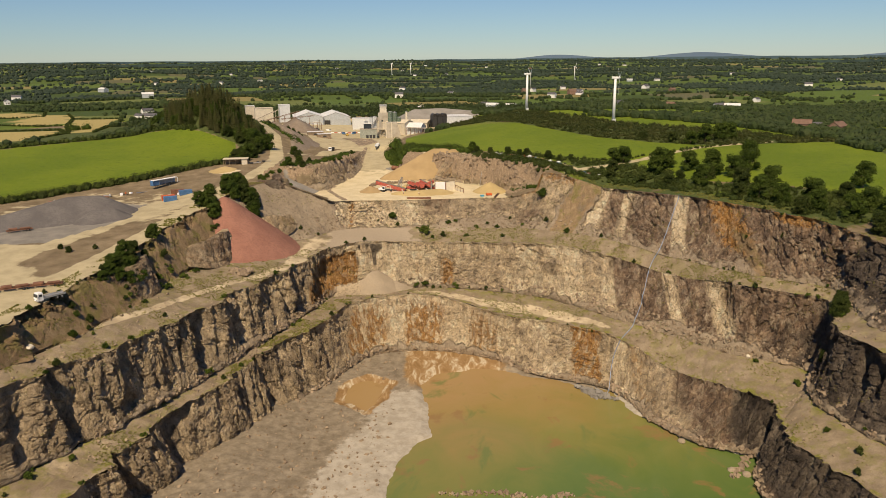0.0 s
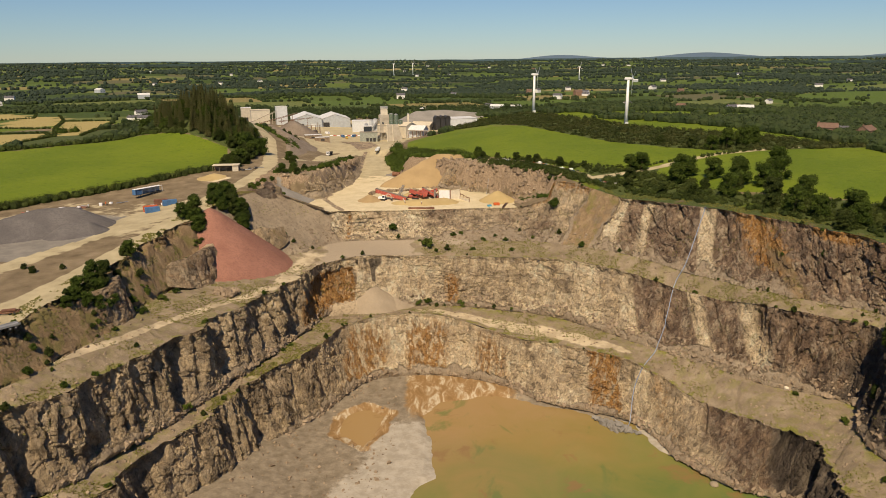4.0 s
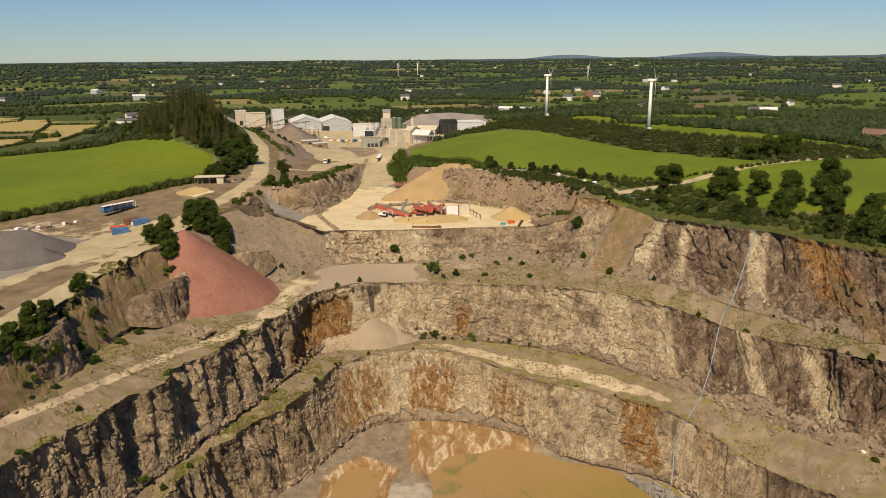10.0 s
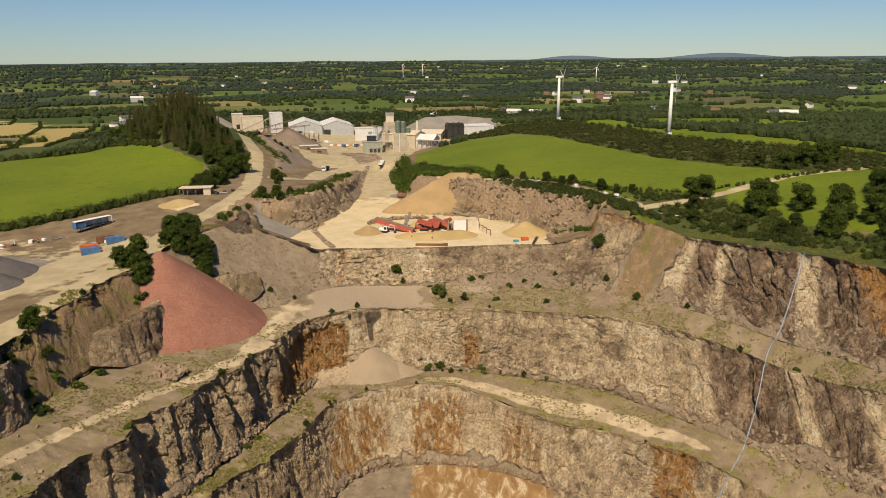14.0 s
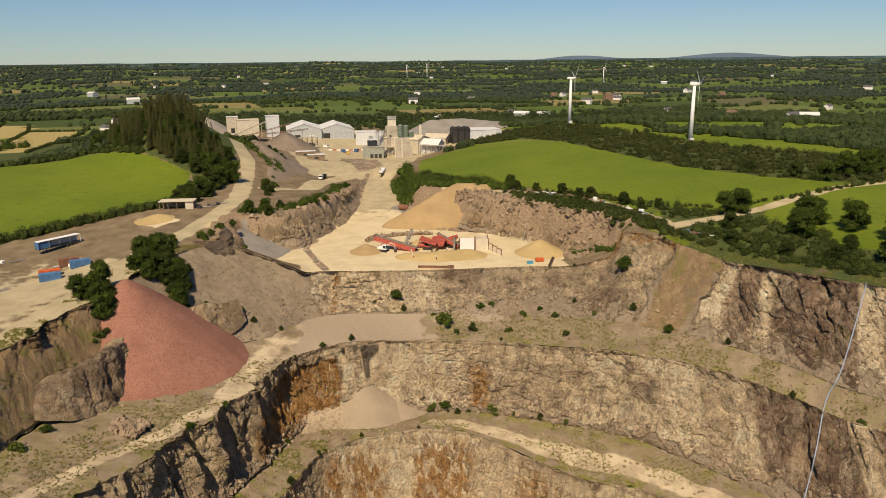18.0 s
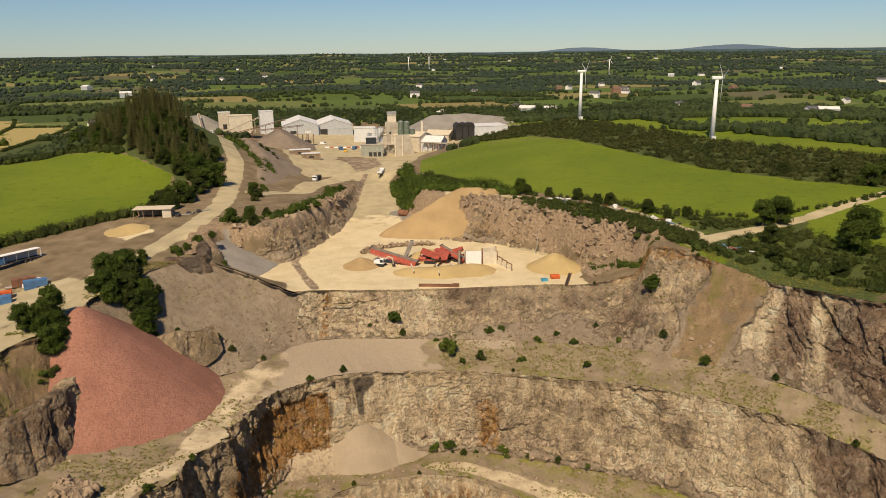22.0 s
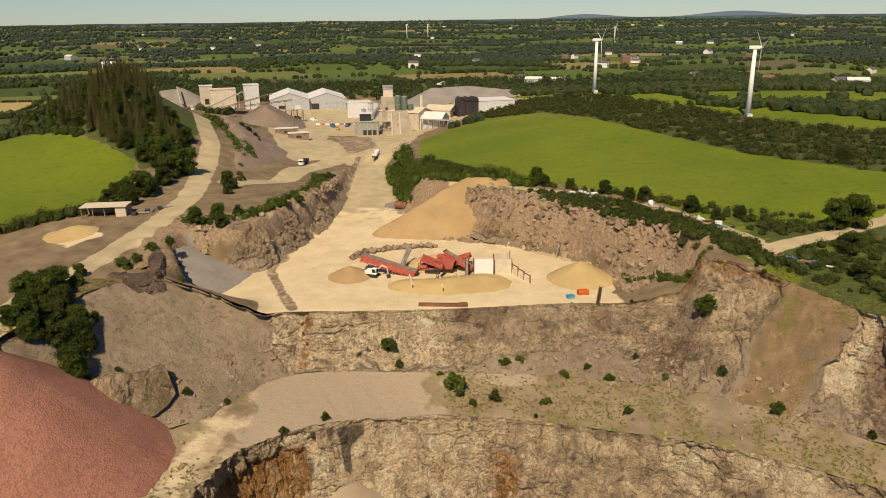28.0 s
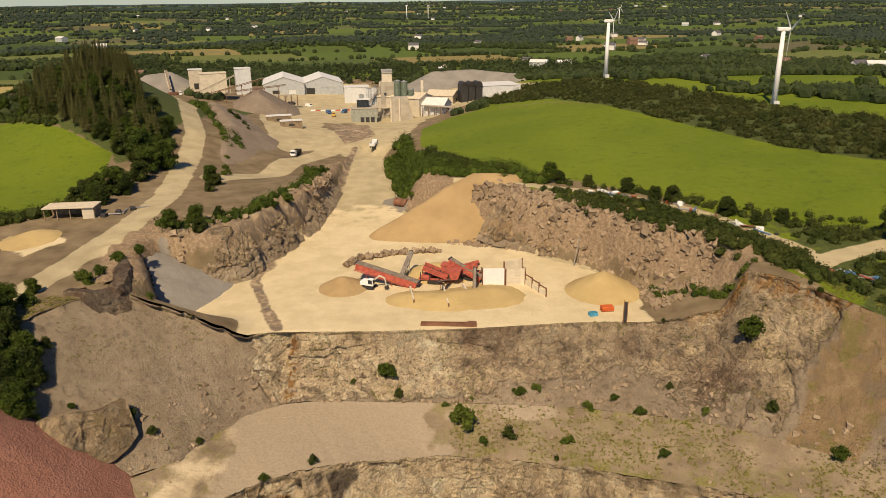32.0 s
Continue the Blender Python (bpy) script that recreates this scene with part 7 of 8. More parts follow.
# crusher on the upper yard
flat_block("crusher_house", pose(-172, 712, 78, 0, 0, 20), 17, 12, 12, CONCRETE_PALE, ROOF_BUFF, "buff crusher house on the upper yard")
flat_block("crusher_house", pose(-152, 712, 78, 0, 0, 20), 10, 10, 15, SHEET_PALE, ROOF_PALE, "white clad screen house")
flat_block("crusher_house", pose(-190, 730, 78, 0, 0, 20), 9, 9, 13, SHEET_CREAM, ROOF_PALE, "cream process tower beside the crusher", [(0, 0, 3, 4)])
conveyor((-205, 722, 79), (-214, 740, 90), 1.6, CONCRETE_PALE, "pale covered conveyor rising to the crusher", 2, 78)
conveyor((-180, 700, 79), (-156, 712, 90), 1.8, CONCRETE_PALE, "long buff conveyor to the screen house", 2, 78)
conveyor((-168, 690, 80), (-136, 704, 88), 1.6, RUST, "rust-brown conveyor on trestles", 3, 72)
conveyor((-150, 686, 82), (-122, 700, 84), 1.6, RUST, "rust-brown conveyor over the stone mound", 3, 70)
heap("grey_gravel_mound", [(-214, 748, 88), (-228, 742, 87)], 0.6, GREY_STONE, "grey stock mound beside the crusher", "gravel mound", reach=24, step=1.5, seed=22)
truck(pose(-196, 706, ground_z(-196, 706), 0, 0, 110), WHITE, RUST, "dusty tipper lorry waiting at the crusher")
truck(pose(-84, 551, ground_z(-84, 551), 0, 0, -8), WHITE, DARK_STEEL, "white-cabbed tipper lorry on the yard road")
truck(pose(-50.5, 567, ground_z(-50.5, 567), 0, 0, 175), WHITE, SHEET_PALE, "white tipper lorry beside the hedge")
truck(pose(-119.5, 209, ground_z(-119.5, 209), 0, 0, -38), WHITE, GALV, "white flatbed lorry driving on the haul road", "flatbed")
rng = np.random.default_rng(41)
for k in range(9):
    m = pose(-105 + 3.1 * k, 700 + 0.9 * k, ground_z(-105 + 3.1 * k, 700 + 0.9 * k), 0, 0, 16)
    t = thing("traffic_barrier", m, "red plastic traffic barrier" if k % 2 else "white plastic traffic barrier", "barrier", "barriers")
    bm = bmesh.new()
    prism(bm, [(-0.3, 0), (0.3, 0), (0.12, 0.9), (-0.12, 0.9)], -1.4, 1.4, pose(0, 0, 0, 0, 0, 90))
    part("body", bm, RED_PAINT if k % 2 else WHITE, t)
for px, py, yaw, mat, label in ((-93, 690, 30, BLUE, "blue van parked in the plant yard"), (-84, 696, -20, BLUE, "dark blue pickup in the plant yard"), (-88, 678, 10, YELLOW, "small yellow loader in the plant yard"), (-112, 722, 60, WHITE, "white van beside the workshop"), (-124, 724, 80, DARK_STEEL, "dark mixer lorry at the workshop door")):
    t = thing("parked_van", pose(px, py, ground_z(px, py), 0, 0, yaw), label, "van")
    bm = bmesh.new()
    prism(bm, [(-2.6, 0.45), (2.6, 0.45), (2.6, 2.2), (-1.2, 2.25), (-1.9, 1.3), (-2.6, 1.15)], -1, 1, pose(0, 0, 0, 0, 0, 90))
    part("body", bm, mat, t)
    solid("windscreen", t, GLASS, (-0.9, -1.75, 1.4, 0.9, -1.35, 2.1))
    wheels(t, [(s * 0.9, y) for s in (-1, 1) for y in (-1.7, 1.6)], 0.36, 0.25)
pole = thing("power_pole", pose(-106, 634, ground_z(-106, 634)), "tall wooden power pole by the site office", "pole")
bm = bmesh.new()
cylinder(bm, 0, 0, -1, 15, 0.2, 0.14, 10)
part("shaft", bm, TIMBER, pole)
solid("crossarm", pole, TIMBER, (-1.1, -0.08, 13.8, 1.1, 0.08, 14.0))
pole = thing("power_pole", pose(22, 420, ground_z(22, 420), 0, 8, 0), "leaning pale timber pole on the cut slope", "pole")
bm = bmesh.new()
cylinder(bm, 0, 0, -1, 9, 0.14, 0.1, 10)
part("shaft", bm, GALV, pole)
solid("crossarm", pole, TIMBER, (-0.6, -0.06, 8.3, 0.6, 0.06, 8.45))

# ---- screening plant on the platform ----
Z = 63.6


def screener(m, label, boom=9.0):
    """A tracked screen: crawler, chassis, sloping red screen box, belts."""
    t = thing("screening_machine", m, label, "screening machine", "screening machines")
    for s in (-1, 1):
        bm = bmesh.new()
        prism(bm, [(-1.9, 0.25), (-1.5, 0), (1.5, 0), (1.9, 0.25), (1.9, 0.6), (1.5, 0.85), (-1.5, 0.85), (-1.9, 0.6)], s * 1.3 - 0.25, s * 1.3 + 0.25)
        part("crawler_track", bm, BLACK, t)
    solid("chassis", t, RED_PAINT, (-4.2, -0.9, 0.85, 4.2, -0.65, 1.3), (-4.2, 0.65, 0.85, 4.2, 0.9, 1.3), (-4.2, -0.65, 0.95, -3.9, 0.65, 1.2), (3.9, -0.65, 0.95, 4.2, 0.65, 1.2))
    m2 = pose(0, 0, 2.9, 0, -20, 0)
    bm = bmesh.new()
    box(bm, -3.2, -1.25, -0.6, 3.2, -1.1, 0.8, m2)
    box(bm, -3.2, 1.1, -0.6, 3.2, 1.25, 0.8, m2)
    box(bm, -3.2, -1.1, -0.6, -3.05, 1.1, 0.6, m2)
    for x in np.arange(-2.8, 3.1, 0.7):
        box(bm, x - 0.05, -1.36, -0.6, x + 0.05, 1.36, -0.45, m2)
        for s in (-1, 1):
            box(bm, x - 0.05, s * 1.3 - 0.06, -0.6, x + 0.05, s * 1.3 + 0.06, 0.8, m2)
    part("screen_box", bm, RED_PAINT, t)
    bm = bmesh.new()
    box(bm, -3.0, -1.1, -0.05, 3.2, 1.1, 0.02, m2)
    part("screen_mesh", bm, DARK_STEEL, t)
    bm = bmesh.new()
    prism(bm, [(-5.6, 1.5), (-4.0, 1.5), (-3.2, 3.6), (-6.4, 3.6)], -1.5, 1.5)
    part("hopper", bm, RED_PAINT, t)
    solid("power_pack", t, RED_PAINT, (1.2, -1.1, 1.3, 3.4, 1.1, 2.1))
    for x in (-3.4, -1.0, 1.4, 3.6):
        for y in (-1.11, 1.11):
            solid("support_leg", t, DARK_STEEL, (x - 0.09, y - 0.09, 1.2, x + 0.09, y + 0.09, 2.9))
    solid("walkway", t, GALV, (-2.5, -2.0, 1.9, 3.0, -1.3, 1.96), (-2.5, -2.0, 2.9, 3.0, -1.95, 2.95), (-2.5, -2.0, 1.96, -2.45, -1.95, 2.9), (2.95, -2.0, 1.96, 3.0, -1.95, 2.9))
    return t


screener(pose(-16.3, 408, Z, 0, 0, 172) @ Matrix.Diagonal((1.08, 1.08, 1.08, 1)), "red tracked screening machine caked in dust")
screener(pose(-8.1, 410.7, Z, 0, 0, -12) @ Matrix.Diagonal((1.08, 1.08, 1.08, 1)), "red tracked crusher with a dark hopper")
conveyor((-20.6, 404.8, Z + 1.3), (-37.4, 409.1, Z + 5.4), 2.6, RED_PAINT, "long red feeder conveyor with deep side plates", 2, Z, 1.9, True)
conveyor((-26, 406.4, Z + 1.1), (-23.3, 416.1, Z + 6), 1.1, GALV, "grey steel stacking conveyor above sand", 1, Z)
conveyor((-12.5, 406.9, Z + 1.1), (-15.2, 398.3, Z + 4.1), 0.9, RUST, "rusty discharge conveyor beside the screen", 1, Z)
conveyor((-3.8, 407.5, Z + 1.5), (-12.5, 411.8, Z + 5.4), 1.8, RED_PAINT, "short red transfer conveyor between machines", 1, Z, 1.3, True)
conveyor((-6, 405.3, Z + 5.2), (-6.2, 398.8, Z + 1.3), 0.9, BLACK, "black rubber-skirted discharge chute belt", 0, Z)


def excavator(m, label="small pale excavator working at the sand"):
    t = thing("excavator", m, label, "excavator")
    for s in (-1, 1):
        bm = bmesh.new()
        prism(bm, [(-1.7, 0.3), (-1.4, 0), (1.4, 0), (1.7, 0.3), (1.4, 0.75), (-1.4, 0.75)], s * 1.05 - 0.25, s * 1.05 + 0.25)
        part("crawler_track", bm, BLACK, t)
    solid("turntable", t, DARK_STEEL, (-0.7, -0.7, 0.6, 0.7, 0.7, 0.95))
    solid("engine_house", t, WHITE, (-0.2, -1.2, 0.95, 2.0, 1.2, 1.9), bevel=0.08)
    cab = solid("cab", t, WHITE, (-1.5, 0.1, 0.95, -0.1, 1.2, 2.7), bevel=0.08)
    solid("window", cab, GLASS, (-1.53, 0.2, 1.5, -1.45, 1.1, 2.5), (-1.35, 1.17, 1.5, -0.25, 1.23, 2.5))
    bm = bmesh.new()
    bar(bm, (-0.6, -0.4, 1.5), (-2.6, -0.4, 3.4), 0.35)
    bar(bm, (-2.6, -0.4, 3.4), (-4.0, -0.4, 2.9), 0.32)
    part("boom", bm, SHEET_CREAM, t)
    bm = bmesh.new()
    bar(bm, (-4.0, -0.4, 3.1), (-4.4, -0.4, 1.0), 0.26)
    part("arm", bm, SHEET_CREAM, t)
    bm = bmesh.new()
    prism(bm, [(-4.9, 0.3), (-4.2, 0.2), (-4.0, 0.9), (-4.5, 1.1)], -0.9, 0.1)
    part("bucket", bm, DARK_STEEL, t)
    return t


excavator(pose(-33.6, 404.2, Z, 0, 0, 160) @ Matrix.Diagonal((1.08, 1.08, 1.08, 1)))
excavator(pose(-24, 800, 83.5, 0, 0, 200), "white excavator parked on the grey stock mound")
# bay walls of concrete panels
for x0, y0, x1, y1, h, mat, label in ((-4, 404.9, 1.8, 405.1, 5, WHITE, "tall whitewashed concrete bay wall"), (2.1, 405.3, 7.2, 406.4, 4.5, CONCRETE_PALE, "buff concrete bay wall"), (2.2, 414, 7.3, 416.7, 3.5, CONCRETE_PALE, "rear concrete wall of the sand bay")):
    L = math.dist((x0, y0), (x1, y1))
    t = thing("bay_wall", pose(x0, y0, Z, 0, 0, math.degrees(math.atan2(y1 - y0, x1 - x0))), label, "wall", "bay walls")
    n = 1
    for k in range(n):
        for j in range(5):
            solid("concrete_panel", t, mat, (k * L / n + 0.02, 0, j * h / 5 + 0.01 - (0.5 if j == 0 else 0), (k + 1) * L / n - 0.02, 0.22, (j + 1) * h / 5 - 0.01))
    for k in range(n + 1):
        solid("post", t, RUST, (k * L / n - 0.12, -0.1, -0.4, k * L / n + 0.12, 0.3, h + 0.15))
t = thing("steel_fence", pose(7.3, 406.4, Z, 0, 0, -62), "rusty steel post fence along the sand bay", "fence")
for k in range(4):
    solid("post", t, RUST, (k * 3.2 - 0.12, -0.12, -0.5, k * 3.2 + 0.12, 0.12, 3.4 - 0.3 * k))
for k in range(3):
    solid("rail", t, RUST, (k * 3.2 + 0.12, -0.08, 2.7 - 0.3 * k, k * 3.2 + 3.08, 0.08, 3.0 - 0.3 * k))
    solid("panel", t, CONCRETE_PALE, (k * 3.2 + 0.12, -0.05, -0.3, k * 3.2 + 3.08, 0.05, 1.4))
for x0, y0, x1, y1, label in ((-22.7, 401, -21.3, 392.9, "low white concrete divider in the sand"), (-14.4, 403.1, -12.7, 390.7, "rusty steel divider ending in a white block"), (-9.2, 402.6, -7.3, 396.1, "rusty steel divider frame in the sand")):
    t = thing("bay_divider", pose(x0, y0, Z), label, "divider", "bay dividers")
    for k in range(3):
        bm = bmesh.new()
        u0, u1 = k / 3, (k + 1) / 3 - 0.02
        bar(bm, ((x1 - x0) * u0, (y1 - y0) * u0, 1.1 - 0.2 * k), ((x1 - x0) * u1, (y1 - y0) * u1, 1.1 - 0.2 * k), 0.35, 1.6)
        part("concrete_panel", bm, CONCRETE_PALE, t)
    for u in (0.0, 1.0):
        bm = bmesh.new()
        box(bm, (x1 - x0) * u - 0.15, (y1 - y0) * u - 0.15, -0.3, (x1 - x0) * u + 0.15, (y1 - y0) * u + 0.15, 2.2 - 0.8 * u)
        part("post", bm, RUST, t)
# steel left along the platform's edge
t = thing("steel_boom", pose(-19, 381.1, Z + 0.1, 0, 0, -2), "long rusty red conveyor boom lying at the edge", "conveyor boom")
for y in (-0.45, 0.45):
    solid("side_beam", t, RUST, (0, y - 0.1, 0, 12.6, y + 0.1, 0.75))
solid("belt", t, DARK_STEEL, (0.2, -0.35, 0.35, 12.4, 0.35, 0.45))
solid("drive_head", t, RUST, (10.8, -0.65, 0.05, 12.9, 0.65, 0.95))
t = thing("steel_boom", pose(28.1, 382, Z + 0.15, 6, 0, 76), "rusty conveyor frame lying along the bank", "conveyor boom")
for y in (-0.4, 0.4):
    solid("side_beam", t, RUST, (0, y - 0.09, 0, 12.0, y + 0.09, 0.6))
solid("belt", t, DARK_STEEL, (0.2, -0.31, 0.3, 11.8, 0.31, 0.4))
t = thing("waste_skip", pose(21.6, 386.4, Z, 0, 0, 14) @ Matrix.Diagonal((0.75, 0.75, 0.75, 1)), "open light-blue steel skip", "skip")
solid("floor", t, CYAN, (-1.2, -0.9, 0, 1.2, 0.9, 0.15))
for nm, b in (("side", (-1.3, -0.95, 0.1, 1.3, -0.85, 1.2)), ("side", (-1.3, 0.85, 0.1, 1.3, 0.95, 1.2)), ("end", (-1.35, -0.85, 0.1, -1.25, 0.85, 1.2)), ("end", (1.25, -0.85, 0.1, 1.35, 0.85, 1.2))):
    solid(nm, t, CYAN, b)
t = thing("fuel_tank", pose(25.4, 389.1, Z, 0, 0, 8), "orange bunded fuel tank", "tank")
solid("tank", t, ORANGE, (-1.5, -0.9, 0.25, 1.5, 0.9, 1.4), bevel=0.12)
solid("skid", t, RUST, (-1.5, -0.7, 0, 1.5, -0.5, 0.25), (-1.5, 0.5, 0, 1.5, 0.7, 0.25))
t = thing("steel_drum", pose(-31, 481, ground_z(-31, 481), 0, 0, -30), "big rusty cylindrical tank on its side", "tank")
bm = bmesh.new()
got = cylinder(bm, 0, 0, -2.6, 2.6, 1.5, 1.5, 20)
bmesh.ops.transform(bm, matrix=pose(0, 0, 1.4, 0, 90, 0), verts=got)
part("shell", bm, RUST, t)
for x in (-2.3, 2.3):
    bm = bmesh.new()
    got = cylinder(bm, 0, 0, -0.1, 0.1, 1.6, 1.6, 20)
    bmesh.ops.transform(bm, matrix=pose(x, 0, 1.4, 0, 90, 0), verts=got)
    part("hoop", bm, RUST, t)

# pipeline that climbs the right-hand faces, pump hose on the water
ROUTE = [(109.5, 327, 75), (103, 319, 63), (97, 312, 54), (89, 303, 49.7), (85, 297, 38), (79, 289, 27), (74, 283, 23), (69.5, 280, 14), (68.5, 277, 0.6)]
t = thing("pump_pipe", Matrix.Identity(4), "blue-grey pump pipe laid down the quarry faces", "pipe")
laid = []
for q in spline(ROUTE, 6, False):
    eye = Vector((20, 190, q[2] + 38))
    hit = PIT_BVH.ray_cast(eye, (Vector(q) - eye).normalized())[0]
    laid.append(hit + (eye - hit).normalized() * 0.45 if hit and (hit - Vector(q)).length < 9 else Vector(q))
for a, b in zip(laid[:-1], laid[1:]):
    bm = bmesh.new()
    bar(bm, a, b, 0.26)
    part("pipe_length", bm, PIPE_BLUE, t)

# ---- left yard ----
container(pose(-135, 345, ground_z(-135, 347), 0, 0, -62), BLUE, "faded blue shipping container with scuffed sides")
container(pose(-137.6, 349.4, ground_z(-137, 351), 0, 0, -62), ORANGE, "rust-orange shipping container on gravel")
container(pose(-131.5, 357, ground_z(-131, 358), 0, 0, -58), BLUE, "dark blue shipping container, part full of scrap")
container(pose(-136.5, 359.5, ground_z(-136, 361), 0, 0, -60), RUST, "rusted open-topped container full of scrap")


def trailer(m, label):
    t = thing("box_trailer", m, label, "trailer")
    solid("floor", t, DARK_STEEL, (0, -1.25, 1.1, 13.4, 1.25, 1.3))
    solid("roof", t, WHITE, (0, -1.25, 3.85, 13.4, 1.25, 3.95))
    solid("front_wall", t, BLUE, (0, -1.25, 1.3, 0.1, 1.25, 3.85))
    solid("rear_frame", t, WHITE, (13.2, -1.25, 1.3, 13.4, -1.1, 3.85), (13.2, 1.1, 1.3, 13.4, 1.25, 3.85))
    solid("curtain", t, SHEET_GREY, (0.1, 1.2, 1.3, 13.2, 1.25, 3.85), label="grey side curtain")
    for x in (3.3, 6.6, 9.9):
        solid("pillar", t, GALV, (x - 0.06, -1.25, 1.3, x + 0.06, -1.13, 3.85))
    solid("load", t, BLUE, (0.2, -1.0, 1.3, 4.0, 1.1, 3.4), label="blue load inside")
    wheels(t, [(9.0, -1.0), (9.0, 1.0), (10.3, -1.0), (10.3, 1.0), (11.6, -1.0), (11.6, 1.0)])
    for x in (2.4,):
        solid("landing_leg", t, DARK_STEEL, (x - 0.08, -0.9, 0, x + 0.08, -0.75, 1.1), (x - 0.08, 0.75, 0, x + 0.08, 0.9, 1.1))
    return t


trailer(pose(-151, 372.4, ground_z(-147, 379), 0, 0, 58.5) @ Matrix.Diagonal((1.15, 1, 1, 1)), "abandoned box trailer with a white roof and open side")
for px, py, yaw, label in ((-176, 284, 35, "rusty flatbed trailer loaded with scrap"), (-139, 215, 28, "low rusty steel trailer frame"), (-131, 219, 20, "stack of rusty steel frames")):
    t = thing("flat_trailer", pose(px, py, ground_z(px, py) + 0.05, 0, 0, yaw), label, "trailer")
    for y in (-1.1, 0, 1.1):
        solid("beam", t, RUST, (0, y - 0.1, 0.7, 9.5, y + 0.1, 0.95))
    for x in (0.2, 3.2, 6.2, 9.2):
        solid("cross_member", t, RUST, (x - 0.1, -1.2, 0.95, x + 0.1, 1.2, 1.15))
    solid("load", t, RUST, (1.0, -0.9, 1.15, 4.0, 0.9, 1.7), (5.0, -0.8, 1.15, 8.6, 0.7, 1.5), label="jumbled rusty steel load")
    wheels(t, [(7.2, -1.0), (7.2, 1.0), (8.3, -1.0), (8.3, 1.0)], 0.45)
hut = thing("lean_to_hut", pose(-122, 426, ground_z(-122, 427) + 0.1, 0, 0, 7), "tumbledown open-fronted shed with a pale flat roof", "shed")
solid("roof", hut, ROOF_BUFF, (-7.2, -0.6, 3.2, 7.2, 6, 3.45))
solid("back_wall", hut, TIMBER, (-7.0, 5.3, -0.5, 7.0, 5.5, 3.2))
solid("side_wall", hut, TIMBER, (6.8, 0, -0.5, 7.0, 5.3, 3.2))
solid("front_panel", hut, SHEET_CREAM, (3.6, -0.1, -0.5, 6.8, 0.1, 3.2))
for x in (-6.9, -3.4, 0.2):
    solid("post", hut, TIMBER, (x - 0.12, -0.12, -0.5, x + 0.12, 0.12, 3.2))
rng = np.random.default_rng(17)


def scrap(kind, x, y, z=None, mat=None, label="", s=1.0):
    t = thing(("scrap_sheet", "scrap_pipe", "scrap_crate", "rubber_ring", "scrap_drum")[kind], pose(x, y, (ground_z(x, y) if z is None else z), 0, 0, rng.uniform(0, 360)), label, "scrap", "scrap")
    bm = bmesh.new()
    if kind == 0:
        box(bm, -1.6 * s, -0.9 * s, 0.05, 1.6 * s, 0.9 * s, 0.15, pose(0, 0, 0.25, rng.uniform(4, 22), rng.uniform(-8, 8), 0))
    elif kind == 1:
        got = cylinder(bm, 0, 0, -3 * s, 3 * s, 0.22, 0.22, 10)
        bmesh.ops.transform(bm, matrix=pose(0, 0, 0.3, 0, 86, 0), verts=got)
    elif kind == 2:
        box(bm, -0.9 * s, -0.7 * s, -0.1, 0.9 * s, 0.7 * s, 1.0 * s, bevel=0.06)
    elif kind == 3:
        ring_v = [cylinder(bm, 0, 0, 0.0, 0.35, 0.6, 0.55, 14)]
    else:
        cylinder(bm, 0, 0, -0.1, 0.9, 0.32, 0.3, 12)
    part("body", bm, mat, t)
    return t


KINDS = (("weathered steel sheet lying on the ground", RUST), ("length of steel pipe among scrap", GALV), ("battered white plastic crate in the scrap", WHITE), ("worn black tyre lying flat", BLACK), ("orange oil drum among the scrap", ORANGE))
MORE = (GALV, BLUE, RUST, RED_PAINT, WHITE, ORANGE, SHEET_PALE)
for k in range(58):
    kind = int(rng.integers(0, 5))
    u = rng.uniform(0, 1)
    if k < 34:
        a, b = ((28, 440.5), (46, 428.5)) if k < 17 else ((46, 428.5), (69, 394))
        x, y = a[0] + (b[0] - a[0]) * u + rng.uniform(0, 2.4), a[1] + (b[1] - a[1]) * u + rng.uniform(0, 2.4)
    else:
        x, y = -178 + 26 * u + rng.uniform(-2, 2), 352 + 18 * u + rng.uniform(-3.5, 2)
    scrap(kind, x, y, None, KINDS[kind][1] if rng.random() < 0.6 or kind == 3 else MORE[int(rng.integers(0, 7))], KINDS[kind][0], rng.uniform(0.7, 1.3))
for k in range(14):
    x, y = -190 + rng.uniform(0, 9), 340 + rng.uniform(0, 7)
    scrap(0 if k % 3 else 2, x, y, ground_z(x, y) + 0.25 * (k % 3), RED_PAINT if k % 2 else WHITE, "red and white plastic barrier sections tipped in a pile", 1.1)
for k in range(10):
    x, y = -131 + rng.uniform(-4, 3), 363 + rng.uniform(-5, 5)
    scrap(k % 5, x, y, None, (RUST, GALV, WHITE, BLACK, CYAN)[k % 5], KINDS[k % 5][0])
for k in range(8):
    scrap((1, 0, 2, 1)[k % 4], 72 + 1.1 * k, 377 - 0.5 * k + rng.uniform(-1, 1), None, (RED_PAINT, GALV, BLUE, SHEET_PALE)[k % 4], "steel offcuts piled at the track end")
for k in range(6):
    scrap(1 if k % 2 else 2, -113 + 1.4 * k, 428 + 1.6 * k, None, (DARK_STEEL, GALV)[k % 2], "steel lengths stacked beside the hut")
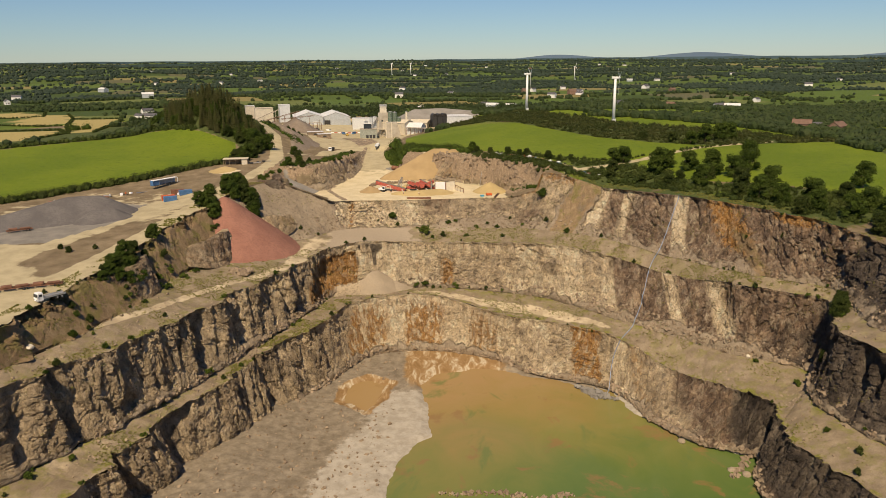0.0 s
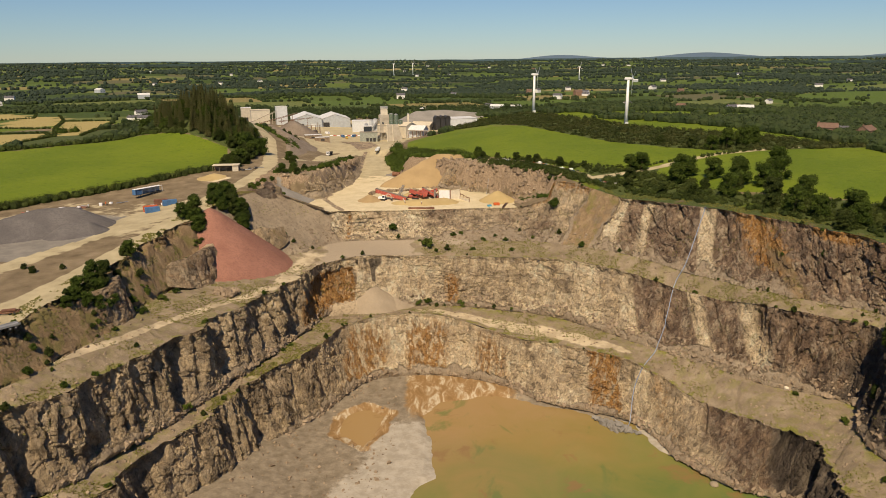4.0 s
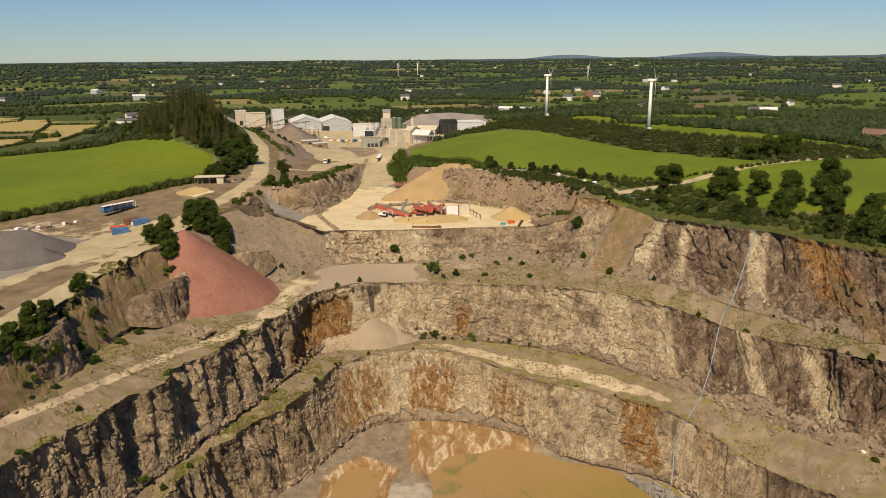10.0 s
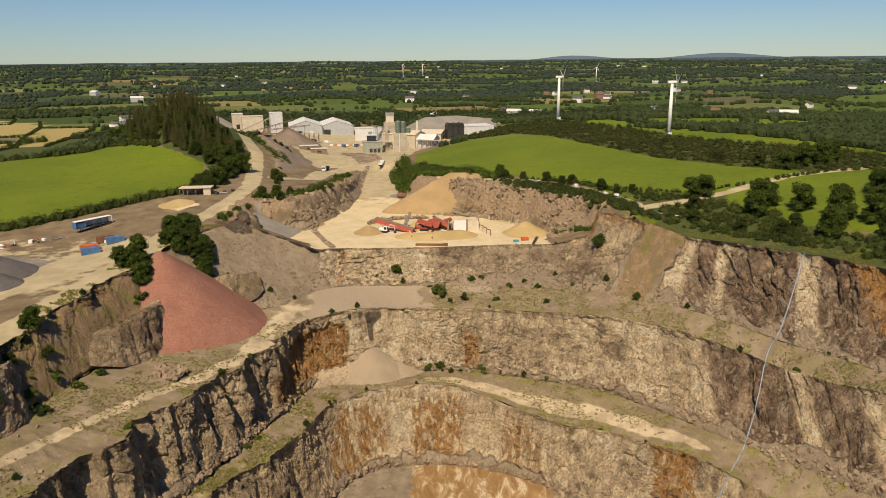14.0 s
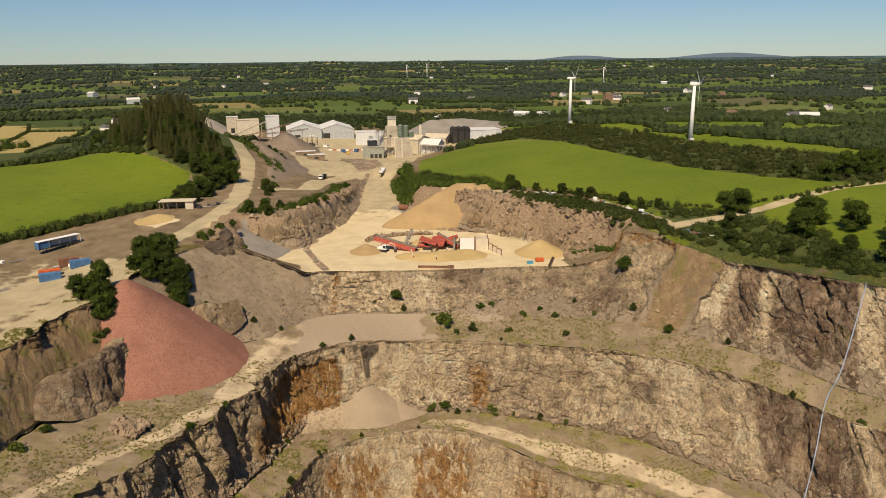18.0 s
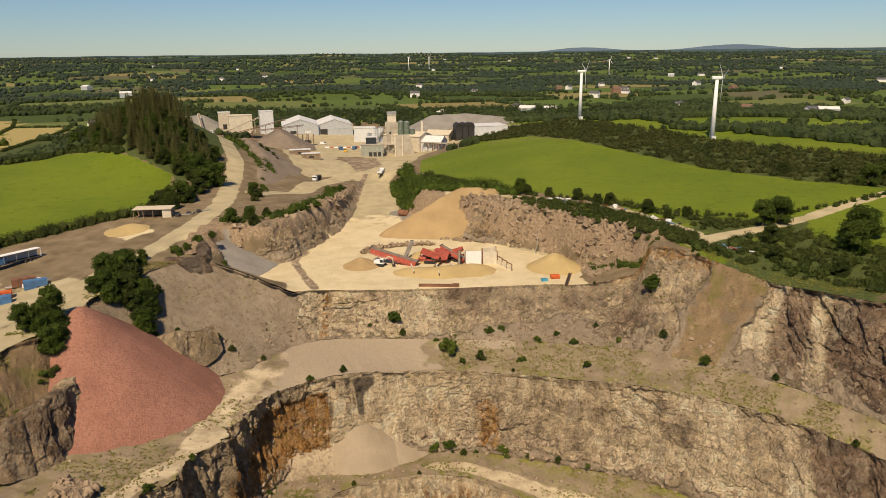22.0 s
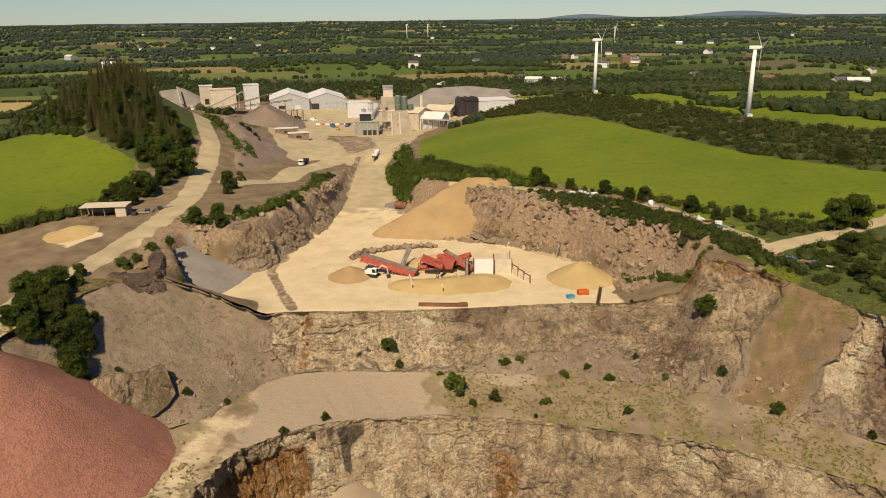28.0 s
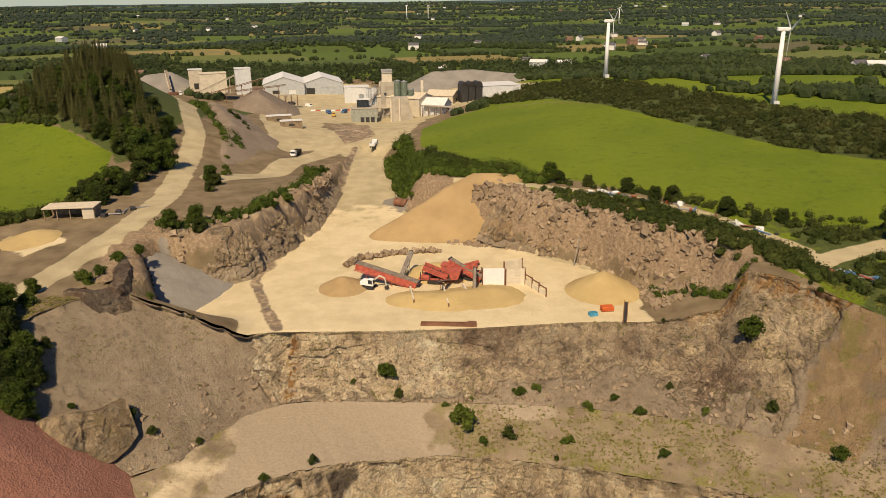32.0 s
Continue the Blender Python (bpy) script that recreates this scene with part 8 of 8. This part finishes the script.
for x, y, z, s in ((118, 262, 24.6, 1.2), (-122, 193, 56.0, 1.3), (87, 238, 0.3, 1.5), (102, 216, 0.1, 1.6), (98, 219, 0.0, 1.4)):
    p = PIT_BVH.find_nearest(Vector((x, y, z)))[0] if z > 5 else Vector((x, y, z))
    t = thing("boulder", Matrix.Translation(p), "pale angular boulder lying alone", "boulder", "boulders")
    bm = bmesh.new()
    bmesh.ops.create_icosphere(bm, subdivisions=2, radius=s)
    for v in bm.verts:
        v.co *= 1 + 0.25 * noise.noise(v.co * 1.3 + Vector((x, y, z)))
        v.co.z *= 0.7
    part("stone", bm, BUFF_STONE if z < 5 else CONCRETE_PALE, t)


# ---- wind turbines ----
def turbine(m, spin):
    t = thing("wind_turbine", m, "white three-bladed wind turbine on a tapered steel tower", "wind turbine", "turbines")
    bm = bmesh.new()
    cylinder(bm, 0, 0, -1, 31.5, 1.35, 0.85, 28)
    part("tower", bm, WHITE, t, smooth_faces=True)
    bm = bmesh.new()
    box(bm, -0.95, -2.8, 31.5, 0.95, 2.2, 33.3, bevel=0.4)
    part("nacelle", bm, WHITE, t)
    bm = bmesh.new()
    got = cylinder(bm, 0, 0, 0, 1.5, 0.85, 0.35, 16)
    bmesh.ops.transform(bm, matrix=pose(0, 2.2, 32.4, -90, 0, 0), verts=got)
    hub = part("hub", bm, WHITE, t, smooth_faces=True)
    for k in range(3):
        bm = bmesh.new()
        stations = ((0.4, 0.5, 0.5), (2.4, 1.35, 0.35), (7, 0.95, 0.2), (13.2, 0.3, 0.07))
        rings = []
        for r, chord, thick in stations:
            rings.append([bm.verts.new((x * chord, 2.9 + y * thick, r)) for x, y in ((-0.3, 0), (0.0, 0.5), (0.7, 0), (0.0, -0.5))])
        for a, b in zip(rings[:-1], rings[1:]):
            for j in range(4):
                bm.faces.new((a[j], a[(j + 1) % 4], b[(j + 1) % 4], b[j]))
        bm.faces.new(rings[-1])
        bm.faces.new(rings[0][::-1])
        bmesh.ops.recalc_face_normals(bm, faces=bm.faces[:])
        bmesh.ops.transform(bm, matrix=Matrix.Translation((0, 0, 32.4)) @ pose(0, 0, 0, 0, spin + 120 * k, 0), verts=bm.verts[:])
        part("blade", bm, WHITE, hub)
    solid("transformer", t, SHEET_PALE, (2.2, -1.2, -0.5, 4.2, 1.2, 1.9), label="small pale transformer cabinet")
    solid("door", t, GALV, (-0.5, -1.42, 0.3, 0.5, -1.3, 2.4))
    return t


for px, py, yaw, spin in ((78.3, 678, -86, 52), (131.5, 561, -96, 66)):
    turbine(pose(px, py, ground_z(px, py), 0, 0, yaw), spin)
for px, py in ((-150, 2250), (-95, 2300), (340, 1900)):
    turbine(pose(px, py, ground_z(px, py) + 6, 0, 0, -60), 20)


# ---- farmhouses over the country ----
def house(name, w, d, e, r, wall, roof, label):
    t = pitched_shed(name, pose(0, 0, -500), w, d, e, r, wall, roof, label, "house", [(0.5, 1.1, 2.1, TIMBER)], [(-w * 0.3, 1.0, 1.2, 1.3), (w * 0.3, 1.0, 1.2, 1.3)], "farmhouses", overhang=0.3)
    solid("chimney", t, BRICK, (-0.4, d - 1.2, r - 0.6, 0.4, d - 0.4, r + 1.1))
    return t


MODELS = [house("farmhouse", 8, 14, 4.8, 7.6, RENDER, SLATE, "white rendered farmhouse with a slate roof"), house("farmhouse", 9, 16, 3.2, 6.2, RENDER, SLATE, "white bungalow with a grey roof"), house("farmhouse", 9, 13, 5, 8, BRICK, TILE, "brick house with a brown tiled roof"), house("farm_shed", 12, 20, 5.5, 8, SHEET_GREY, ROOF_PALE, "pale-roofed farm shed beside fields")]
SPOTS = [(-109, 838, 1), (-119, 840, 0), (-326, 803, 1), (-311, 801, 1), (-296, 845, 2), (-277, 852, 2), (-338, 860, 0), (70, 905, 3), (92, 915, 3), (60, 960, 0), (-490, 800, 3), (170, 1100, 0), (240, 980, 1), (330, 860, 0), (345, 850, 3), (285, 900, 2), (246, 486, 2), (256, 492, 1), (262, 478, 2), (430, 1000, 0), (150, 1300, 2), (165, 1310, 0), (-60, 1150, 0), (20, 1250, 1)]
hr = np.random.default_rng(66)
for k in range(42):
    r, a = math.exp(hr.uniform(math.log(900), math.log(3600))), hr.uniform(-0.66, 0.66)
    SPOTS.append((r * math.sin(a), 160 + r * math.cos(a), int(hr.choice([0, 0, 0, 1, 1, 1, 1, 0, 2, 3]))))
for x, y, k in SPOTS:
    copy_thing(MODELS[k], scaled(x, y, ground_z(x, y) + 0.3 + (1.5 if y > 1000 else 0), hr.uniform(40, 140), hr.uniform(0.65, 0.95)))
for ob in MODELS:
    for child in list(ob.children_recursive):
        bpy.data.objects.remove(child)
    bpy.data.objects.remove(ob)
# lines of pole-and-wire fence posts round the right-hand field
t = thing("field_fence", Matrix.Identity(4), "weathered post fence along the top of the field", "fence")
line = spline([(12, 623, 0), (33, 612, 0), (44, 600, 0), (54, 580, 0)], 8, False)
for q in line:
    z = ground_z(q[0], q[1])
    solid("post", t, TIMBER, (q[0] - 0.1, q[1] - 0.1, z - 0.4, q[0] + 0.1, q[1] + 0.1, z + 1.4))
for a, b in zip(line[:-1], line[1:]):
    bm = bmesh.new()
    za, zb = ground_z(a[0], a[1]) + 1.1, ground_z(b[0], b[1]) + 1.1
    bar(bm, (a[0], a[1], za), (b[0], b[1], zb), 0.12)
    part("rail", bm, TIMBER, t)
